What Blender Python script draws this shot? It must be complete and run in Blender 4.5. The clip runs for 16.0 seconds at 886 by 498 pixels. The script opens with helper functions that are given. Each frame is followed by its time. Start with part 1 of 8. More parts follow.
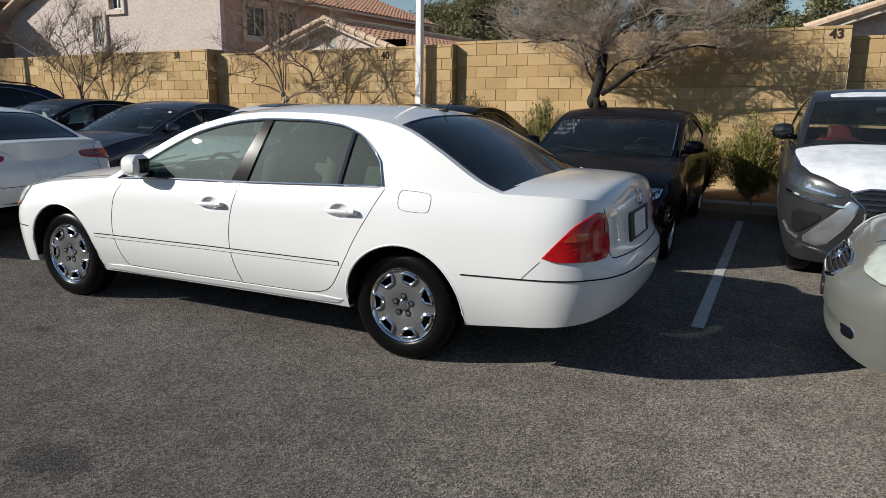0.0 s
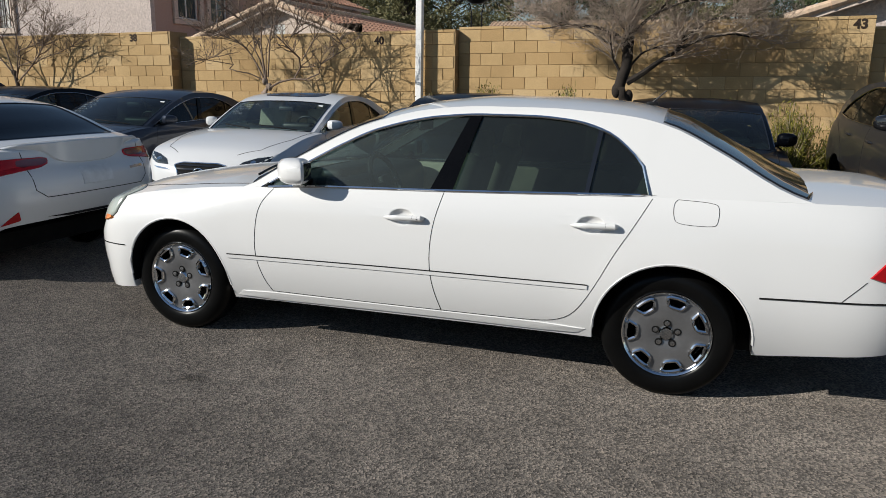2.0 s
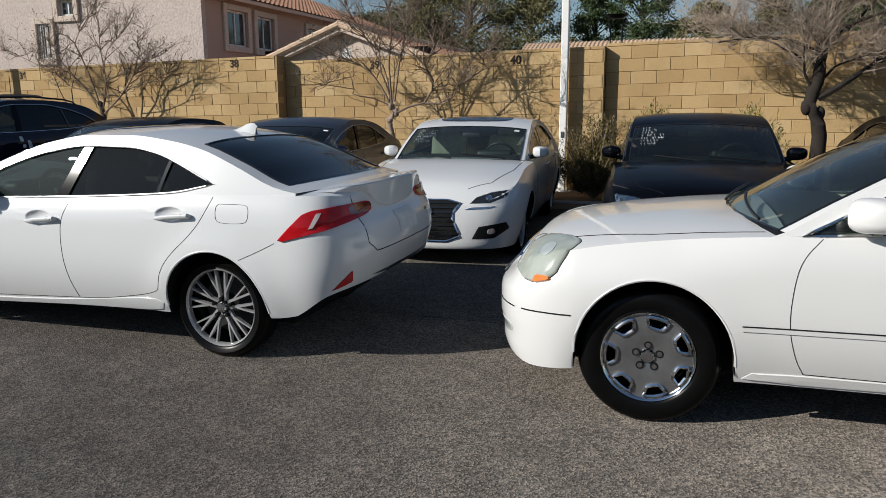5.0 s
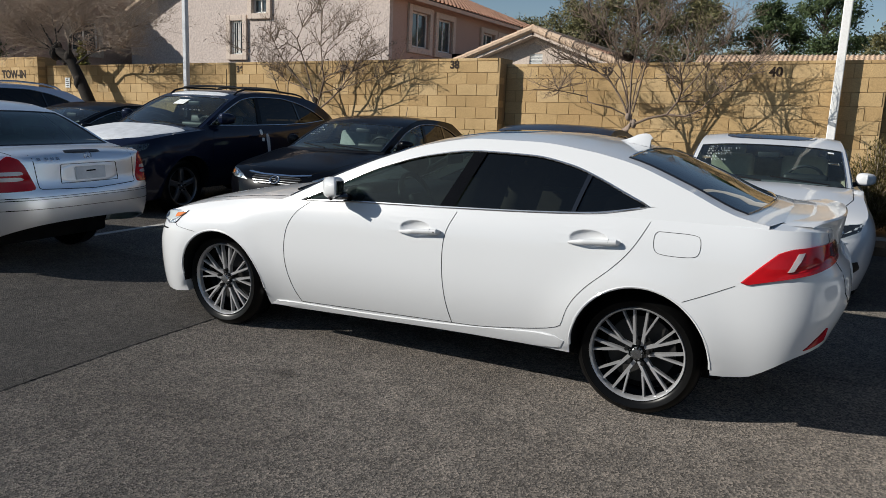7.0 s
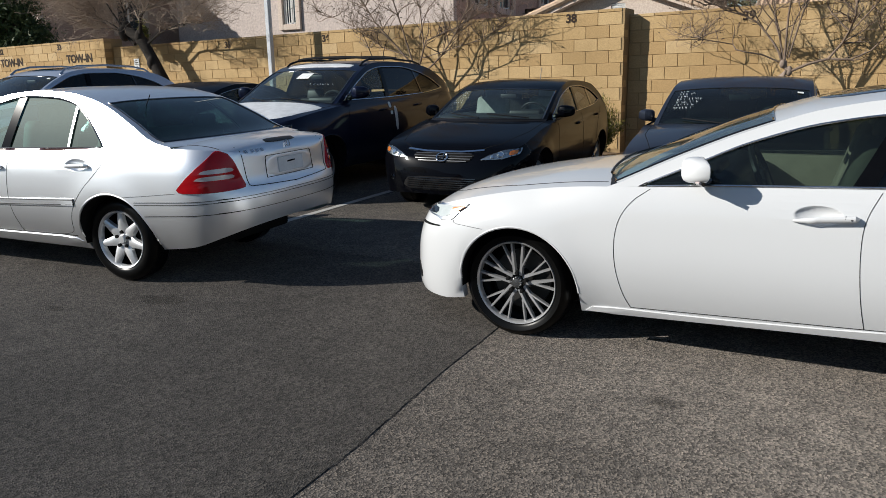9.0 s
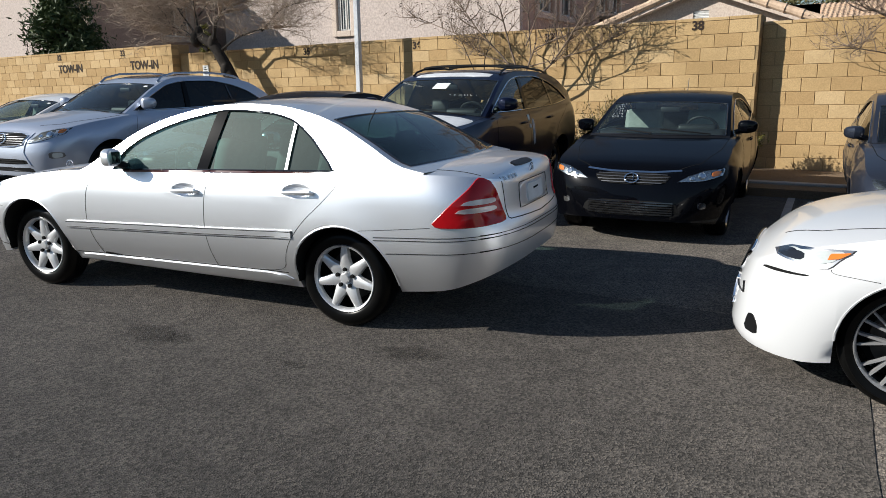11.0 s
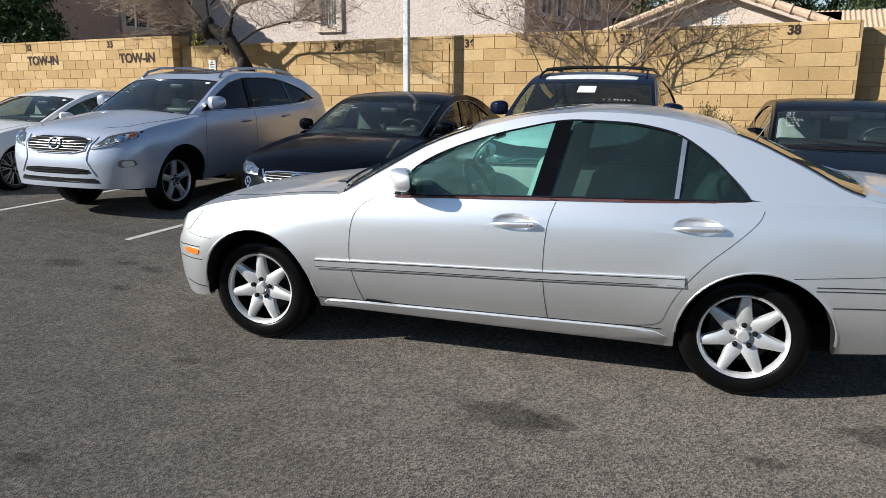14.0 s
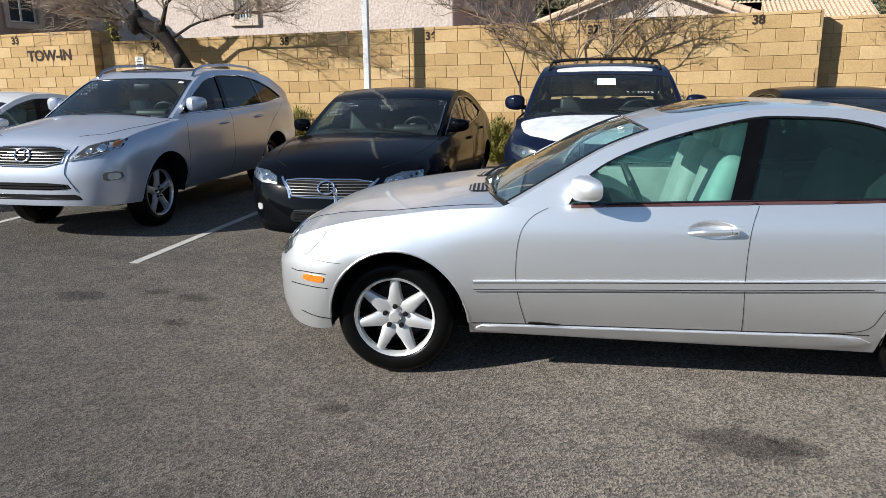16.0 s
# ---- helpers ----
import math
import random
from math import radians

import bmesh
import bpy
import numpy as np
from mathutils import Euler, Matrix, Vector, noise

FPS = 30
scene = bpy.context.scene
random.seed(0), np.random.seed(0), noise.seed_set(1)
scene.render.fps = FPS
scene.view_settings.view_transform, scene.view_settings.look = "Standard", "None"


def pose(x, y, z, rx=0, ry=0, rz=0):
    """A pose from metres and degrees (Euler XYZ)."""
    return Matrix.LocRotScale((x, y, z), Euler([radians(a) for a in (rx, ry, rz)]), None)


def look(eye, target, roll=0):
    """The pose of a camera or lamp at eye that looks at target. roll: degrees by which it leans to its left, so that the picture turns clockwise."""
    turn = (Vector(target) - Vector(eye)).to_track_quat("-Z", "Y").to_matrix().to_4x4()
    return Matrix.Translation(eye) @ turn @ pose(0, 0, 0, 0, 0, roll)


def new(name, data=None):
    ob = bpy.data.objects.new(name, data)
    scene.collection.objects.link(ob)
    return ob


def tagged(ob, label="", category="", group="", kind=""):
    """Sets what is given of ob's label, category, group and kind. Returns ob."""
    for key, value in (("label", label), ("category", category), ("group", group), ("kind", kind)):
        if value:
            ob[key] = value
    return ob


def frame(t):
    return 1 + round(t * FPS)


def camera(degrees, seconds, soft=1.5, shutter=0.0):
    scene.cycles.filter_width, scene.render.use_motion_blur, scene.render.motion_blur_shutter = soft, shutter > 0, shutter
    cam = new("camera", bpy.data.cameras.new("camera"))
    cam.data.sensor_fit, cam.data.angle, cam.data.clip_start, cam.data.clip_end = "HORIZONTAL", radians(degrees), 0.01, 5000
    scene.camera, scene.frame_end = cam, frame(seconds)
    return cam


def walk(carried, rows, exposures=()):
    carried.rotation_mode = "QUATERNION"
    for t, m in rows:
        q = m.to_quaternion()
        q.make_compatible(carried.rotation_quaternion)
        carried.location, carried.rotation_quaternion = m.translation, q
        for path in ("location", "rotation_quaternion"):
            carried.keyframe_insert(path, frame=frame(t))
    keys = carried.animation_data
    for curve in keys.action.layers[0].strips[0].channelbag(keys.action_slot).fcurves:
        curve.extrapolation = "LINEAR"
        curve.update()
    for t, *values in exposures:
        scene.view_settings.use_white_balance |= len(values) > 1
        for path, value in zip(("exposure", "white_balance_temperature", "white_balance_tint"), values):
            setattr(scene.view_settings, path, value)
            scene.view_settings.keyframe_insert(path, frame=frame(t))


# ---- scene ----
cam = camera(62.47, 16.0, 0.4)
# seconds, eye x y z, yaw to the left, pitch up, roll
PATH = [
    (0.0, -0.000, 0.000, 1.558, 28.23, -11.98, 0.75),
    (0.5, -0.534, -0.029, 1.571, 23.45, -11.71, 1.61),
    (1.0, -1.023, -0.065, 1.560, 22.55, -12.96, 0.77),
    (1.5, -1.527, -0.110, 1.564, 22.51, -12.82, -0.04),
    (2.0, -2.012, -0.127, 1.551, 20.40, -12.83, 0.97),
    (2.5, -2.506, -0.051, 1.552, 18.48, -13.82, 1.81),
    (3.0, -2.990, -0.055, 1.538, 19.02, -12.17, 0.30),
    (3.5, -3.472, -0.017, 1.503, 19.23, -11.63, -0.09),
    (3.7, -3.683, 0.001, 1.497, 18.93, -12.05, -0.51),
    (5.8, -5.627, -0.000, 1.507, 21.70, -9.61, 0.10),
    (6.0, -5.824, 0.008, 1.505, 23.13, -9.45, 0.72),
    (6.5, -6.298, 0.043, 1.487, 26.36, -11.73, 2.54),
    (7.0, -6.771, 0.009, 1.479, 28.83, -10.63, 2.38),
    (7.5, -7.235, -0.054, 1.502, 30.32, -10.60, 0.70),
    (8.0, -7.714, -0.087, 1.505, 30.53, -11.62, 1.84),
    (8.5, -8.210, -0.147, 1.500, 30.21, -12.95, -0.18),
    (9.0, -8.675, -0.154, 1.489, 30.66, -13.60, -1.03),
    (9.5, -9.140, -0.170, 1.514, 30.71, -14.65, 1.40),
    (10.0, -9.612, -0.247, 1.544, 30.75, -12.50, -1.42),
    (10.2, -9.802, -0.273, 1.550, 31.71, -12.89, -1.10),
    (12.3, -11.821, -0.404, 1.527, 28.94, -13.73, 0.88),
    (12.5, -12.015, -0.452, 1.531, 25.97, -13.36, -0.87),
    (13.0, -12.459, -0.458, 1.535, 22.52, -14.13, 0.78),
    (13.5, -12.885, -0.474, 1.547, 23.32, -13.76, 1.11),
    (14.0, -13.348, -0.577, 1.562, 24.55, -13.04, 0.36),
    (14.5, -13.726, -0.639, 1.561, 21.53, -13.24, 2.32),
    (15.0, -14.133, -0.637, 1.586, 20.91, -14.28, -0.48),
    (15.5, -14.510, -0.707, 1.619, 19.37, -13.22, -1.24),
    (16.0, -14.872, -0.645, 1.585, 15.66, -13.59, -0.59),
]


def eye_row(t, x, y, z, yaw, pitch, roll):
    a, p = radians(yaw), radians(pitch)
    ahead = Vector((-math.sin(a) * math.cos(p), math.cos(a) * math.cos(p), math.sin(p)))
    eye = Vector((x, y, z))
    return t, look(eye, eye + ahead, roll)


EXPOSURES = [(0.0, 0.27), (1.5, 0.2), (2.5, 0.05), (3.5, 0.03), (6.5, 0.1), (9.0, 0.22), (12.5, 0.55), (16.0, 0.7)]
walk(cam, [eye_row(*r) for r in PATH], EXPOSURES)

# ---- light ----
SUN_AZ, SUN_EL = 39.0, 27.5   # the light travels towards +x, turned by SUN_AZ towards +y
world = bpy.data.worlds.new("sky")
scene.world = world
world.use_nodes = True
wn = world.node_tree.nodes
sky = wn.new("ShaderNodeTexSky")
sky.sky_type = "NISHITA"
sky.sun_disc = False
sky.sun_elevation = radians(SUN_EL)
sky.sun_rotation = radians(270.0 - SUN_AZ)
sky.air_density, sky.dust_density, sky.ozone_density = 1.0, 0.15, 2.0
wn["Background"].inputs["Strength"].default_value = 0.069
world.node_tree.links.new(sky.outputs["Color"], wn["Background"].inputs["Color"])
sun_data = bpy.data.lights.new("sun", "SUN")
sun_data.energy, sun_data.angle, sun_data.color = 5.0, radians(0.53), (1.0, 0.965, 0.895)
sun = new("sun", sun_data)
ce = math.cos(radians(SUN_EL))
sun_way = Vector((ce * math.cos(radians(SUN_AZ)), ce * math.sin(radians(SUN_AZ)), -math.sin(radians(SUN_EL))))
sun.rotation_euler = sun_way.to_track_quat("-Z", "Y").to_euler()
sun.location = (-30, -20, 30)

# ---- materials ----
def node(nt, kind, **ins):
    n = nt.nodes.new(kind)
    for k, v in ins.items():
        n.inputs[k.replace("_", " ")].default_value = v
    return n


def ramp(nt, fac, stops):
    r = nt.nodes.new("ShaderNodeValToRGB")
    els = r.color_ramp.elements
    while len(els) < len(stops):
        els.new(0.5)
    for e, (p, c) in zip(els, stops):
        e.position, e.color = p, (*c, 1)
    nt.links.new(fac, r.inputs["Fac"])
    return r.outputs["Color"]


def mix(nt, fac, a, b, kind="MIX"):
    m = nt.nodes.new("ShaderNodeMix")
    m.data_type, m.blend_type = "RGBA", kind
    for sock, val in ((m.inputs[0], fac), (m.inputs[6], a), (m.inputs[7], b)):
        if hasattr(val, "is_linked"):
            nt.links.new(val, sock)
        else:
            sock.default_value = val if isinstance(val, float) else (*val, 1)
    return m.outputs[2]


def noise_fac(nt, scale, detail=4.0, rough=0.55, coords=None):
    n = node(nt, "ShaderNodeTexNoise", Scale=scale, Detail=detail, Roughness=rough)
    if coords is not None:
        nt.links.new(coords, n.inputs["Vector"])
    return n.outputs["Fac"]


def base_mat(name, color=(0.5, 0.5, 0.5), rough=0.5, metal=0.0, coat=0.0, spec=0.5):
    m = bpy.data.materials.new(name)
    m.use_nodes = True
    b = m.node_tree.nodes["Principled BSDF"]
    b.inputs["Base Color"].default_value = (*color, 1)
    b.inputs["Roughness"].default_value = rough
    b.inputs["Metallic"].default_value = metal
    b.inputs["Coat Weight"].default_value = coat
    b.inputs["Coat Roughness"].default_value = 0.03
    b.inputs["Specular IOR Level"].default_value = spec
    return m, m.node_tree, b


def world_coords(nt):
    return nt.nodes.new("ShaderNodeNewGeometry").outputs["Position"]


def object_coords(nt):
    return nt.nodes.new("ShaderNodeTexCoord").outputs["Object"]


def bump(nt, b, height, strength, dist):
    n = node(nt, "ShaderNodeBump", Strength=strength, Distance=dist)
    nt.links.new(height, n.inputs["Height"])
    nt.links.new(n.outputs["Normal"], b.inputs["Normal"])


def varied(name, c0, c1, rough=0.8, scale=3.0, fine=40.0, bump_s=0.3, bump_d=0.01, metal=0.0, spec=0.3, worldspace=True):
    """Two-scale colour variation with fine relief."""
    m, nt, b = base_mat(name, c0, rough, metal, 0.0, spec)
    p = world_coords(nt) if worldspace else object_coords(nt)
    big = noise_fac(nt, scale, 5.0, 0.6, p)
    small = noise_fac(nt, fine, 3.0, 0.6, p)
    col = mix(nt, big, c0, c1)
    col = mix(nt, 0.35, col, ramp(nt, small, [(0.3, (0.25, 0.25, 0.25)), (0.7, (0.8, 0.8, 0.8))]), "OVERLAY")
    nt.links.new(col, b.inputs["Base Color"])
    if bump_s:
        bump(nt, b, small, bump_s, bump_d)
    return m


def asphalt(name, dark, light, fleck, worn=None):
    m, nt, b = base_mat(name, dark, 0.9, 0.0, 0.0, 0.2)
    b.inputs["Diffuse Roughness"].default_value = 1.0
    p = world_coords(nt)
    vor = node(nt, "ShaderNodeTexVoronoi", Scale=105.0)
    nt.links.new(p, vor.inputs["Vector"])
    stone = ramp(nt, vor.outputs["Color"], [(0.18, (0.14, 0.14, 0.14)), (0.55, (0.48, 0.48, 0.48)), (0.90, fleck)])
    big = noise_fac(nt, 0.55, 6.0, 0.62, p)
    mid = noise_fac(nt, 4.5, 5.0, 0.65, p)
    col = mix(nt, ramp(nt, big, [(0.35, (0, 0, 0)), (0.68, (1, 1, 1))]), dark, light)
    if worn:
        # the sealer has worn off little by little towards -x
        sep = nt.nodes.new("ShaderNodeSeparateXYZ")
        nt.links.new(p, sep.inputs[0])
        rng_n = nt.nodes.new("ShaderNodeMapRange")
        for sock, v in zip(list(rng_n.inputs)[1:5], (-12.0, -14.8, 0.0, 1.0)):
            sock.default_value = v
        nt.links.new(sep.outputs[0], rng_n.inputs[0])
        old = mix(nt, big, worn[0], worn[1])
        col = mix(nt, rng_n.outputs[0], col, old)
    col = mix(nt, 0.82, col, stone, "OVERLAY")
    col = mix(nt, ramp(nt, mid, [(0.38, (0.28, 0.28, 0.28)), (0.62, (0, 0, 0))]), col, (0.028, 0.027, 0.026))
    # faint old drips
    oil = noise_fac(nt, 3.1, 2.0, 0.4, p)
    col = mix(nt, ramp(nt, oil, [(0.72, (0, 0, 0)), (0.80, (0.30, 0.30, 0.30))]), col, (0.03, 0.028, 0.026))
    nt.links.new(col, b.inputs["Base Color"])
    h = mix(nt, 0.5, vor.outputs["Distance"], noise_fac(nt, 160.0, 2.0, 0.6, p))
    bump(nt, b, h, 1.0, 0.010)
    return m


def paint(name, color, metal=0.0, rough=0.35, dust=0.05, spec=0.2, coat=0.55):
    m, nt, b = base_mat(name, color, rough, metal, coat, spec)
    b.inputs["Coat IOR"].default_value = 1.5
    p = object_coords(nt)
    n1 = noise_fac(nt, 1.7, 5.0, 0.65, p)
    n2 = noise_fac(nt, 26.0, 3.0, 0.6, p)
    col = mix(nt, ramp(nt, n1, [(0.45, (0, 0, 0)), (0.75, (dust, dust, dust))]), color, (0.42, 0.37, 0.30))
    nt.links.new(col, b.inputs["Base Color"])
    r = ramp(nt, n2, [(0.3, (0.025, 0.025, 0.025)), (0.75, (0.07 + dust * 0.6,) * 3)])
    nt.links.new(r, b.inputs["Coat Roughness"])
    bump(nt, b, noise_fac(nt, 2.2, 2.0, 0.4, p), 0.04, 0.02)
    return m


def tinted_glass(name, tint, gloss_rough=0.0, dust=0.012, dust_haze_color=(0.46, 0.52, 0.50), film_gloss=0.016):
    m = bpy.data.materials.new(name)
    m.use_nodes = True
    nt = m.node_tree
    nt.nodes.remove(nt.nodes["Principled BSDF"])
    out = nt.nodes["Material Output"]
    tr = node(nt, "ShaderNodeBsdfTransparent", Color=(*tint, 1))
    gl = node(nt, "ShaderNodeBsdfGlossy", Color=(1, 1, 1, 1), Roughness=gloss_rough)
    # a thin pane mirrors alike from both sides: 4 per cent head on, all at grazing angles
    lw = node(nt, "ShaderNodeLayerWeight", Blend=0.5)
    steep = nt.nodes.new("ShaderNodeMath")
    steep.operation, steep.inputs[1].default_value = "POWER", 5.0
    nt.links.new(lw.outputs["Facing"], steep.inputs[0])
    fr = nt.nodes.new("ShaderNodeMath")
    fr.operation, fr.inputs[1].default_value, fr.inputs[2].default_value = "MULTIPLY_ADD", 0.95, 0.032
    nt.links.new(steep.outputs[0], fr.inputs[0])
    mx = nt.nodes.new("ShaderNodeMixShader")
    nt.links.new(fr.outputs[0], mx.inputs[0])
    # a thin film of dust that catches the sun; its colour also holds painted haze
    df = node(nt, "ShaderNodeBsdfDiffuse", Color=(*dust_haze_color, 1))
    film = nt.nodes.new("ShaderNodeMixShader")
    haze = nt.nodes.new("ShaderNodeMixShader")
    haze.inputs[0].default_value = film_gloss
    wide = node(nt, "ShaderNodeBsdfGlossy", Color=(0.86, 1.0, 0.95, 1), Roughness=0.45)
    nt.links.new(ramp(nt, noise_fac(nt, 2.3, 5.0, 0.6, object_coords(nt)), [(0.3, (dust * 0.5,) * 3), (0.7, (dust * 1.6,) * 3)]), film.inputs[0])
    nt.links.new(tr.outputs[0], film.inputs[1])
    nt.links.new(df.outputs[0], film.inputs[2])
    nt.links.new(film.outputs[0], haze.inputs[1])
    nt.links.new(wide.outputs[0], haze.inputs[2])
    nt.links.new(haze.outputs[0], mx.inputs[1])
    nt.links.new(gl.outputs[0], mx.inputs[2])
    nt.links.new(mx.outputs[0], out.inputs["Surface"])
    return m


def plain(name, color, rough=0.5, metal=0.0, coat=0.0, spec=0.5):
    m, nt, b = base_mat(name, color, rough, metal, coat, spec)
    n = noise_fac(nt, 9.0, 4.0, 0.6, object_coords(nt))
    hi = tuple(min(1, c * 1.12 + 0.0005) for c in color)
    lo = tuple(c * 0.84 for c in color)
    nt.links.new(ramp(nt, n, [(0.3, lo), (0.7, hi)]), b.inputs["Base Color"])
    return m


def block_mat():
    m, nt, b = base_mat("split_block", (0.5, 0.36, 0.18), 0.92, 0, 0, 0.2)
    p = world_coords(nt)
    info = nt.nodes.new("ShaderNodeObjectInfo")
    tone = ramp(nt, info.outputs["Random"], [(0.0, (0.415, 0.275, 0.132)), (0.45, (0.475, 0.325, 0.160)), (0.8, (0.52, 0.365, 0.188)), (1.0, (0.555, 0.402, 0.222))])
    small = noise_fac(nt, 75.0, 4.0, 0.7, p)
    big = noise_fac(nt, 1.1, 6.0, 0.65, p)
    col = mix(nt, 0.5, tone, ramp(nt, small, [(0.25, (0.22, 0.22, 0.22)), (0.75, (0.8, 0.8, 0.8))]), "OVERLAY")
    col = mix(nt, ramp(nt, big, [(0.42, (0, 0, 0)), (0.72, (0.5, 0.5, 0.5))]), col, (0.32, 0.215, 0.10))
    nt.links.new(col, b.inputs["Base Color"])
    bump(nt, b, small, 0.6, 0.008)
    return m


def stain_mat():
    """Dried oil: dark and blotchy, thinning out to clear asphalt at its rim."""
    m, nt, b = base_mat("oil_film", (0.035, 0.032, 0.029), 0.7, 0, 0, 0.3)
    tc = nt.nodes.new("ShaderNodeTexCoord").outputs["Object"]
    ln = nt.nodes.new("ShaderNodeVectorMath")
    ln.operation = "LENGTH"
    nt.links.new(tc, ln.inputs[0])
    n = noise_fac(nt, 2.2, 6.0, 0.7, tc)
    add = nt.nodes.new("ShaderNodeMath")
    add.operation = "SUBTRACT"
    nt.links.new(n, add.inputs[0])
    mul = nt.nodes.new("ShaderNodeMath")
    mul.operation, mul.inputs[1].default_value = "MULTIPLY", 0.42
    nt.links.new(ln.outputs["Value"], mul.inputs[0])
    nt.links.new(mul.outputs[0], add.inputs[1])
    nt.links.new(ramp(nt, add.outputs[0], [(0.12, (0, 0, 0)), (0.34, (0.36, 0.36, 0.36))]), b.inputs["Alpha"])
    return m


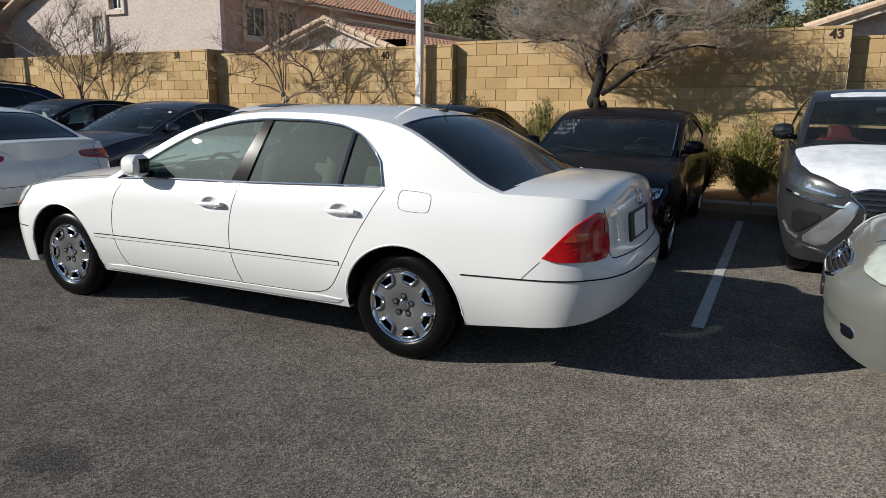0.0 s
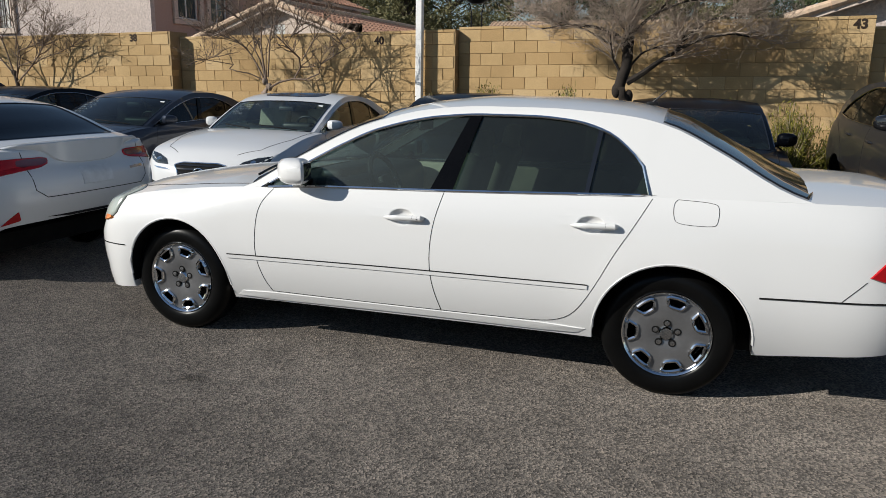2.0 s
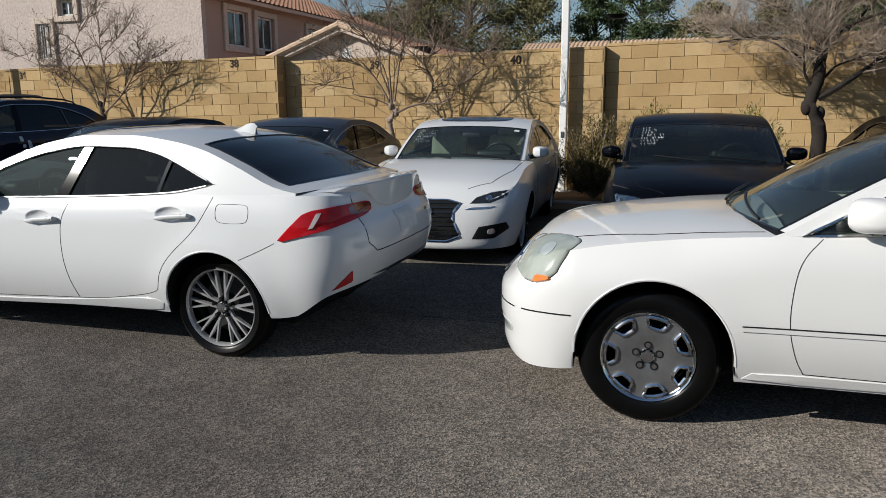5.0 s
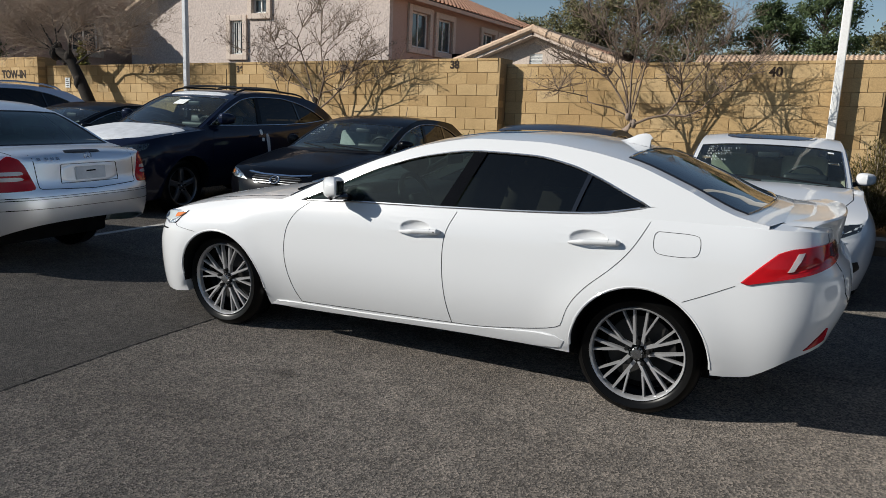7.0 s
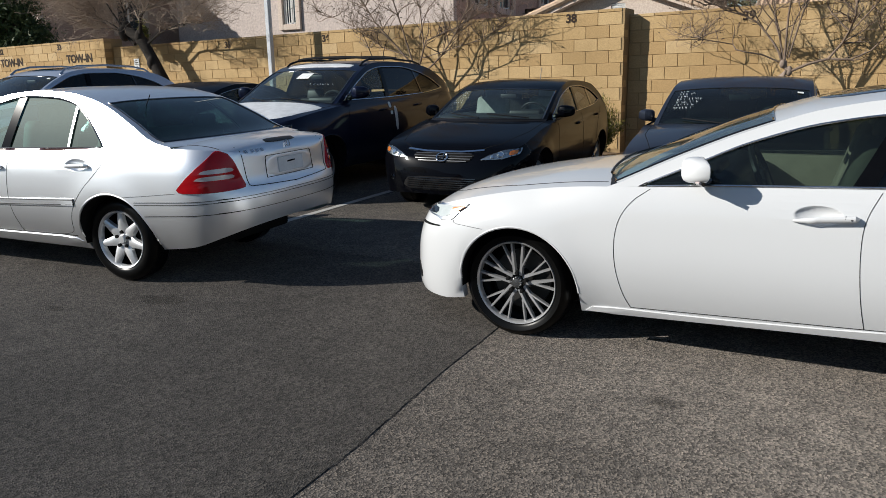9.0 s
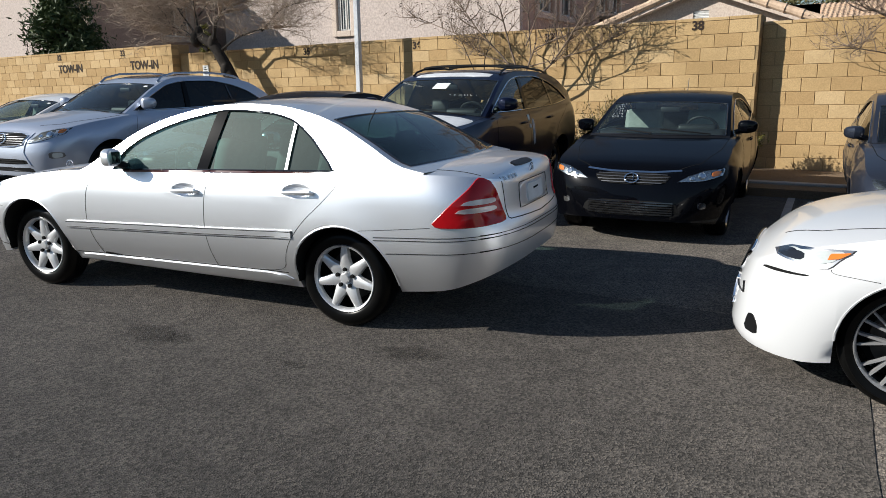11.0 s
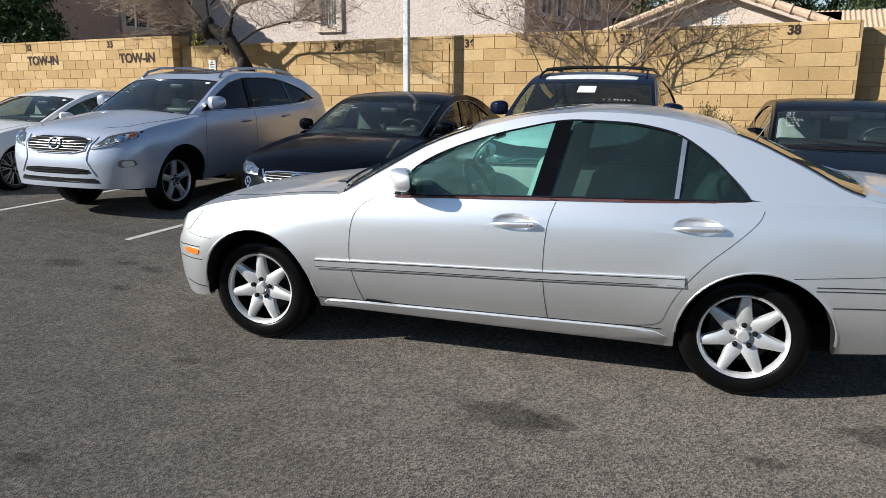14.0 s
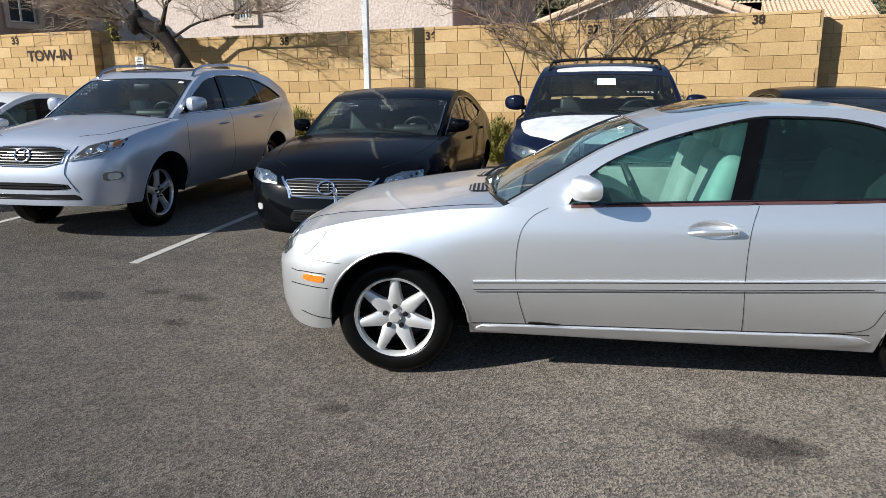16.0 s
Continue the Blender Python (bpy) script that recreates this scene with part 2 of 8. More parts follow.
M = dict(
    asphalt=asphalt("asphalt", (0.160, 0.140, 0.121), (0.218, 0.193, 0.168), (0.95, 0.91, 0.86)),
    asphalt_new=asphalt("asphalt_sealed", (0.094, 0.085, 0.076), (0.126, 0.113, 0.101), (0.86, 0.83, 0.79), ((0.148, 0.130, 0.113), (0.198, 0.176, 0.154))),
    asphalt_stall=asphalt("asphalt_stall", (0.135, 0.121, 0.106), (0.190, 0.171, 0.150), (0.88, 0.85, 0.81)),
    line=varied("worn_line_paint", (0.54, 0.53, 0.50), (0.30, 0.29, 0.27), 0.8, 6.0, 70.0, 0.3, 0.004),
    block=block_mat(),
    mortar=varied("mortar", (0.27, 0.185, 0.095), (0.34, 0.24, 0.125), 0.95, 2.0, 60.0),
    soil=varied("planter_soil", (0.15, 0.105, 0.066), (0.24, 0.175, 0.115), 0.95, 2.0, 50.0, 0.8, 0.02),
    curb=varied("curb_concrete", (0.36, 0.345, 0.315), (0.46, 0.44, 0.40), 0.9, 1.5, 60.0),
    bark=varied("bark", (0.050, 0.038, 0.030), (0.095, 0.074, 0.058), 0.95, 6.0, 60.0, 0.8, 0.01),
    bark_black=varied("black_bark", (0.016, 0.013, 0.011), (0.040, 0.032, 0.026), 0.95, 6.0, 60.0, 0.8, 0.01),
    twig=varied("twig_bark", (0.29, 0.225, 0.175), (0.44, 0.355, 0.285), 0.95, 4.0, 30.0, 0.3),
    twig_brown=varied("twig_brown", (0.15, 0.108, 0.08), (0.26, 0.195, 0.15), 0.95, 6.0, 60.0, 0.4, 0.008),
    pale_bark=varied("pale_bark", (0.20, 0.15, 0.12), (0.32, 0.25, 0.20), 0.9, 9.0, 60.0, 0.6, 0.01),
    pole=varied("pole_paint", (0.74, 0.73, 0.70), (0.83, 0.82, 0.80), 0.55, 1.5, 40.0, 0.1),
    pole_gray=varied("gray_pole_paint", (0.50, 0.52, 0.54), (0.60, 0.62, 0.64), 0.5, 1.5, 40.0, 0.1),
    white_paint=paint("white_paint", (0.695, 0.693, 0.683), 0.0, 0.3, 0.02, 0.2, 0.9),
    pearl_paint=paint("pearl_white_paint", (0.645, 0.654, 0.662), 0.0, 0.3, 0.015, 0.2, 0.9),
    silver_paint=paint("silver_paint", (0.92, 0.94, 0.965), 0.82, 0.35, 0.012, 0.5, 0.7),
    blue_silver_paint=paint("blue_silver_paint", (0.50, 0.545, 0.64), 0.55, 0.34, 0.01, 0.4, 0.6),
    black_paint=paint("black_paint", (0.0015, 0.0017, 0.0028), 0.0, 0.3, 0.002, 0.02, 0.36),
    navy_paint=paint("navy_paint", (0.005, 0.008, 0.024), 0.2, 0.3, 0.006, 0.05),
    gray_paint=paint("slate_gray_paint", (0.026, 0.031, 0.046), 0.4, 0.35, 0.02, 0.1),
    tan_silver_paint=paint("champagne_paint", (0.21, 0.215, 0.195), 0.5, 0.33, 0.03, 0.2, 0.5),
    mid_gray_paint=paint("graphite_paint", (0.035, 0.035, 0.038), 0.45, 0.32, 0.01, 0.2, 0.4),
    film=plain("protective_film", (0.64, 0.66, 0.68), 0.45),
    glass_dark=tinted_glass("dark_tinted_glass", (0.030, 0.034, 0.036), 0.0, 0.002, film_gloss=0.0008),
    glass_mid=tinted_glass("mid_tinted_glass", (0.27, 0.36, 0.335), 0.0, 0.010, film_gloss=0.010),
    glass_deep=tinted_glass("deep_tinted_glass", (0.15, 0.20, 0.185), 0.0, 0.004, film_gloss=0.003),
    glass_smoke=tinted_glass("smoked_glass", (0.095, 0.135, 0.128), 0.0, 0.008, film_gloss=0.010),
    # the teal film colour paints hazy reflection into these two glasses
    glass_green=tinted_glass("green_glass", (0.50, 0.78, 0.73), 0.0, 0.07, (0.14, 0.42, 0.39)),
    glass_teal=tinted_glass("teal_glass", (0.12, 0.20, 0.19), 0.0, 0.02, (0.12, 0.36, 0.34)),
    glass_clear=tinted_glass("windshield_glass", (0.62, 0.72, 0.70)),
    lens=tinted_glass("lamp_lens", (0.92, 0.94, 0.94), 0.0, 0.008),
    lens_hazy=plain("hazed_lamp_lens", (0.37, 0.40, 0.355), 0.18, 0.0, 0.6),
    red_lens=plain("red_lens", (0.40, 0.006, 0.010), 0.10, 0.0, 0.4, 0.2),
    amber_lens=plain("amber_lens", (0.75, 0.20, 0.02), 0.15, 0.0, 1.0),
    amber_band=plain("amber_band", (0.45, 0.05, 0.012), 0.12, 0.0, 1.0),
    clear_glass_lamp=plain("bulb_glass", (0.58, 0.62, 0.60), 0.12, 0.2, 0.6),
    dark_red_lens=plain("dark_red_lens", (0.12, 0.006, 0.006), 0.12, 0.0, 1.0),
    clear_lens=plain("clear_lens", (0.62, 0.52, 0.50), 0.12, 0.2, 1.0),
    chrome=plain("chrome", (0.80, 0.81, 0.82), 0.07, 1.0),
    dull_chrome=plain("satin_metal", (0.55, 0.56, 0.57), 0.25, 1.0),
    spoke_silver=plain("machined_spoke", (0.50, 0.50, 0.505), 0.28, 0.55),
    disc_gray=plain("wheel_disc_gray", (0.27, 0.27, 0.275), 0.30, 0.75),
    alloy=plain("silver_alloy", (0.66, 0.67, 0.68), 0.28, 0.9),
    wheel_silver=plain("wheel_silver", (0.72, 0.73, 0.74), 0.38, 0.6),
    belt_trim=plain("belt_trim", (0.10, 0.045, 0.042), 0.12, 0.0, 0.8),
    gray_alloy=plain("gray_alloy", (0.19, 0.19, 0.195), 0.32, 0.8),
    black_trim=plain("black_trim", (0.010, 0.010, 0.011), 0.4, 0, 0, 0.2),
    pillar_black=plain("pillar_black", (0.003, 0.003, 0.0035), 0.12, 0, 0, 0.12),
    gloss_black=plain("gloss_black", (0.010, 0.010, 0.011), 0.08, 0.0, 1.0),
    dark_iron=plain("dark_iron", (0.035, 0.034, 0.033), 0.5, 0.5),
    gap=plain("seam_rubber", (0.012, 0.012, 0.012), 0.9, 0, 0, 0.1),
    # also the black that stands for shade in grilles and wheels
    under=plain("underbody", (0.012, 0.012, 0.012), 0.9, 0, 0, 0.1),
    under_oil=stain_mat(),
    rubber=plain("tyre_rubber", (0.004, 0.004, 0.004), 0.30, 0, 0, 0.14),
    tan_trim=plain("tan_leather", (0.58, 0.50, 0.38), 0.6),
    gray_trim=plain("gray_leather", (0.42, 0.44, 0.41), 0.6),
    black_leather=plain("black_leather", (0.03, 0.03, 0.03), 0.5),
    red_leather=plain("red_leather", (0.28, 0.03, 0.025), 0.5),
    plate=plain("plate_card", (0.62, 0.63, 0.64), 0.5),
    paper=plain("paper", (0.78, 0.80, 0.78), 0.7),
    ink=plain("stencil_ink", (0.030, 0.017, 0.010), 0.9),
    marker=plain("white_marker", (0.75, 0.80, 0.80), 0.7),
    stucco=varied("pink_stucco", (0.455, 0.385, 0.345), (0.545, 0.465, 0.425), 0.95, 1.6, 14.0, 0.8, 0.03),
    # side walls: the pink stucco darkened and browned, shade put into the colour
    stucco_side_shade=varied("tan_stucco", (0.40, 0.285, 0.235), (0.46, 0.335, 0.28), 0.95, 0.8, 22.0, 0.5, 0.02),
    trim_stucco=varied("trim_stucco", (0.52, 0.43, 0.36), (0.60, 0.50, 0.43), 0.95, 1.0, 22.0),
    window_white=plain("white_vinyl", (0.72, 0.72, 0.70), 0.5),
    window_pane=plain("house_pane", (0.045, 0.06, 0.07), 0.05, 0.0, 0.5),
    tile=varied("clay_tile", (0.38, 0.19, 0.12), (0.52, 0.31, 0.21), 0.85, 3.0, 12.0),
    tile_pale=varied("pale_tile", (0.50, 0.355, 0.245), (0.60, 0.45, 0.33), 0.85, 2.0, 12.0),
)


def leaf_mat(name, c0, c1):
    m, nt, b = base_mat(name, c0, 0.6, 0, 0, 0.3)
    g = nt.nodes.new("ShaderNodeNewGeometry")
    nt.links.new(ramp(nt, g.outputs["Random Per Island"], [(0.0, c0), (1.0, c1)]), b.inputs["Base Color"])
    return m


M["shrub_leaf"] = leaf_mat("shrub_leaf", (0.070, 0.076, 0.012), (0.25, 0.22, 0.036))
M["shrub_dry"] = leaf_mat("dry_leaf", (0.075, 0.060, 0.020), (0.16, 0.125, 0.040))
M["pine_leaf"] = leaf_mat("pine_leaf", (0.026, 0.048, 0.016), (0.085, 0.115, 0.042))
M["olive_leaf"] = leaf_mat("olive_leaf", (0.075, 0.080, 0.030), (0.19, 0.165, 0.075))

# ---- mesh helpers ----
from mathutils.bvhtree import BVHTree


def empty(name, m, label, category, group="", kind=""):
    ob = new(name)
    ob.empty_display_size = 0.3
    ob.matrix_world = m
    return tagged(ob, label, category, group, kind)


def mesh_of(name, bm, material, smooth=True):
    me = bpy.data.meshes.new(name)
    bmesh.ops.recalc_face_normals(bm, faces=bm.faces)
    bm.to_mesh(me)
    bm.free()
    me.materials.append(material)
    if smooth:
        me.polygons.foreach_set("use_smooth", [True] * len(me.polygons))
        me.set_sharp_from_angle(angle=radians(38))
    return me


def part(name, bm, material, parent, label="", smooth=True):
    ob = new(name, mesh_of(name, bm, material, smooth))
    ob.parent = parent
    if label:
        tagged(ob, label)
    return ob


def grid_faces(bm, rows, skip=None):
    """Quads between rows of points, all of one length."""
    vs = [[bm.verts.new(p) for p in r] for r in rows]
    for i in range(len(vs) - 1):
        for j in range(len(vs[i]) - 1):
            if skip and skip(i, j):
                continue
            q = [vs[i][j], vs[i][j + 1], vs[i + 1][j + 1], vs[i + 1][j]]
            if len({(round(v.co.x, 5), round(v.co.y, 5), round(v.co.z, 5)) for v in q}) >= 3:
                bm.faces.new(q)
    return vs


def clean(bm, dist=0.0002):
    bmesh.ops.remove_doubles(bm, verts=bm.verts, dist=dist)
    loose = [v for v in bm.verts if not v.link_faces]
    if loose:
        bmesh.ops.delete(bm, geom=loose, context="VERTS")
    return bm


def box(bm, size, at, bevel=0.0, turn=None, seg=2):
    m = Matrix.Translation(at) @ (turn.to_4x4() if turn else Matrix()) @ Matrix.Diagonal((*size, 1))
    g = bmesh.ops.create_cube(bm, size=1.0, matrix=m)
    if bevel:
        es = list({e for v in g["verts"] for e in v.link_edges})
        bmesh.ops.bevel(bm, geom=es, offset=bevel, segments=seg, profile=0.5, affect="EDGES")
    return bm


def tube(bm, pts, radius, sides=6, closed=False, taper=None):
    pts = [Vector(p) for p in pts]
    n = len(pts)
    rings = []
    up = Vector((0, 0, 1))
    for i, p in enumerate(pts):
        a = pts[(i - 1) % n] if (closed or i) else p
        b = pts[(i + 1) % n] if (closed or i < n - 1) else p
        d = (b - a).normalized() if (b - a).length > 1e-9 else Vector((1, 0, 0))
        ref = up if abs(d.dot(up)) < 0.95 else Vector((0, 1, 0))
        u = d.cross(ref).normalized()
        w = u.cross(d)
        r = radius if taper is None else radius + (taper - radius) * i / max(1, n - 1)
        rings.append([bm.verts.new(p + (u * math.cos(k) + w * math.sin(k)) * r) for k in (2 * math.pi * j / sides for j in range(sides))])
    for i in range(n if closed else n - 1):
        a, b = rings[i], rings[(i + 1) % n]
        for j in range(sides):
            bm.faces.new((a[j], a[(j + 1) % sides], b[(j + 1) % sides], b[j]))
    if not closed:
        bm.faces.new(rings[0][::-1])
        bm.faces.new(rings[-1])
    return bm


def revolve(bm, prof, steps=48, m=None):
    """A profile of (radius, along y) turned about the y axis."""
    rows = []
    for k in range(steps + 1):
        a = 2 * math.pi * k / steps
        rows.append([Vector((r * math.cos(a), y, r * math.sin(a))) for r, y in prof])
    if m:
        rows = [[m @ p for p in r] for r in rows]
    grid_faces(bm, rows)
    return clean(bm)


def curve_of(pts):
    """Monotone cubic through (x, y) points."""
    xs, ys = np.array([p[0] for p in pts], float), np.array([p[1] for p in pts], float)
    h, dl = np.diff(xs), np.diff(ys) / np.diff(xs)
    m = np.zeros(len(xs))
    for i in range(1, len(xs) - 1):
        if dl[i - 1] * dl[i] > 0:
            w1, w2 = 2 * h[i] + h[i - 1], h[i] + 2 * h[i - 1]
            m[i] = (w1 + w2) / (w1 / dl[i - 1] + w2 / dl[i])
    m[0], m[-1] = dl[0], dl[-1]

    def f(x):
        x = min(max(x, xs[0]), xs[-1])
        i = min(max(int(np.searchsorted(xs, x)) - 1, 0), len(xs) - 2)
        t = (x - xs[i]) / h[i]
        return float((1 + 2 * t) * (1 - t) ** 2 * ys[i] + t * (1 - t) ** 2 * h[i] * m[i] + t * t * (3 - 2 * t) * ys[i + 1] + t * t * (t - 1) * h[i] * m[i + 1])
    return f


def smooth_loop(pts, n=40, rounds=2):
    """A closed outline with softened corners, n points."""
    p = [Vector(q) for q in pts]
    for _ in range(rounds):
        p = [q for i in range(len(p)) for q in (p[i] * 0.8 + p[(i + 1) % len(p)] * 0.2, p[i] * 0.2 + p[(i + 1) % len(p)] * 0.8)]
    return resample(p, n, True)


def resample(p, n, closed=False):
    p = [Vector(q) for q in p]
    if closed:
        p = p + [p[0]]
    cum = [0.0]
    for a, b in zip(p, p[1:]):
        cum.append(cum[-1] + (b - a).length)
    out = []
    for k in range(n):
        d = cum[-1] * k / (n if closed else n - 1)
        i = min(max(int(np.searchsorted(cum, d, side="right")) - 1, 0), len(p) - 2)
        t = (d - cum[i]) / max(1e-9, cum[i + 1] - cum[i])
        out.append(p[i].lerp(p[i + 1], t))
    return out


# ---- wheels ----
def wheel_build(parent, style, radius, rim_r, at, flip, width=0.215):
    """A wheel about the y axis; its face looks to -y (flip: +y)."""
    m = Matrix.Translation(at) @ (Matrix.Rotation(math.pi, 4, "Z") if flip else Matrix())
    hw = width / 2
    bm = bmesh.new()
    # black barrel: the shade between the spokes is put into its colour
    revolve(bm, [(0.0, 0.02), (rim_r * 0.62, 0.02), (rim_r * 0.62, 0.04), (rim_r * 0.9, 0.05), (rim_r * 0.93, hw), (0.0, hw)], 32, m)
    hub = part("wheel", bm, M["under"], parent)
    bm = bmesh.new()
    R, r = radius, rim_r
    prof = [(r - 0.008, -hw + 0.03), (r + 0.006, -hw + 0.008), (r + 0.02, -hw + 0.001), (r + (R - r) * 0.5, -hw - 0.006), (R - 0.03, -hw + 0.004), (R - 0.010, -hw + 0.02), (R - 0.002, -hw + 0.05)]
    for k in range(4):
        y = -hw + 0.065 + k * (width - 0.13) / 3
        prof += [(R, y - 0.014), (R, y + 0.014), (R - 0.009, y + 0.017), (R - 0.009, y + 0.022)]
    prof += [(R - 0.02, hw - 0.02), (R - 0.06, hw), (r, hw)]
    revolve(bm, prof, 56, m)
    part("tyre", bm, M["rubber"], hub)
    lip_mat = {"ls": "chrome", "is": "spoke_silver", "mb": "wheel_silver", "dark5": "gray_alloy"}.get(style, "alloy")
    bm = bmesh.new()
    lip = 0.03 if style == "is" else 0.0
    revolve(bm, [(r * (0.925 + lip), -hw + 0.045), (r * (0.94 + lip * 0.8), -hw + 0.022), (r * (0.962 + lip * 0.5), -hw + 0.010), (r + 0.002, -hw + 0.003), (r + 0.006, -hw + 0.012), (r - 0.004, -hw + 0.045)], 56, m)
    part("rim", bm, M[lip_mat], hub)
    face_y = -hw + 0.022
    if style == "ls":
        bm = bmesh.new()
        n, steps = 7, 84
        radii = [0.02, 0.30 * r, 0.60 * r, 0.66 * r, 0.72 * r, 0.86 * r, 0.90 * r, 0.955 * r]

        def dish(q):
            return face_y + (0.012 if q < 0.3 * r else 0.0) - 0.006 * math.sin(min(1, q / r) * math.pi)
        rows = [[m @ Vector((q * math.cos(2 * math.pi * k / steps), dish(q), q * math.sin(2 * math.pi * k / steps))) for q in radii] for k in range(steps + 1)]
        back = [[p + (m.to_3x3() @ Vector((0, 0.03, 0))) for p in row] for row in rows]

        def hole(i, j):
            ph = ((i + 0.5) / steps * n) % 1.0
            lim = {3: 0.17, 4: 0.27, 5: 0.30}.get(j, 0.0)
            return lim > 0 and abs(ph - 0.5) < lim
        grid_faces(bm, rows, hole)
        clean(bm)
        part("wheel_disc", bm, M["disc_gray"], hub, "satin gray seven-slot wheel disc")
        for k in range(n):
            a0 = 2 * math.pi * (k + 0.5) / n
            bm = bmesh.new()
            loop = []
            for rr, dd in ((0.665, 0.155), (0.70, 0.23), (0.80, 0.27), (0.88, 0.285), (0.905, 0.20), (0.905, 0.0), (0.905, -0.20), (0.88, -0.285), (0.80, -0.27), (0.70, -0.23), (0.665, -0.155), (0.655, 0)):
                a = a0 + dd * 2 * math.pi / n * 1.04
                loop.append(m @ Vector((rr * r * math.cos(a), face_y - 0.010, rr * r * math.sin(a))))
            tube(bm, loop, 0.0095, 6, True)
            part("slot_rim", bm, M["chrome"], hub)
    elif style == "is":
        # five twin arms, each arm forking towards the rim
        for k in range(5):
            rot = m @ Matrix.Rotation(-(2 * math.pi * k / 5 + math.pi / 2), 4, "Y")
            for sgn in (-1, 1):
                for name, q0, o0, o1, w0, w1 in (("spoke", 0.04, 0.019, 0.034, 0.0105, 0.0072), ("spoke_fork", 0.40 * r, 0.028, 0.098, 0.0075, 0.0060)):
                    bm = bmesh.new()
                    rows = []
                    for f in np.linspace(0, 1, 6):
                        q = q0 + (r * 0.965 - q0) * f
                        off, w = sgn * (o0 + (o1 - o0) * f), w0 + (w1 - w0) * f
                        y = face_y + 0.020 * (1 - q / r) ** 2 + 0.004
                        rows.append([(q, off - w, y + 0.024), (q, off - w * 0.75, y), (q, off + w * 0.75, y), (q, off + w, y + 0.024)])
                    grid_faces(bm, [[rot @ Vector((x, yy, z)) for x, z, yy in row] for row in rows])
                    part(name, bm, M["spoke_silver"], hub)
    else:
        n = {"mb": 7, "star5": 5, "dark5": 5, "multi": 10, "five": 5}.get(style, 5)
        wide = {"dark5": (0.046, 0.036, 0.046), "mb": (0.058, 0.036, 0.023), "star5": (0.046, 0.036, 0.046), "multi": (0.016, 0.013, 0.016), "five": (0.03, 0.04, 0.05)}.get(style)
        for k in range(n):
            a = 2 * math.pi * k / n + math.pi / 2
            bm = bmesh.new()
            rows = []
            for f in np.linspace(0, 1, 9):
                q = 0.035 + (r * 0.965 - 0.035) * f
                w = (wide[0] * (1 - 2 * f) + wide[1] * 2 * f) if f < 0.5 else (wide[1] * (2 - 2 * f) + wide[2] * (2 * f - 1))
                y = face_y + 0.018 * (1 - f) ** 2 - 0.004 * math.sin(math.pi * f)
                rows.append([(q, -w, y + 0.03), (q, -w * 0.85, y + 0.004), (q, -w * 0.4, y - 0.004), (q, w * 0.4, y - 0.004), (q, w * 0.85, y + 0.004), (q, w, y + 0.03)])
            rot = m @ Matrix.Rotation(-a, 4, "Y")
            grid_faces(bm, [[rot @ Vector((x, yy, z)) for x, z, yy in row] for row in rows])
            part("spoke", bm, M["gray_alloy" if style == "dark5" else "wheel_silver"], hub)
    cap_r = {"ls": 0.036, "is": 0.032, "mb": 0.034}.get(style, 0.034)
    bm = bmesh.new()
    revolve(bm, [(0.0, face_y - 0.012), (cap_r * 0.8, face_y - 0.010), (cap_r, face_y - 0.002), (cap_r * 1.05, face_y + 0.03)], 24, m)
    part("hub_cap", bm, M["chrome" if style == "ls" else "wheel_silver" if style == "mb" else "dull_chrome"], hub)
    for k in range(5):
        a = 2 * math.pi * k / 5 + 0.3
        bm = bmesh.new()
        c = m @ Matrix.Translation((0.057 * math.cos(a), 0, 0.057 * math.sin(a)))
        big = {"ls": 1.25, "mb": 1.2}.get(style, 1.0)
        if style == "ls":
            # flat black disc painted in for the shade of a lug hole
            revolve(bm, [(0.0, face_y - 0.0075), (0.019, face_y - 0.0075), (0.021, face_y + 0.01)], 14, c)
            part("lug_well", bm, M["under"], hub)
            bm = bmesh.new()
        revolve(bm, [(0.0, face_y - 0.010), (0.010 * big, face_y - 0.008), (0.013 * big, face_y + 0.02)], 8, c)
        part("lug_nut", bm, M["chrome" if style == "ls" else "under"], hub)
    bm = bmesh.new()
    revolve(bm, [(rim_r * 0.28, 0.012), (rim_r * 0.74, 0.012), (rim_r * 0.74, 0.03), (rim_r * 0.28, 0.03)], 32, m)
    part("brake_disc", bm, M["dark_iron"], hub)
    return hub


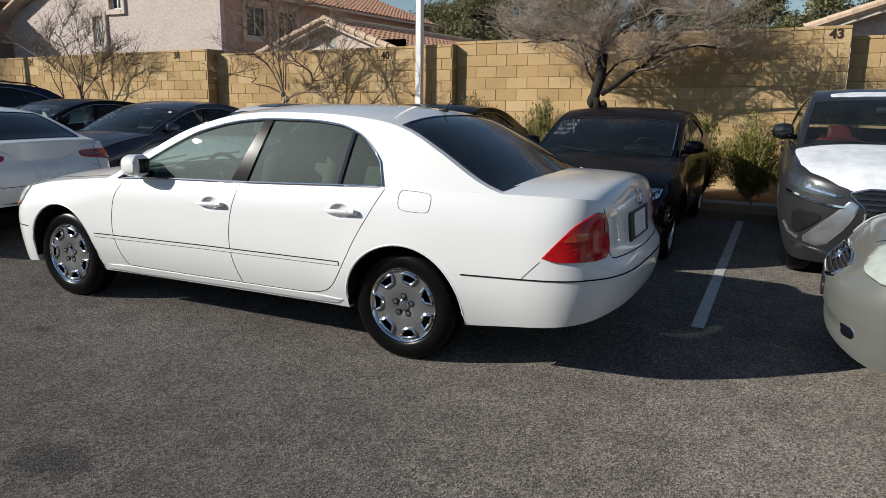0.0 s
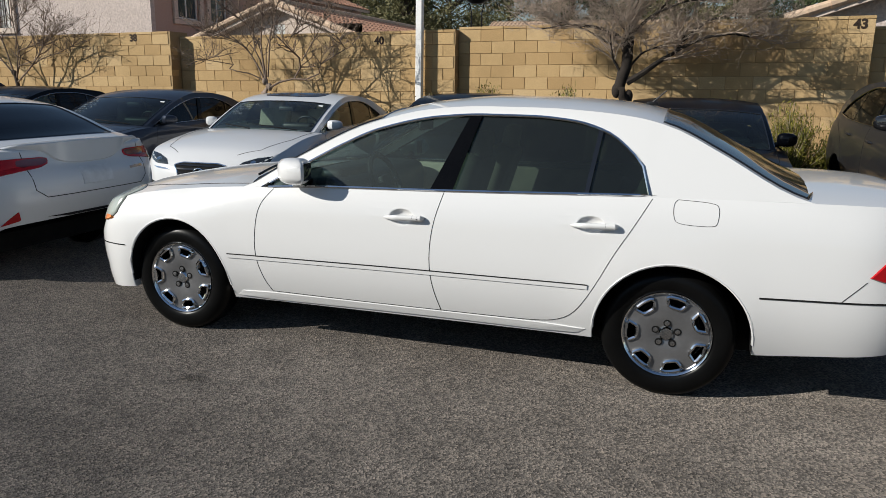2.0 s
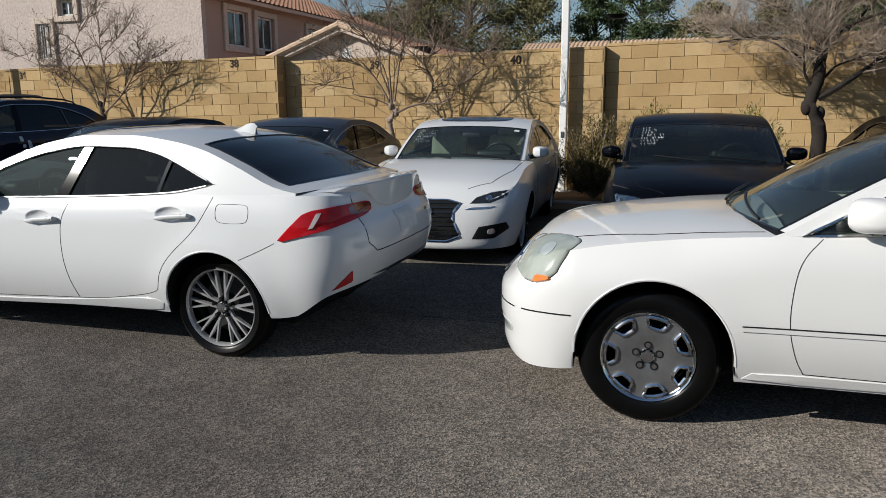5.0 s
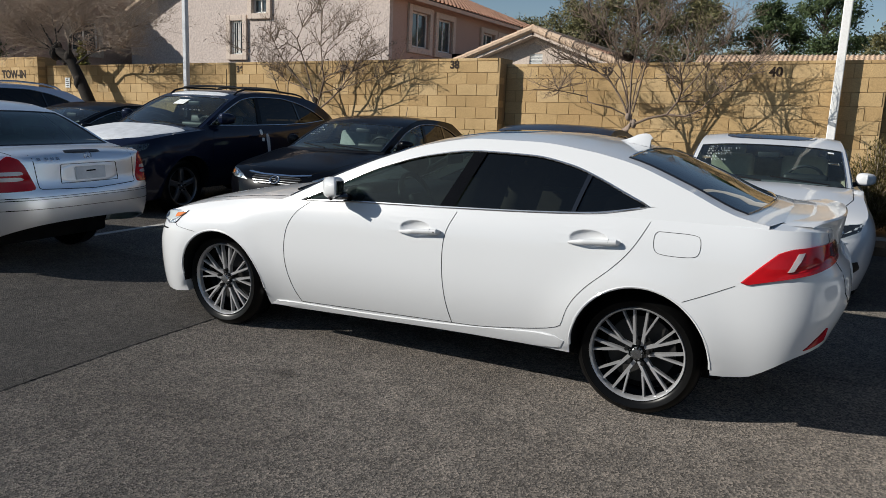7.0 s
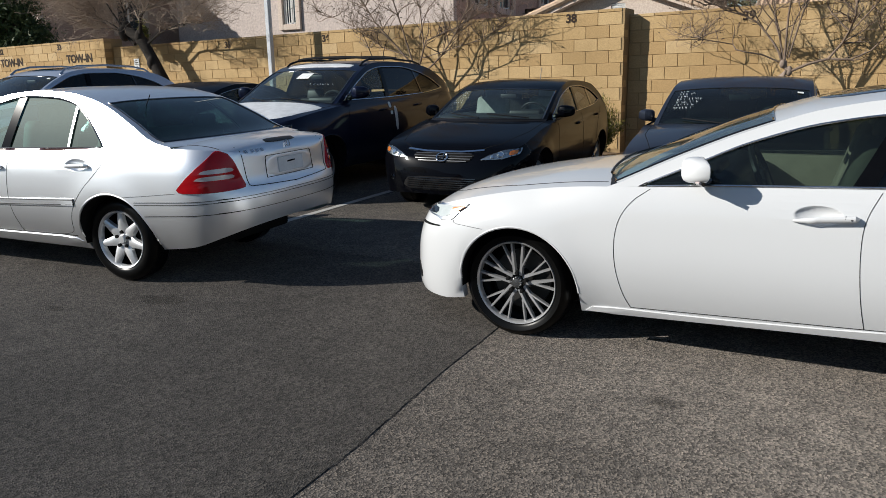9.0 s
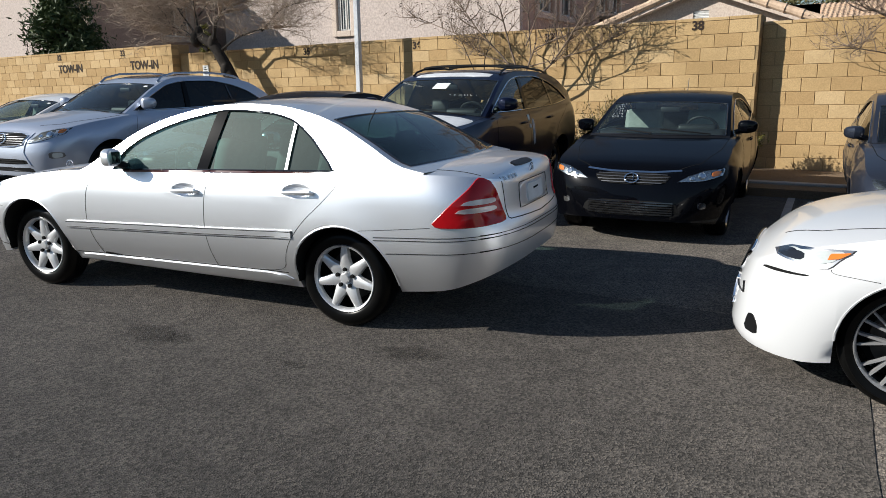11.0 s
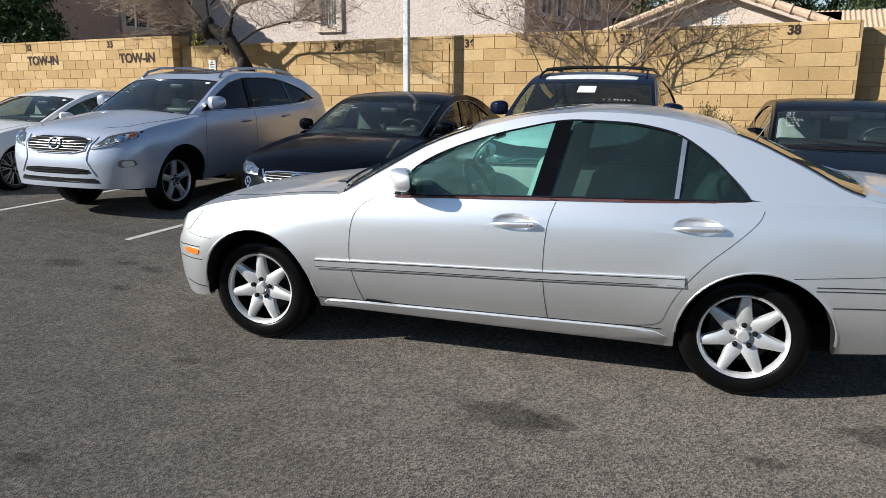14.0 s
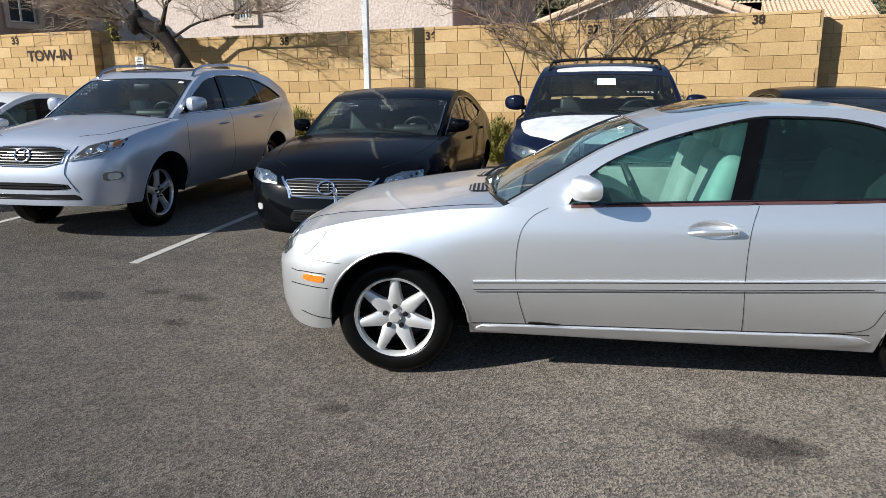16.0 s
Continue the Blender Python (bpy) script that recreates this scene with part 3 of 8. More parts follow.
# ---- the car ----
class Car:
    """A car in its own frame: x runs to the rear from the front axle, the driver's side is -y, z up."""

    def __init__(self, name, m, label, spec, paint_mat, glass=("glass_mid", "glass_dark"), category="car", group=""):
        self.root = empty(name, m, label, category, group)
        self.sp, self.paint, self.glass = spec, paint_mat, glass
        sp = spec
        self.W = sp["half"]
        self.top, self.bot, self.sh = curve_of(sp["top"]), curve_of(sp["bot"]), curve_of(sp["belt"])
        self.nose, self.tail = curve_of(sp["nose"]), curve_of(sp["tail"])
        self.rail = curve_of(sp["rail"])
        self.arches = sp.get("arches") or [(h, sp["arch"], sp["arch"]) for h in sp["hubs"]]
        self.body()
        self.cabin()

    # -- surfaces --
    LEVELS = (0.0, 0.035, 0.10, 0.18, 0.26, 0.34, 0.42, 0.50, 0.58, 0.66, 0.74, 0.81, 0.87, 0.92, 0.96, 1.0)

    def corner(self, s):
        sp = self.sp
        s0, s1, f0, f1 = sp["ends"]
        if s < f0:
            t = min(1.0, (f0 - s) / (f0 - s0))
            return (max(0.0, 1 - t ** sp.get("nf", 2.7))) ** (1 / sp.get("nf", 2.7)), t, 0.0
        if s > f1:
            t = min(1.0, (s - f1) / (s1 - f1))
            return (max(0.0, 1 - t ** sp.get("nr", 3.0))) ** (1 / sp.get("nr", 3.0)), 0.0, t
        return 1.0, 0.0, 0.0

    def side_y(self, s, z):
        sp = self.sp
        c, _, _ = self.corner(s)
        mid = 0.5 * (sp["ends"][0] + sp["ends"][1])
        w = self.W * (1 - sp.get("barrel", 0.035) * ((s - mid) / 2.2) ** 4)
        zm = sp.get("zmid", 0.60)
        skirt = 1 - 0.5 * min(1.0, max(0.0, (-0.22 - s) / 0.2))
        k = 1 - (sp.get("under", 0.12) * skirt * ((zm - z) / 0.38) ** 2 if z < zm else sp.get("tuck", 0.05) * ((z - zm) / 0.40) ** 2)
        swell = 0.0
        for h, (_, rx, rz) in zip(sp["hubs"], self.arches):
            d = math.hypot(s - h, z - sp["hub_z"]) - 0.5 * (rx + rz)
            swell += sp.get("flare", 0.008) * math.exp(-(d / 0.10) ** 2)
        return w * c * k + swell * c

    def place(self, s, y, z):
        _, tf, tr = self.corner(s)
        return Vector((s + self.nose(z) * tf ** 3 - self.tail(z) * tr ** 3, y, z))

    def round_off(self, s, z, zs):
        """How far the flank leans in towards the shoulder line."""
        c, _, _ = self.corner(s)
        front = min(1.0, max(0.0, (self.sp["ws0"] + 0.02 - s) / 0.4))
        rear = min(1.0, max(0.0, (s - self.sp["bl1"] + 0.02) / 0.3))
        soft = max(front, 0.6 * rear)
        deep = 0.15 + 0.05 * soft
        return (0.024 + 0.036 * soft) * c * max(0.0, (z - zs + deep) / deep) ** 2

    def section(self, s, zl):
        zs, zt = self.sh(s), self.top(s)
        zs = max(zs, zl + 0.02)
        side, zb = [], self.bot(s)
        for u in self.LEVELS:
            z = max(zl, zb + (zs - zb) * u)
            side.append((self.side_y(s, z) - self.round_off(s, z, zs), z))
        pts = [(max(0, side[0][0] - 0.05), zl + 0.004)] + side
        ys = side[-1][0]
        for v in (0.025, 0.07, 0.14, 0.25, 0.4, 0.58, 0.78, 1.0):
            pts.append((ys * (1 - v), zs + (zt - zs) * (1 - (1 - v) ** 2.6)))
        return pts

    def body(self):
        sp = self.sp
        s0, s1, f0, f1 = sp["ends"]
        cols = []
        for k in range(15):
            cols.append((f0 - (f0 - s0) * math.sin(math.pi / 2 * k / 14), None))
        for k in range(15):
            cols.append((f1 + (s1 - f1) * math.sin(math.pi / 2 * k / 14), None))
        cols += [(s, None) for s in np.linspace(f0, f1, 46)]
        hubs, hz = sp["hubs"], sp["hub_z"]
        cols = [c for c in cols if all(abs(c[0] - h) > R + 0.004 for h, R, _ in self.arches)]
        for h, R, rz in self.arches:
            for sg in (-1, 1):
                cols.append((h + sg * (R + 0.0015), None))
            for k in range(25):
                a = math.pi * k / 24
                cols.append((h - R * math.cos(a), hz + rz * math.sin(a)))
        cols.sort(key=lambda c: c[0])
        c0, c1 = sp["cabin_open"]
        rows, info = [], []
        for s, zl in cols:
            sec = self.section(s, self.bot(s) if zl is None else max(zl, self.bot(s)))
            ring = [self.place(s, -y, z) for y, z in sec] + [self.place(s, y, z) for y, z in sec[::-1][1:]]
            rows.append(ring)
            info.append(s)
        n = len(rows[0])
        half = n // 2

        def skip(i, j):
            k = min(j, n - 2 - j)
            return k >= len(self.LEVELS) and c0 < info[i] < c1 and c0 < info[i + 1] < c1
        bm = bmesh.new()
        grid_faces(bm, rows)
        clean(bm)
        bmesh.ops.recalc_face_normals(bm, faces=bm.faces)
        self.tree = BVHTree.FromBMesh(bm)
        bm.free()
        bm = bmesh.new()
        grid_faces(bm, rows, skip)
        clean(bm)
        self.body_ob = part("body", bm, M[self.paint], self.root)
        # floor pan and wheel housings
        bm = bmesh.new()
        zb = sp["floor"]
        box(bm, (f1 - f0 + 0.05, self.W * 1.35, 0.16), ((f0 + f1) / 2 - 0.05, 0, zb + 0.13), 0.03)
        part("floor_pan", bm, M["under"], self.root)
        for h, R, rz in self.arches:
            for sg in (-1, 1):
                bm = bmesh.new()
                yi = self.W * 0.48
                ring = [(h - (R - 0.003) * math.cos(math.pi * k / 16), hz + (rz - 0.003) * math.sin(math.pi * k / 16)) for k in range(17)]
                outer = [Vector((x, sg * (self.side_y(x, z) - 0.012), z - 0.05 * (k in (0, 16)))) for k, (x, z) in enumerate(ring)]
                inner = [Vector((p.x, sg * yi, p.z)) for p in outer]
                grid_faces(bm, [outer, inner])
                bm.faces.new([bm.verts.new(p) for p in inner])
                lip = [Vector((h - R * math.cos(a), sg * self.side_y(h - R * math.cos(a), hz + rz * math.sin(a)), hz + rz * math.sin(a))) for a in (math.pi * k / 28 for k in range(29))]
                edge = bmesh.new()
                tube(edge, [p - Vector((0, sg * 0.005, 0)) for p in lip], 0.0075, 6)
                part("arch_lip", edge, M[self.paint], self.root)
                part("wheel_housing", bm, M["under"], self.root)
        for h in hubs:
            wd = sp.get("tyre_w", 0.215)
            y = self.side_y(h, hz) - wd / 2 - sp.get("wheel_in", 0.012)
            for sg in (-1, 1):
                wheel_build(self.root, sp["wheel"], sp["tyre"], sp["rim"], (h, sg * y, sp["tyre"] - 0.004), sg > 0, wd)

    def cab_y(self, s, z):
        zs = self.sh(s)
        h = z - zs
        a, b = self.sp["ws0"], self.sp["ws1"] + 0.25
        pinch = self.sp.get("pinch", 0.0) * min(1.0, max(0.0, (b - s) / (b - a))) ** 1.3
        return self.side_y(s, zs) - 0.027 - pinch - self.sp.get("tumble", 0.34) * h - 0.16 * h * h

    def cab_top(self, s, f):
        """f: share of the half width, -1 to 1."""
        sp = self.sp
        z = self.rail(s)
        ym = self.cab_y(s, z)
        g = 1 - f * f
        a, wt, bt, c = sp["ws0"], sp["ws1"], sp["bl0"], sp["bl1"]
        if s < wt:
            bow = sp.get("bow", 0.20) * (1 - 0.75 * (s - a) / (wt - a))
        elif s > bt:
            bow = -0.13 * (s - bt) / (c - bt)
        else:
            bow = sp.get("bow", 0.20) * 0.25 * max(0, 1 - (s - wt) / 0.35)
        crown = sp.get("crown", 0.05) * min(1.0, 0.25 + max(0.0, min(s - a, c - s)) / 0.8)
        return Vector((s - bow * g, f * ym, z + crown * (1 - abs(f) ** 2.6)))

    def cabin(self):
        sp = self.sp
        a, wt, bt, c = sp["ws0"], sp["ws1"], sp["bl0"], sp["bl1"]
        hi, lo = curve_of(sp["dlo_hi"]), curve_of(sp["dlo_lo"])
        d0, d1 = sp["dlo_hi"][0][0], sp["dlo_hi"][-1][0]
        self.d0, self.d1, self.dlo_hi, self.dlo_lo = d0, d1, hi, lo
        ss = sorted(set([a, c, d0, d1, wt, bt] + list(np.linspace(a, c, 40)) + list(np.linspace(d0, d0 + 0.12, 5)) + list(np.linspace(d1 - 0.12, d1, 9))))

        def frac(s):
            e = d0 if s < d0 else d1
            return (lo(e) - self.sh(e)) / max(0.02, self.rail(e) - self.sh(e))
        for sg in (-1, 1):
            bm = bmesh.new()
            rows = []
            for s in ss:
                zs, zr = self.sh(s), max(self.rail(s), self.sh(s) + 0.001)
                if d0 <= s <= d1:
                    l, h = min(max(lo(s), zs + 0.003), zr - 0.006), min(max(hi(s), lo(s)), zr - 0.004)
                else:
                    l = h = zs + (zr - zs) * frac(s)
                zz = [zs - 0.01, zs + 0.002, (zs + l) / 2, l, h, (h + zr) / 2, zr]
                ledge = Vector((s, sg * (self.side_y(s, zs) - 0.03), zs - 0.012))
                rows.append([ledge] + [Vector((s, sg * self.cab_y(s, z), z)) for z in zz])
            grid_faces(bm, rows, lambda i, j: j == 4)
            # the reveal of the opening
            inner = [s for s in ss if d0 <= s <= d1]
            for f in (lo, hi):
                grid_faces(bm, [[Vector((s, sg * (self.cab_y(s, f(s)) - d), f(s))) for d in (0, 0.03)] for s in inner])
            clean(bm)
            part("cabin_side", bm, M[self.paint], self.root)
        # windscreen, roof, rear window out of one surface
        wb = a + 0.07 * (wt - a)
        cb = c - sp.get("glass_end", 0.06) * (c - bt)
        zones = [("cowl", list(np.linspace(a, wb, 3)), "black_trim"), ("windshield", list(np.linspace(wb, wt, 12)), self.glass[0] if len(self.glass) < 3 else self.glass[2]),
                 ("roof", list(np.linspace(wt, bt, 16)), sp.get("roof_mat", self.paint)), ("rear_window", list(np.linspace(bt, cb, 12)), self.glass[1]), ("rear_shelf", [cb, c], self.paint)]
        allbm = bmesh.new()
        for name, st, mt in zones:
            glassy = name in ("windshield", "rear_window")
            e = sp.get("rear_edge", 0.94) if name == "rear_window" else 0.94
            fs = [-1, -e, -0.8 * e / 0.94, -0.6, -0.35, 0, 0.35, 0.6, 0.8 * e / 0.94, e, 1]
            rows = [[self.cab_top(s, f) for f in fs] for s in st]
            bm = bmesh.new()
            grid_faces(bm, rows, (lambda i, j: j in (0, len(fs) - 2)) if glassy else None)
            ob = part(name, clean(bm), M[mt], self.root)
            if glassy:
                for j in (0, len(fs) - 2):
                    bm = bmesh.new()
                    grid_faces(bm, [[r[j], r[j + 1]] for r in rows])
                    part("pillar", clean(bm), M[self.paint], self.root)
                # dark border of the pane
                bm = bmesh.new()
                loop = [r[1] for r in rows] + rows[-1][2:-2] + [r[-2] for r in rows[::-1]] + rows[0][2:-2][::-1]
                tube(bm, loop, 0.008, 5, True)
                part("window_seal", bm, M["gloss_black"], self.root)
            grid_faces(allbm, rows)
        clean(allbm)
        bmesh.ops.recalc_face_normals(allbm, faces=allbm.faces)
        self.cab_tree = BVHTree.FromBMesh(allbm)
        allbm.free()
        # side panes
        cuts = [d0] + sp["splits"] + [d1]
        leans = [0.0] + list(sp.get("lean", [-0.12, 0.06])[:len(sp["splits"])]) + [0.0]
        names = ["front_window", "rear_door_window", "quarter_window", "quarter_window"]
        for sg in (-1, 1):
            for k in range(len(cuts) - 1):
                bm = bmesh.new()
                rows = []
                for f in np.linspace(0, 1, 18):
                    row = []
                    for u in (0, 0.2, 0.4, 0.6, 0.8, 1.0):
                        x0, x1 = cuts[k] - leans[k] * (u - 0.5), cuts[k + 1] - leans[k + 1] * (u - 0.5)
                        x = min(max(x0 + (x1 - x0) * f, d0), d1)
                        z = lo(x) + (max(hi(x), lo(x)) - lo(x)) * u
                        row.append(Vector((x, sg * (self.cab_y(x, z) - 0.009), z)))
                    rows.append(row)
                grid_faces(bm, rows)
                ob = part(names[k], clean(bm), M[self.glass[0] if k == 0 else self.glass[1]], self.root)
            # bright or dark moulding round the panes
            bm = bmesh.new()
            st = list(np.linspace(d0, d1, 50))
            loop = [Vector((s, sg * (self.cab_y(s, lo(s)) + 0.002), lo(s))) for s in st] + [Vector((s, sg * (self.cab_y(s, hi(s)) + 0.002), hi(s))) for s in st[::-1][1:-1]]
            tube(bm, loop, sp.get("mould_r", 0.008), 6, True)
            part("window_moulding", bm, M[sp.get("mould", "chrome")], self.root)
            # centre pillar and divider
            for k, s in enumerate(sp["splits"]):
                wide = sp.get("pillar_w", (0.05, 0.042)) if k == 0 else (0.011, 0.011)
                ln = leans[k + 1]
                bm = bmesh.new()
                rows = []
                for u in np.linspace(0, 1, 8):
                    row = []
                    half_w = wide[0] + (wide[1] - wide[0]) * u
                    for side_w in (-half_w, half_w):
                        x = s + side_w + ln * (u - 0.5) * -1
                        x = min(max(x, d0), d1)
                        z = lo(x) + (hi(x) - lo(x)) * u
                        row.append((x, z))
                    rows.append([Vector((x, sg * (self.cab_y(x, z) + 0.002), z)) for i, (x, z) in enumerate(row)])
                grid_faces(bm, rows)
                part("centre_pillar" if k == 0 else "window_divider", bm, M["pillar_black" if k == 0 else sp.get("divider", "gloss_black")], self.root)

    # -- things laid on the surface --
    def on(self, view, a, b):
        """Place and normal on the body: view side (-1 / +1) with (x, z), front / rear with (y, z), top with (x, y)."""
        tree = self.tree
        if view in (-1, 1):
            o, dr = Vector((a, view * 3, b)), Vector((0, -view, 0))
        elif isinstance(view, tuple) and view[0] == "dir":
            w, u, v = self.oblique(view[1:])
            o, dr = u * a + v * b + w * 4, -w
        elif isinstance(view, tuple):
            _, end, sg = view
            c = self.pivot(end, sg)
            t = radians(a * 100)
            out = Vector(((1 if end == "rear" else -1) * math.sin(t), sg * math.cos(t), 0))
            o, dr = c + out * 2.5 + Vector((0, 0, b)), -out
        elif view == "front":
            o, dr = Vector((-4, a, b)), Vector((1, 0, 0))
        elif view == "rear":
            o, dr = Vector((8, a, b)), Vector((-1, 0, 0))
        else:
            o, dr = Vector((a, b, 4)), Vector((0, 0, -1))
            tree = self.cab_tree if view == "roof" else self.tree
        p, nr, _, _ = tree.ray_cast(o, dr)
        if p is None:
            p, nr, _, _ = tree.find_nearest(o + dr * 3)
        if nr.dot(dr) > 0:
            nr = -nr
        if isinstance(view, tuple) and view[0] == "dir":
            nr = -dr
        return p, nr

    @staticmethod
    def oblique(way):
        w = Vector(way).normalized()
        u = w.cross(Vector((0, 0, 1))).normalized()
        return w, u, u.cross(w)

    def slant(self, name, way, points, mat, *args, **kw):
        """A patch laid on along a slanting direction, its outline through places near the skin."""
        w, u, v = self.oblique(way)
        return self.patch(name, ("dir", *way), [(Vector(p).dot(u), Vector(p).dot(v)) for p in points], mat, *args, **kw)

    def pivot(self, end, sg):
        f0, f1 = self.sp["ends"][2:]
        return Vector((f1 - 0.15 if end == "rear" else f0 + 0.15, sg * self.W * 0.35, 0))

    def wrap(self, name, end, sg, outline, mat, *args, **kw):
        """A patch carried round a corner: points ("s", x, z) on the flank or ("e", y, z) on the end."""
        c = self.pivot(end, sg)
        pts = []
        for kind, a, z in outline:
            p, _ = self.on(sg, a, z) if kind == "s" else self.on(end, a * sg, z)
            pts.append((math.degrees(math.atan2(abs(p.x - c.x), (p.y - c.y) * sg)) / 100, z))
        view = ("scaled", end, sg)
        return self.patch(name, view, pts, mat, *args, **kw)

    def patch(self, name, view, outline, mat, lift=0.003, rounds=2, n=36, parent=None, label="", rings=(1.0, 0.97, 0.8, 0.55, 0.28), sink=0.012):
        pts = smooth_loop([(a, b, 0) for a, b in outline], n, rounds)
        c = sum(pts, Vector()) / n
        rows = []
        row0 = []
        for q in pts:
            p, nr = self.on(view, q.x, q.y)
            row0.append(p - nr * sink)
        rows.append(row0)
        for f in rings:
            row = []
            for q in pts:
                w = c + (q - c) * f
                p, nr = self.on(view, w.x, w.y)
                row.append(p + nr * (lift if f < 0.99 else lift * 0.4))
            rows.append(row)
        p, nr = self.on(view, c.x, c.y)
        rows.append([p + nr * lift] * n)
        bm = bmesh.new()
        grid_faces(bm, [r + [r[0]] for r in rows])
        return part(name, clean(bm, 0.00005), M[mat], parent or self.root, label)

    def ribbon(self, name, view, line, width, mat, lift=0.0016, n=None, closed=False, parent=None, thick=0.004):
        pts = resample([(a, b, 0) for a, b in line], n or max(8, len(line) * 6), closed)
        if closed:
            pts.append(pts[0])
        P = [self.on(view, q.x, q.y) for q in pts]
        rows = []
        for i, (p, nr) in enumerate(P):
            d = (P[min(i + 1, len(P) - 1)][0] - P[max(i - 1, 0)][0])
            if d.length < 1e-7:
                continue
            t = nr.cross(d.normalized()).normalized() * width / 2
            rows.append([p - t - nr * thick, p - t + nr * lift, p + t + nr * lift, p + t - nr * thick])
        bm = bmesh.new()
        grid_faces(bm, rows)
        return part(name, bm, M[mat], parent or self.root)

    def seams(self, lines, sides=(-1, 1), width=0.007):
        for sg in sides:
            for ln in lines:
                ln = [Vector((a, b, 0)) for a, b in ln]
                for _ in range(2):
                    ln = [ln[0]] + [q for a, b in zip(ln, ln[1:]) for q in (a.lerp(b, 0.25), a.lerp(b, 0.75))] + [ln[-1]]
                ln = [(q.x, q.y) for q in ln]
                self.ribbon("panel_gap", sg, ln, width * 0.38, "gap", n=max(16, len(ln) * 2))

    def dish(self, sg, s, z, rx, rz, depth):
        """Press a shallow oval hollow into the flank."""
        bm = bmesh.new()
        bm.from_mesh(self.body_ob.data)
        near = [f for f in bm.faces if f.calc_center_median().y * sg > 0.3 and any(abs(v.co.x - s) < rx * 1.1 and abs(v.co.z - z) < rz * 1.3 for v in f.verts)]
        xs = [v.co.x for f in near for v in f.verts] or [s]
        zs = [v.co.z for f in near for v in f.verts] or [z]
        near = [f for f in bm.faces if f.calc_center_median().y * sg > 0.3 and min(xs) <= f.calc_center_median().x <= max(xs) and min(zs) <= f.calc_center_median().z <= max(zs)]
        got = bmesh.ops.subdivide_edges(bm, edges=list({e for f in near for e in f.edges}), cuts=11, use_grid_fill=True)
        for v in {v for f in near if f.is_valid for v in f.verts} | {g for g in got["geom_inner"] if isinstance(g, bmesh.types.BMVert)}:
            e = ((v.co.x - s) / rx) ** 2 + ((v.co.z - z) / rz) ** 2
            if e < 1 and v.co.y * sg > 0.3:
                v.co.y -= sg * depth * (1 - e) ** 0.8
        for f in bm.faces:
            f.smooth = True
        bm.to_mesh(self.body_ob.data)
        bm.free()

    def handle(self, sg, s, z, length=0.20, mat=None, cup=None, rise=0.010, cap=0.045, lock=False):
        """A pull bar from s - length / 2 to s + length / 2; cup: centre and half sizes of the hollow behind it."""
        if cup:
            self.dish(sg, *cup, 0.030)
        bm = bmesh.new()
        rows = []
        for u in np.linspace(0, 1, 17):
            x = s - length / 2 + length * u
            q, nq = self.on(sg, x, z + rise * (u - 0.5))
            fore = min(1.0, u / 0.30) ** 0.7
            aft = min(1.0, (1 - u) / 0.06) ** 0.5
            e = fore * aft
            ctr = q + nq * (0.004 + 0.020 * e)
            rows.append([ctr + Vector((0, 0, math.cos(k))) * 0.0155 * (0.30 + 0.70 * fore) * (0.5 + 0.5 * aft) + nq * math.sin(k) * (0.005 + 0.009 * e) for k in (2 * math.pi * j / 12 for j in range(13))])
        grid_faces(bm, rows)
        bar = part("door_handle", clean(bm), M[mat or self.paint], self.root)
        if not cup:
            return bar
        x = s + length / 2 - cap
        q, nq = self.on(sg, x, z + rise * 0.4)
        bm = bmesh.new()
        tube(bm, [q + nq * 0.024 + Vector((0, 0, h)) + nq * (0.0145 - 60 * h * h) for h in (-0.014, -0.008, 0.0, 0.008, 0.014)], 0.0013, 5)
        part("cap_joint", bm, M["gap"], bar)
        if lock:
            q, nq = self.on(sg, x + cap * 0.45, z + rise * 0.45)
            mt = Matrix.Translation(q + nq * 0.0365) @ nq.to_track_quat("-Y", "Z").to_matrix().to_4x4()
            bm = bmesh.new()
            revolve(bm, [(0.0, -0.001), (0.0055, -0.001), (0.0085, 0.0006), (0.009, 0.004)], 14, mt)
            part("key_lock", bm, M["dull_chrome"], bar)
        return bar

    def mirror(self, sg, s, z, size=(0.13, 0.21, 0.15), mat=None, stalk=0.02, tilt=0.0, back="gloss_black", base=None):
        y = self.cab_y(s + 0.05, z) + 0.01
        c = Vector((s, sg * (y + stalk + size[1] / 2), z + 0.02))
        bm = bmesh.new()
        rows = []
        for i in range(13):
            a = math.pi * (i / 12 - 0.5)
            row = []
            for k in range(21):
                b = 2 * math.pi * k / 20
                ex = lambda v: math.copysign(abs(v) ** 0.62, v)
                x = ex(math.cos(a)) * ex(math.cos(b))
                yv = ex(math.cos(a)) * ex(math.sin(b))
                zv = ex(math.sin(a))
                fx = size[0] * 0.5 * (x if x < 0 else x * 0.45)
                taper = 1 - 0.18 * (yv * sg > 0) * abs(yv)
                row.append(c + Vector((fx + 0.06 * abs(yv) * (1 if yv * sg > 0 else 0.2), yv * size[1] / 2, zv * size[2] / 2 * taper)))
            rows.append(row)
        grid_faces(bm, rows)
        ob = part("mirror", clean(bm), M[mat or self.paint], self.root)
        bm = bmesh.new()
        box(bm, (0.012, size[1] * 0.72, size[2] * 0.66), c + Vector((size[0] * 0.245, 0, 0)), 0.005)
        part("mirror_glass", bm, M[back], ob)
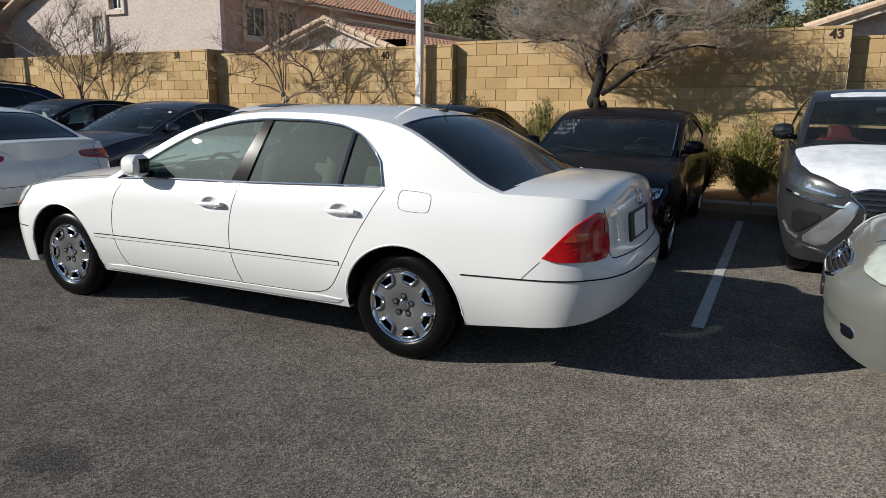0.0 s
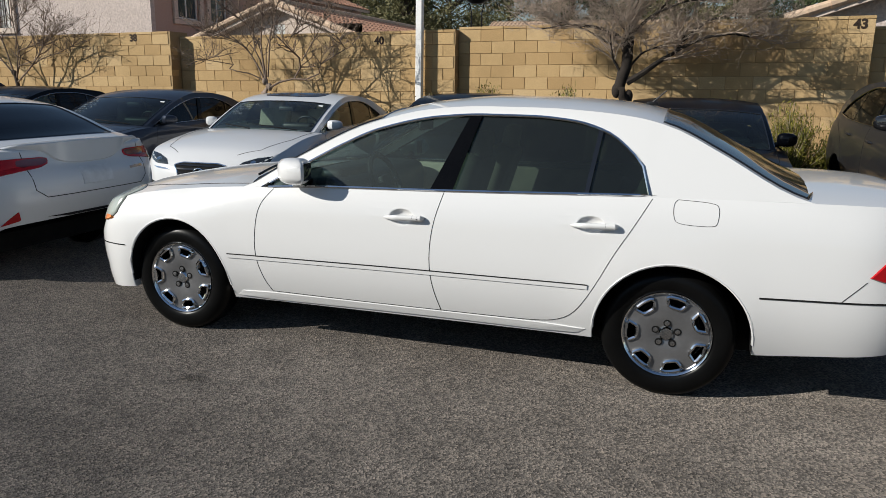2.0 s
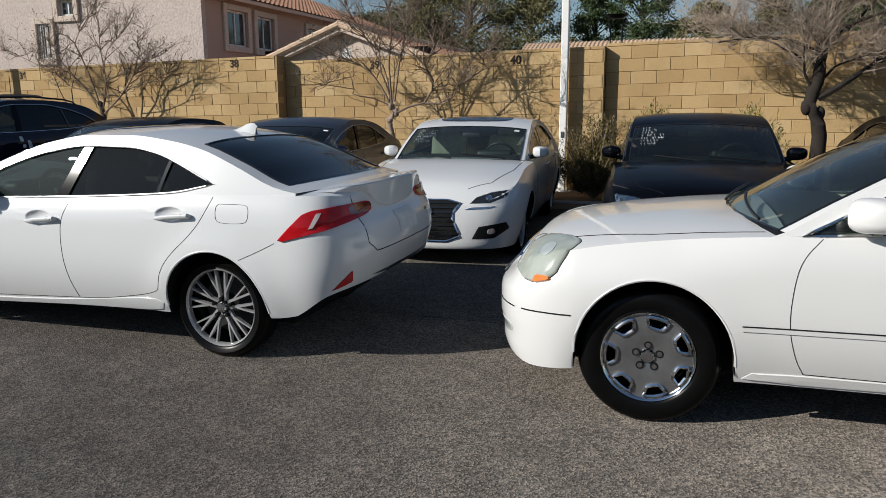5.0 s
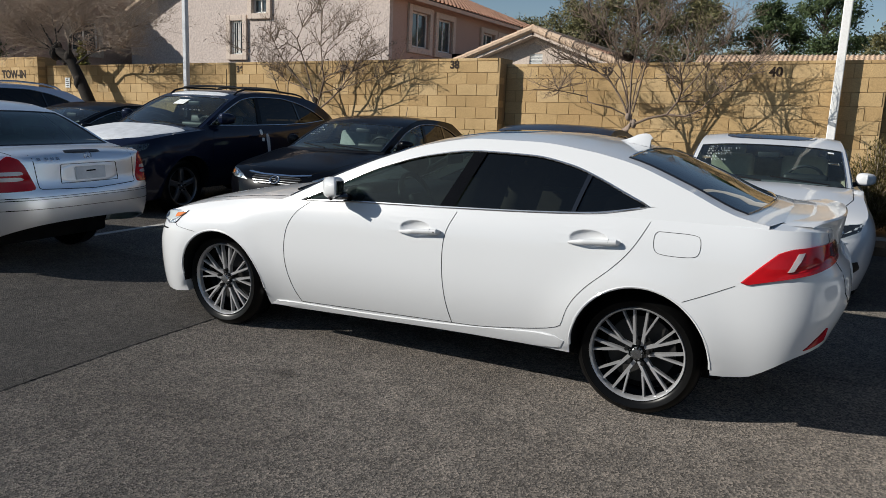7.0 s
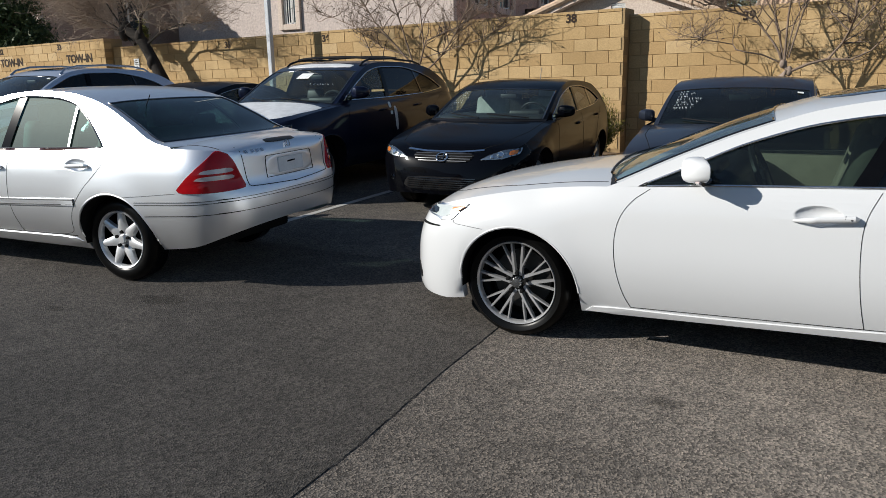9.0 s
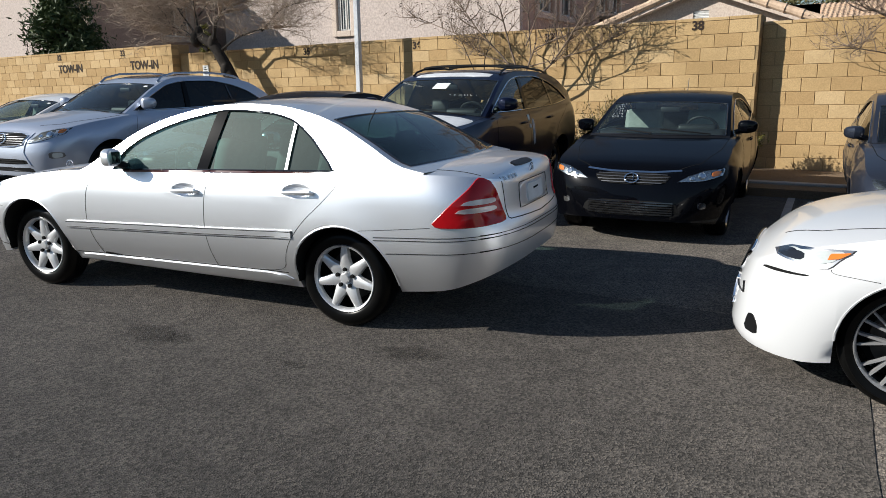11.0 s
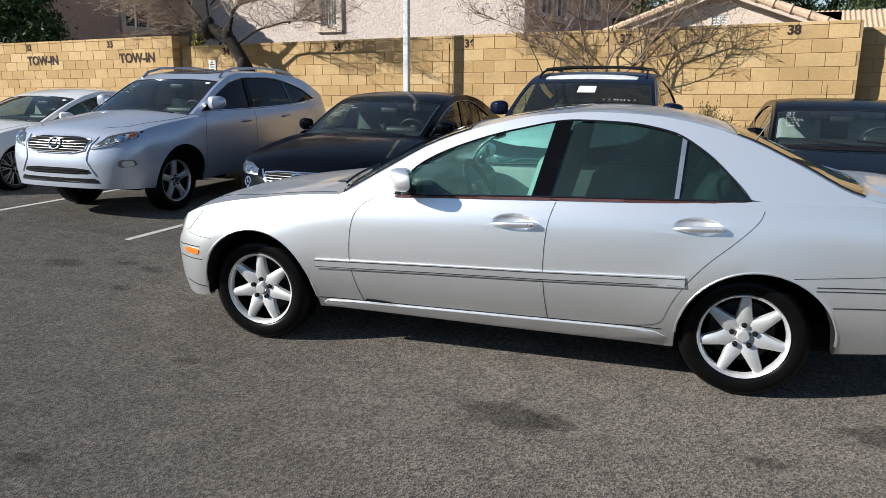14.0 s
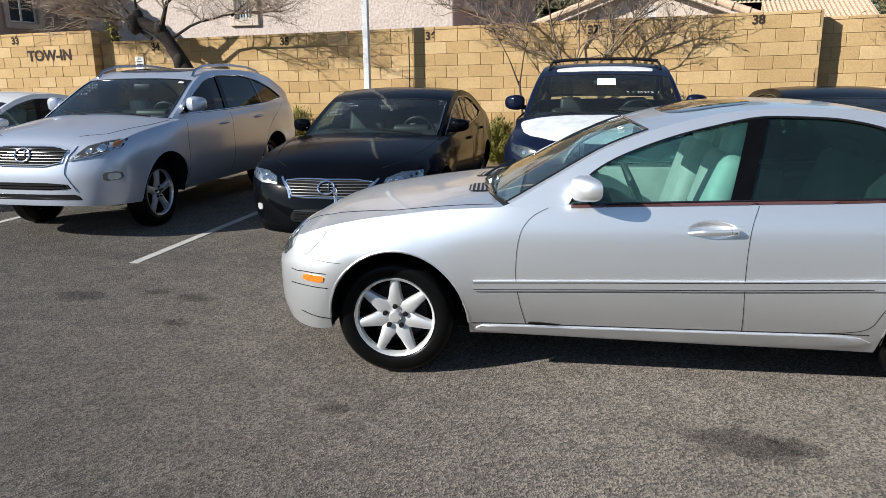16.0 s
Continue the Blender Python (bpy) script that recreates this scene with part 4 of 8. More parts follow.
        if base:
            bm = bmesh.new()
            tube(bm, [c + Vector((0.012 + 0.035 * abs(f) ** 2, sg * size[1] * 0.46 * f, -size[2] * 0.44)) for f in np.linspace(-1, 1, 7)], 0.019, 8, False, 0.010)
            part("mirror_base", bm, M[base], ob)
            bm = bmesh.new()
            tube(bm, [c + Vector((-0.004 + 0.035 * abs(f) ** 2, sg * size[1] * 0.46 * f, -size[2] * 0.40)) for f in np.linspace(-0.2, 1, 5)], 0.006, 6)
            part("turn_lamp", bm, M["clear_lens"], ob)
        bm = bmesh.new()
        tube(bm, [Vector((s + 0.02, sg * (y - 0.03), z - 0.05)), Vector((s + 0.01, sg * (y + stalk * 0.6), z - 0.035)), c + Vector((0, 0, -0.03))], 0.026, 8)
        part("mirror_stalk", bm, M["black_trim"], ob)
        return ob

    def interior(self, mat="gray_trim", wheel=True):
        sp = self.sp
        a, c, zb = sp["ws0"], sp["bl1"], self.sh(1.4)
        W = self.W - 0.17
        well = sp["hubs"][1] - sp["arch"] - 0.03
        bm = bmesh.new()
        box(bm, (well - a - 0.1, W * 1.9, 0.06), ((a + 0.1 + well) / 2, 0, 0.46), 0.02)
        part("cabin_floor", bm, M["black_leather"], self.root)
        for sg in (-1, 1):
            bm = bmesh.new()
            box(bm, (well - a - 0.2, 0.05, zb - 0.46), ((a + 0.2 + well) / 2, sg * (W + 0.03), (zb + 0.44) / 2), 0.02)
            part("door_card", bm, M[mat], self.root)
        bm = bmesh.new()
        box(bm, (0.50, W * 1.96, 0.30), (a + 0.32, 0, zb - 0.13), 0.09, None, 4)
        box(bm, (0.16, 0.42, 0.10), (a + 0.42, -0.36, zb + 0.02), 0.04, None, 3)
        part("dashboard", bm, M["black_leather"], self.root)
        if wheel:
            bm = bmesh.new()
            ctr = Vector((a + 0.70, -0.37, zb - 0.03))
            ax = Matrix.Rotation(radians(-24), 3, "Y")
            tube(bm, [ctr + ax @ Vector((0, 0.185 * math.cos(k), 0.185 * math.sin(k))) for k in (2 * math.pi * j / 24 for j in range(24))], 0.016, 6, True)
            box(bm, (0.04, 0.14, 0.11), ctr, 0.015, ax)
            box(bm, (0.02, 0.34, 0.03), ctr, 0.006, ax)
            part("steering_wheel", bm, M["black_leather"], self.root)
        s1, s2 = sp.get("seats", (1.62, 2.55))
        for y in (-0.37, 0.37):
            bm = bmesh.new()
            box(bm, (0.50, 0.48, 0.16), (s1 - 0.22, y, 0.58), 0.06, None, 3)
            box(bm, (0.15, 0.46, 0.60), (s1 + 0.08, y, 0.87), 0.06, Matrix.Rotation(radians(17), 3, "Y"), 3)
            st = part("seat", bm, M[mat], self.root)
            bm = bmesh.new()
            box(bm, (0.09, 0.25, 0.17), (s1 + 0.185, y, 1.20), 0.04, Matrix.Rotation(radians(10), 3, "Y"), 3)
            part("headrest", bm, M[mat], st)
        bm = bmesh.new()
        box(bm, (0.50, W * 1.3, 0.18), (s2 - 0.22, 0, 0.58), 0.06, None, 3)
        box(bm, (0.15, W * 1.8, 0.52), (s2 + 0.09, 0, 0.84), 0.06, Matrix.Rotation(radians(22), 3, "Y"), 3)
        st = part("rear_bench", bm, M[mat], self.root)
        for y in (-0.4, 0.4):
            bm = bmesh.new()
            box(bm, (0.08, 0.24, 0.13), (s2 + 0.20, y, 1.10), 0.035, None, 3)
            part("headrest", bm, M[mat], st)
        bm = bmesh.new()
        box(bm, (0.03, 0.22, 0.06), (sp["ws1"] + 0.02, 0, self.rail(sp["ws1"]) - 0.06), 0.015)
        part("rear_view_mirror", bm, M["black_leather"], self.root)

    def headlamp(self, outline, view="front", housing="dull_chrome", lens="lens", bulbs=(), sides=(-1, 1), amber=None):
        for sg in sides:
            o = [(a * sg, b) if view == "front" else (a, b) for a, b in outline]
            h = self.patch("headlamp", view if view == "front" else sg, o, housing, 0.001, 0)
            for bx, bz, br in bulbs:
                p, nr = self.on("front", bx * sg, bz)
                bm = bmesh.new()
                mt = Matrix.Translation(p + nr * 0.004) @ nr.to_track_quat("Y", "Z").to_matrix().to_4x4()
                revolve(bm, [(0.0, 0.010), (br * 0.6, 0.009), (br * 0.72, 0.004), (br * 0.85, 0.006), (br, 0.0), (br * 1.02, -0.01)], 20, mt)
                part("bulb", bm, M["chrome"], h)
            if amber:
                self.patch("side_marker", view if view == "front" else sg, [(a * sg, b) if view == "front" else (a, b) for a, b in amber], "amber_lens", 0.0045, 1, 20, h)
            self.patch("lens", view if view == "front" else sg, o, lens, 0.011, 0, 36, h)

    def grille(self, outline, bars=8, frame_mat="chrome", bar_mat="black_trim", back="under", frame_r=0.011, rounds=1, bar_w=0.018):
        # no hollow: a raised black sheet stands for the shaded recess
        g = self.patch("grille", "front", outline, back, 0.006, rounds, 44, rings=(1.0, 0.97, 0.85, 0.7, 0.55, 0.4, 0.25, 0.1))
        loop = smooth_loop([(a, b, 0) for a, b in outline], 60, rounds)
        ys = [q.y for q in loop]
        z0, z1 = min(ys), max(ys)
        for k in range(bars):
            z = z0 + (z1 - z0) * (k + 0.7) / (bars + 0.4)
            xs = [q.x + (r.x - q.x) * (z - q.y) / (r.y - q.y) for q, r in zip(loop, loop[1:] + loop[:1]) if (q.y - z) * (r.y - z) < 0]
            if len(xs) < 2:
                continue
            self.ribbon("grille_bar", "front", [(min(xs) + 0.008, z), (max(xs) - 0.008, z)], bar_w, bar_mat, 0.014, 14, parent=g)
        if frame_mat:
            bm = bmesh.new()
            pts = []
            for q in loop:
                p, nr = self.on("front", q.x, q.y)
                pts.append(p + nr * 0.006)
            tube(bm, pts, frame_r, 6, True)
            part("grille_frame", bm, M[frame_mat], g)
        return g

    def badge(self, view, a, b, r=0.055, mat="chrome"):
        """An oval ring with a slanted stroke, drawn as a plain shape."""
        bm = bmesh.new()
        p, nr = self.on(view, a, b)
        q = nr.to_track_quat("Y", "Z").to_matrix().to_4x4()
        mt = Matrix.Translation(p + nr * 0.016) @ q
        tube(bm, [mt @ Vector((r * 1.25 * math.cos(k), 0, r * math.sin(k))) for k in (2 * math.pi * j / 22 for j in range(22))], r * 0.16, 6, True)
        tube(bm, [mt @ Vector(v) for v in ((-r * 0.2, 0, r * 0.7), (-r * 0.45, 0, -r * 0.45), (r * 0.75, 0, -r * 0.35))], r * 0.15, 5)
        return part("badge", bm, M[mat], self.root)

    def writing(self, texts, f0=-0.82, s_top=None, size=0.07):
        """Marker on the inside upper corner of the windscreen; what cannot be read is left as strokes."""
        sp = self.sp
        a, wt = sp["ws0"], sp["ws1"]
        s_top = s_top or wt - 0.10 * (wt - a)
        rng = random.Random(len(self.root.name) + len(texts))
        for row, length in enumerate(texts):
            s = s_top - row * size * 0.82
            f, high = f0, size * 0.27
            bm = bmesh.new()
            while f < f0 + length:
                w = rng.uniform(0.022, 0.036)
                # one hooked stroke for each letter, never the same twice
                path = [(0.0, 1.0), (rng.uniform(0.0, 0.5), rng.uniform(-1.0, 0.2)), (rng.uniform(0.4, 1.0), rng.uniform(-0.2, 1.0)), (1.0, rng.uniform(-1.0, -0.3))]
                pts = [self.cab_top(s + high * v, -f - w * u) + Vector((-0.006, 0, 0.007)) for u, v in path[:rng.randint(2, 4)]]
                tube(bm, pts, 0.0022, 4)
                f += w + (0.014 if rng.random() < 0.8 else 0.05)
            part("marker_stroke", bm, M["marker"], self.root)

    def card(self, f0, f1, u0, u1, mat="paper"):
        sp = self.sp
        a, wt = sp["ws0"], sp["ws1"]
        rows = [[self.cab_top(a + (wt - a) * u, -f) + Vector((-0.006, 0, 0.007)) for f in np.linspace(f0, f1, 5)] for u in np.linspace(u0, u1, 4)]
        bm = bmesh.new()
        grid_faces(bm, rows)
        return part("windshield_card", bm, M[mat], self.root)

    def wipers(self):
        for f0, f1 in ((-0.75, -0.05), (0.05, 0.62)):
            bm = bmesh.new()
            a, wt = self.sp["ws0"], self.sp["ws1"]
            tube(bm, [self.cab_top(a + (wt - a) * (0.075 + 0.02 * k), f0 + (f1 - f0) * k / 5) + Vector((-0.012, 0, 0.016)) for k in range(6)], 0.008, 5)
            part("wiper", bm, M["black_trim"], self.root)

    def sunroof(self, s0, s1, w=0.62, mat="gloss_black"):
        self.patch("sunroof", "roof", [(s0, -w), (s1, -w), (s1, w), (s0, w)], mat, 0.004, 2, 40)

# ---- car shapes ----
LS = dict(half=0.915, ends=(-0.835, 4.175, -0.30, 3.60), hubs=(0.0, 2.918), arch=0.372, hub_z=0.335, tyre=0.335, rim=0.218, floor=0.16, wheel="ls",
          top=[(-0.835, 0.70), (-0.80, 0.76), (-0.7, 0.83), (-0.55, 0.872), (-0.4, 0.90), (-0.17, 0.935), (0.02, 0.955), (0.25, 0.972), (0.5, 0.978), (0.75, 0.98), (2.0, 1.0), (3.2, 1.05), (3.45, 1.078), (3.7, 1.082), (3.95, 1.076), (4.07, 1.068), (4.13, 1.045), (4.175, 0.985)],
          belt=[(-0.835, 0.62), (-0.7, 0.72), (-0.4, 0.82), (-0.2, 0.862), (0, 0.89), (0.25, 0.918), (0.45, 0.935), (0.6, 0.945), (0.94, 0.956), (1.73, 0.98), (2.8, 1.02), (3.2, 1.03), (3.6, 1.035), (3.9, 1.03), (4.05, 1.015), (4.175, 0.955)],
          bot=[(-0.835, 0.28), (-0.6, 0.215), (-0.35, 0.24), (0.45, 0.25), (1.4, 0.262), (2.5, 0.27), (3.3, 0.275), (3.6, 0.305), (3.9, 0.34), (4.05, 0.37), (4.175, 0.42)],
          nose=[(0.2, 0.06), (0.3, 0.02), (0.36, 0.03), (0.42, 0.0), (0.55, 0.0), (0.65, 0.08), (0.75, 0.15), (0.85, 0.22), (1.0, 0.3)],
          tail=[(0.3, 0.10), (0.45, 0.02), (0.6, 0.0), (0.66, 0.01), (0.72, 0.07), (0.95, 0.10), (1.1, 0.16)],
          rail=[(0.50, 0.925), (0.82, 1.115), (1.25, 1.325), (1.6, 1.41), (1.9, 1.432), (2.2, 1.432), (2.5, 1.418), (2.7, 1.395), (2.86, 1.355), (3.1, 1.24), (3.4, 1.075), (3.52, 1.03)],
          ws0=0.50, ws1=1.30, bl0=2.82, bl1=3.52, cabin_open=(0.55, 3.35),
          dlo_hi=[(0.62, 0.946), (0.877, 1.085), (1.1, 1.205), (1.305, 1.295), (1.66, 1.372), (1.9, 1.388), (2.143, 1.388), (2.369, 1.372), (2.545, 1.325), (2.676, 1.235), (2.76, 1.13), (2.785, 1.035)],
          dlo_lo=[(0.62, 0.945), (0.94, 0.966), (1.73, 0.99), (2.785, 1.03)], splits=[1.783, 2.50], lean=[-0.145, -0.043], seats=(1.62, 2.62), nr=3.4, arches=[(0.02, 0.368, 0.39), (2.935, 0.385, 0.376)], pillar_w=(0.064, 0.032), flare=0.008)
IS = dict(half=0.905, ends=(-0.865, 3.69, -0.25, 3.18), hubs=(0.0, 2.76), arch=0.362, hub_z=0.318, tyre=0.318, rim=0.238, floor=0.13, wheel="is",
          top=[(-0.85, 0.65), (-0.75, 0.72), (-0.6, 0.775), (-0.45, 0.815), (-0.3, 0.85), (-0.1, 0.888), (0.1, 0.918), (0.3, 0.938), (0.5, 0.948), (0.65, 0.95), (2.0, 1.0), (3.1, 1.03), (3.28, 1.048), (3.48, 1.05), (3.6, 1.045), (3.69, 1.02)],
          belt=[(-0.85, 0.57), (-0.6, 0.70), (-0.3, 0.785), (0, 0.845), (0.35, 0.892), (0.6, 0.908), (1.0, 0.925), (1.73, 0.955), (2.3, 0.985), (2.7, 1.005), (3.0, 1.01), (3.28, 1.012), (3.48, 1.012), (3.6, 1.0), (3.69, 0.98)],
          bot=[(-0.85, 0.17), (-0.5, 0.165), (-0.3, 0.19), (0.42, 0.20), (1.07, 0.228), (1.74, 0.255), (2.4, 0.265), (3.15, 0.285), (3.28, 0.305), (3.39, 0.37), (3.5, 0.435), (3.6, 0.465), (3.69, 0.48)],
          nose=[(0.14, 0.05), (0.2, 0.0), (0.32, 0.012), (0.5, 0.05), (0.6, 0.09), (0.68, 0.15), (0.75, 0.22), (0.85, 0.28)],
          tail=[(0.3, 0.16), (0.5, 0.06), (0.68, 0.0), (0.8, 0.02), (0.9, 0.10), (1.0, 0.12), (1.07, 0.08), (1.1, 0.08)],
          rail=[(0.52, 0.897), (0.9, 1.08), (1.2, 1.205), (1.5, 1.30), (1.8, 1.342), (2.1, 1.342), (2.4, 1.312), (2.63, 1.265), (2.9, 1.165), (3.16, 1.055), (3.3, 1.026)],
          ws0=0.52, ws1=1.27, bl0=2.60, bl1=3.3, cabin_open=(0.56, 3.15), crown=0.043,
          dlo_hi=[(0.68, 0.915), (0.918, 1.022), (1.186, 1.143), (1.512, 1.238), (1.797, 1.275), (2.108, 1.27), (2.325, 1.236), (2.495, 1.178), (2.639, 1.115), (2.755, 1.066)],
          dlo_lo=[(0.68, 0.914), (1.0, 0.935), (1.73, 0.965), (2.3, 0.995), (2.5, 1.012), (2.65, 1.04), (2.755, 1.064)], splits=[1.735, 2.41], lean=[-0.145, -0.06], seats=(1.55, 2.4), mould="dull_chrome", mould_r=0.006, nr=3.5, arches=[(0.03, 0.355, 0.342), (2.768, 0.348, 0.364)], pillar_w=(0.045, 0.038), flare=0.018, glass_end=0.19, rear_edge=0.87)
MB = dict(half=0.864, nf=2.45, under=0.17, ends=(-0.78, 3.80, -0.22, 3.30), hubs=(0.0, 2.72), arch=0.362, hub_z=0.317, tyre=0.317, rim=0.214, floor=0.16, wheel="mb",
          top=[(-0.78, 0.66), (-0.68, 0.74), (-0.5, 0.812), (-0.353, 0.85), (-0.145, 0.88), (0.058, 0.905), (0.257, 0.932), (0.45, 0.948), (0.6, 0.952), (2, 0.99), (3.1, 1.02), (3.3, 1.036), (3.44, 1.032), (3.6, 1.02), (3.72, 0.998), (3.80, 0.94)],
          belt=[(-0.78, 0.60), (-0.62, 0.70), (-0.4, 0.785), (-0.15, 0.845), (0, 0.868), (0.35, 0.91), (0.65, 0.928), (0.95, 0.935), (1.75, 0.96), (2.7, 0.985), (3.1, 0.995), (3.4, 0.997), (3.6, 0.985), (3.72, 0.962), (3.80, 0.91)],
          bot=[(-0.78, 0.27), (-0.5, 0.235), (-0.3, 0.25), (0.4, 0.245), (1.74, 0.218), (2.37, 0.212), (3.12, 0.27), (3.4, 0.305), (3.65, 0.385), (3.80, 0.45)],
          nose=[(0.2, 0.06), (0.35, 0.0), (0.55, 0.0), (0.62, 0.05), (0.75, 0.13), (0.9, 0.25)],
          tail=[(0.3, 0.1), (0.45, 0.02), (0.62, 0.0), (0.68, 0.01), (0.76, 0.06), (1.0, 0.09), (1.07, 0.13)],
          rail=[(0.56, 0.912), (0.83, 1.072), (1.1, 1.222), (1.4, 1.323), (1.7, 1.38), (1.95, 1.394), (2.2, 1.384), (2.45, 1.342), (2.65, 1.282), (2.9, 1.165), (3.16, 1.035), (3.3, 1.008)],
          ws0=0.56, ws1=1.27, bl0=2.62, bl1=3.3, cabin_open=(0.6, 3.15), crown=0.02,
          dlo_hi=[(0.893, 0.945), (0.95, 1.039), (1.02, 1.105), (1.222, 1.205), (1.543, 1.302), (1.838, 1.352), (2.076, 1.345), (2.308, 1.306), (2.475, 1.213), (2.601, 1.099), (2.69, 1.005)],
          dlo_lo=[(0.893, 0.944), (1.75, 0.972), (2.69, 0.998)], splits=[1.731, 2.363], lean=[-0.09, -0.02], seats=(1.55, 2.4), mould="gloss_black", mould_r=0.006, divider="alloy", arches=[(0.03, 0.368, 0.385), (2.76, 0.368, 0.355)], pillar_w=(0.045, 0.045), flare=0.010, glass_end=0.20, rear_edge=0.92)


def shaped(base, **kw):
    d = dict(base)
    d.update(kw)
    return d


def stretch(spec, sx, sz, half, **kw):
    """The same shape with other overall proportions."""
    d = dict(spec)
    for k in ("top", "belt", "bot", "rail", "dlo_hi", "dlo_lo"):
        d[k] = [(a * sx, b * (1 + (sz - 1) * min(1.0, max(0.0, (b - 0.3) / 0.4)))) for a, b in spec[k]]
    for k in ("ws0", "ws1", "bl0", "bl1"):
        d[k] = spec[k] * sx
    d["ends"] = tuple(v * sx for v in spec["ends"])
    d["hubs"] = tuple(v * sx for v in spec["hubs"])
    d["arches"] = [(h * sx, kw.get("tyre", spec["tyre"]) + 0.045, kw.get("tyre", spec["tyre"]) + 0.045) for h in spec["hubs"]]
    d["cabin_open"] = tuple(v * sx for v in spec["cabin_open"])
    d["splits"] = [v * sx for v in spec["splits"]]
    for k in ("nose", "tail"):
        d[k] = [(a * sz, b) for a, b in spec[k]]
    d["half"] = half
    d.update(kw)
    return d


# tall crossover shape
SUV = dict(half=0.94, pinch=0.07, ends=(-0.92, 3.80, -0.28, 3.35), hubs=(0.0, 2.74), arch=0.44, hub_z=0.37, tyre=0.37, rim=0.245, floor=0.24, wheel="star5", zmid=0.75,
           top=[(-0.92, 0.92), (-0.82, 1.0), (-0.6, 1.055), (-0.2, 1.12), (0.2, 1.17), (0.55, 1.18), (2, 1.2), (3.5, 1.2), (3.7, 1.1), (3.8, 0.95)],
           belt=[(-0.92, 0.84), (-0.75, 0.94), (-0.4, 1.02), (0, 1.07), (0.4, 1.11), (1.0, 1.13), (1.75, 1.14), (2.7, 1.18), (3.3, 1.2), (3.6, 1.15), (3.8, 0.95)],
           bot=[(-0.92, 0.24), (-0.6, 0.22), (-0.35, 0.26), (0.45, 0.33), (1.4, 0.33), (2.3, 0.33), (3.2, 0.34), (3.6, 0.42), (3.8, 0.5)],
           nose=[(0.2, 0.06), (0.3, 0.0), (0.6, 0.0), (0.75, 0.015), (0.9, 0.05), (1.0, 0.12), (1.2, 0.25)],
           tail=[(0.3, 0.1), (0.5, 0.0), (0.7, 0.0), (1.0, 0.08), (1.2, 0.15)],
           rail=[(0.30, 1.10), (0.65, 1.30), (1.0, 1.49), (1.3, 1.60), (1.6, 1.64), (2.1, 1.645), (2.6, 1.62), (3.0, 1.56), (3.3, 1.43), (3.5, 1.31), (3.65, 1.22)],
           ws0=0.30, ws1=1.06, bl0=3.05, bl1=3.65, cabin_open=(0.35, 3.5), tumble=0.33, crown=0.03,
           dlo_hi=[(0.52, 1.17), (0.75, 1.30), (0.95, 1.40), (1.3, 1.535), (1.65, 1.578), (2.1, 1.578), (2.5, 1.53), (2.9, 1.42), (3.22, 1.26)],
           dlo_lo=[(0.52, 1.165), (1.2, 1.168), (1.9, 1.178), (2.6, 1.20), (3.22, 1.255)], splits=[1.55, 2.5], lean=[-0.08, 0.05], seats=(1.35, 2.25), tuck=0.045, flare=0.014)
RX = shaped(SUV, ends=(-1.0, 3.80, -0.40, 3.35), nf=3.2, bot=[(-1.0, 0.375), (-0.7, 0.355), (-0.4, 0.34), (0.45, 0.33), (1.4, 0.33), (2.3, 0.33), (3.2, 0.34), (3.6, 0.42), (3.8, 0.5)], nose=[(0.2, 0.08), (0.3, 0.02), (0.42, 0.0), (0.6, 0.0), (0.75, 0.02), (0.9, 0.07), (1.0, 0.13), (1.2, 0.25)])
HATCH = shaped(IS, pinch=0.09, arches=None, half=0.885, ends=(-0.82, 3.35, -0.25, 2.95), hubs=(0.0, 2.60), wheel="star5", rim=0.215, nf=2.5,
               top=[(-0.82, 0.64), (-0.7, 0.72), (-0.45, 0.78), (-0.1, 0.85), (0.3, 0.92), (0.6, 0.955), (2, 1.02), (3.1, 1.1), (3.3, 1.0), (3.35, 0.9)],
               belt=[(-0.82, 0.6), (-0.6, 0.69), (-0.3, 0.77), (0, 0.83), (0.35, 0.89), (0.6, 0.92), (1.0, 0.945), (1.73, 0.98), (2.6, 1.03), (3.0, 1.05), (3.25, 1.0), (3.35, 0.9)],
               bot=[(-0.82, 0.24), (-0.5, 0.2), (0.42, 0.21), (1.7, 0.22), (2.9, 0.28), (3.35, 0.42)],
               rail=[(0.50, 0.915), (0.9, 1.10), (1.2, 1.222), (1.5, 1.308), (1.8, 1.348), (2.1, 1.352), (2.5, 1.332), (2.8, 1.292), (3.0, 1.17), (3.15, 1.075), (3.2, 1.04)],
               ws0=0.50, ws1=1.25, bl0=2.8, bl1=3.2, cabin_open=(0.56, 3.05), crown=0.03, tumble=0.46, glass_end=0.06, rear_edge=0.94,
               dlo_hi=[(0.68, 0.945), (0.918, 1.05), (1.186, 1.165), (1.512, 1.25), (1.797, 1.285), (2.1, 1.285), (2.4, 1.255), (2.65, 1.18), (2.8, 1.095)],
               dlo_lo=[(0.68, 0.944), (1.0, 0.96), (1.73, 0.995), (2.5, 1.04), (2.8, 1.09)], splits=[1.70, 2.35])


def at(x, y, yaw):
    return pose(x, y, 0, 0, 0, yaw)


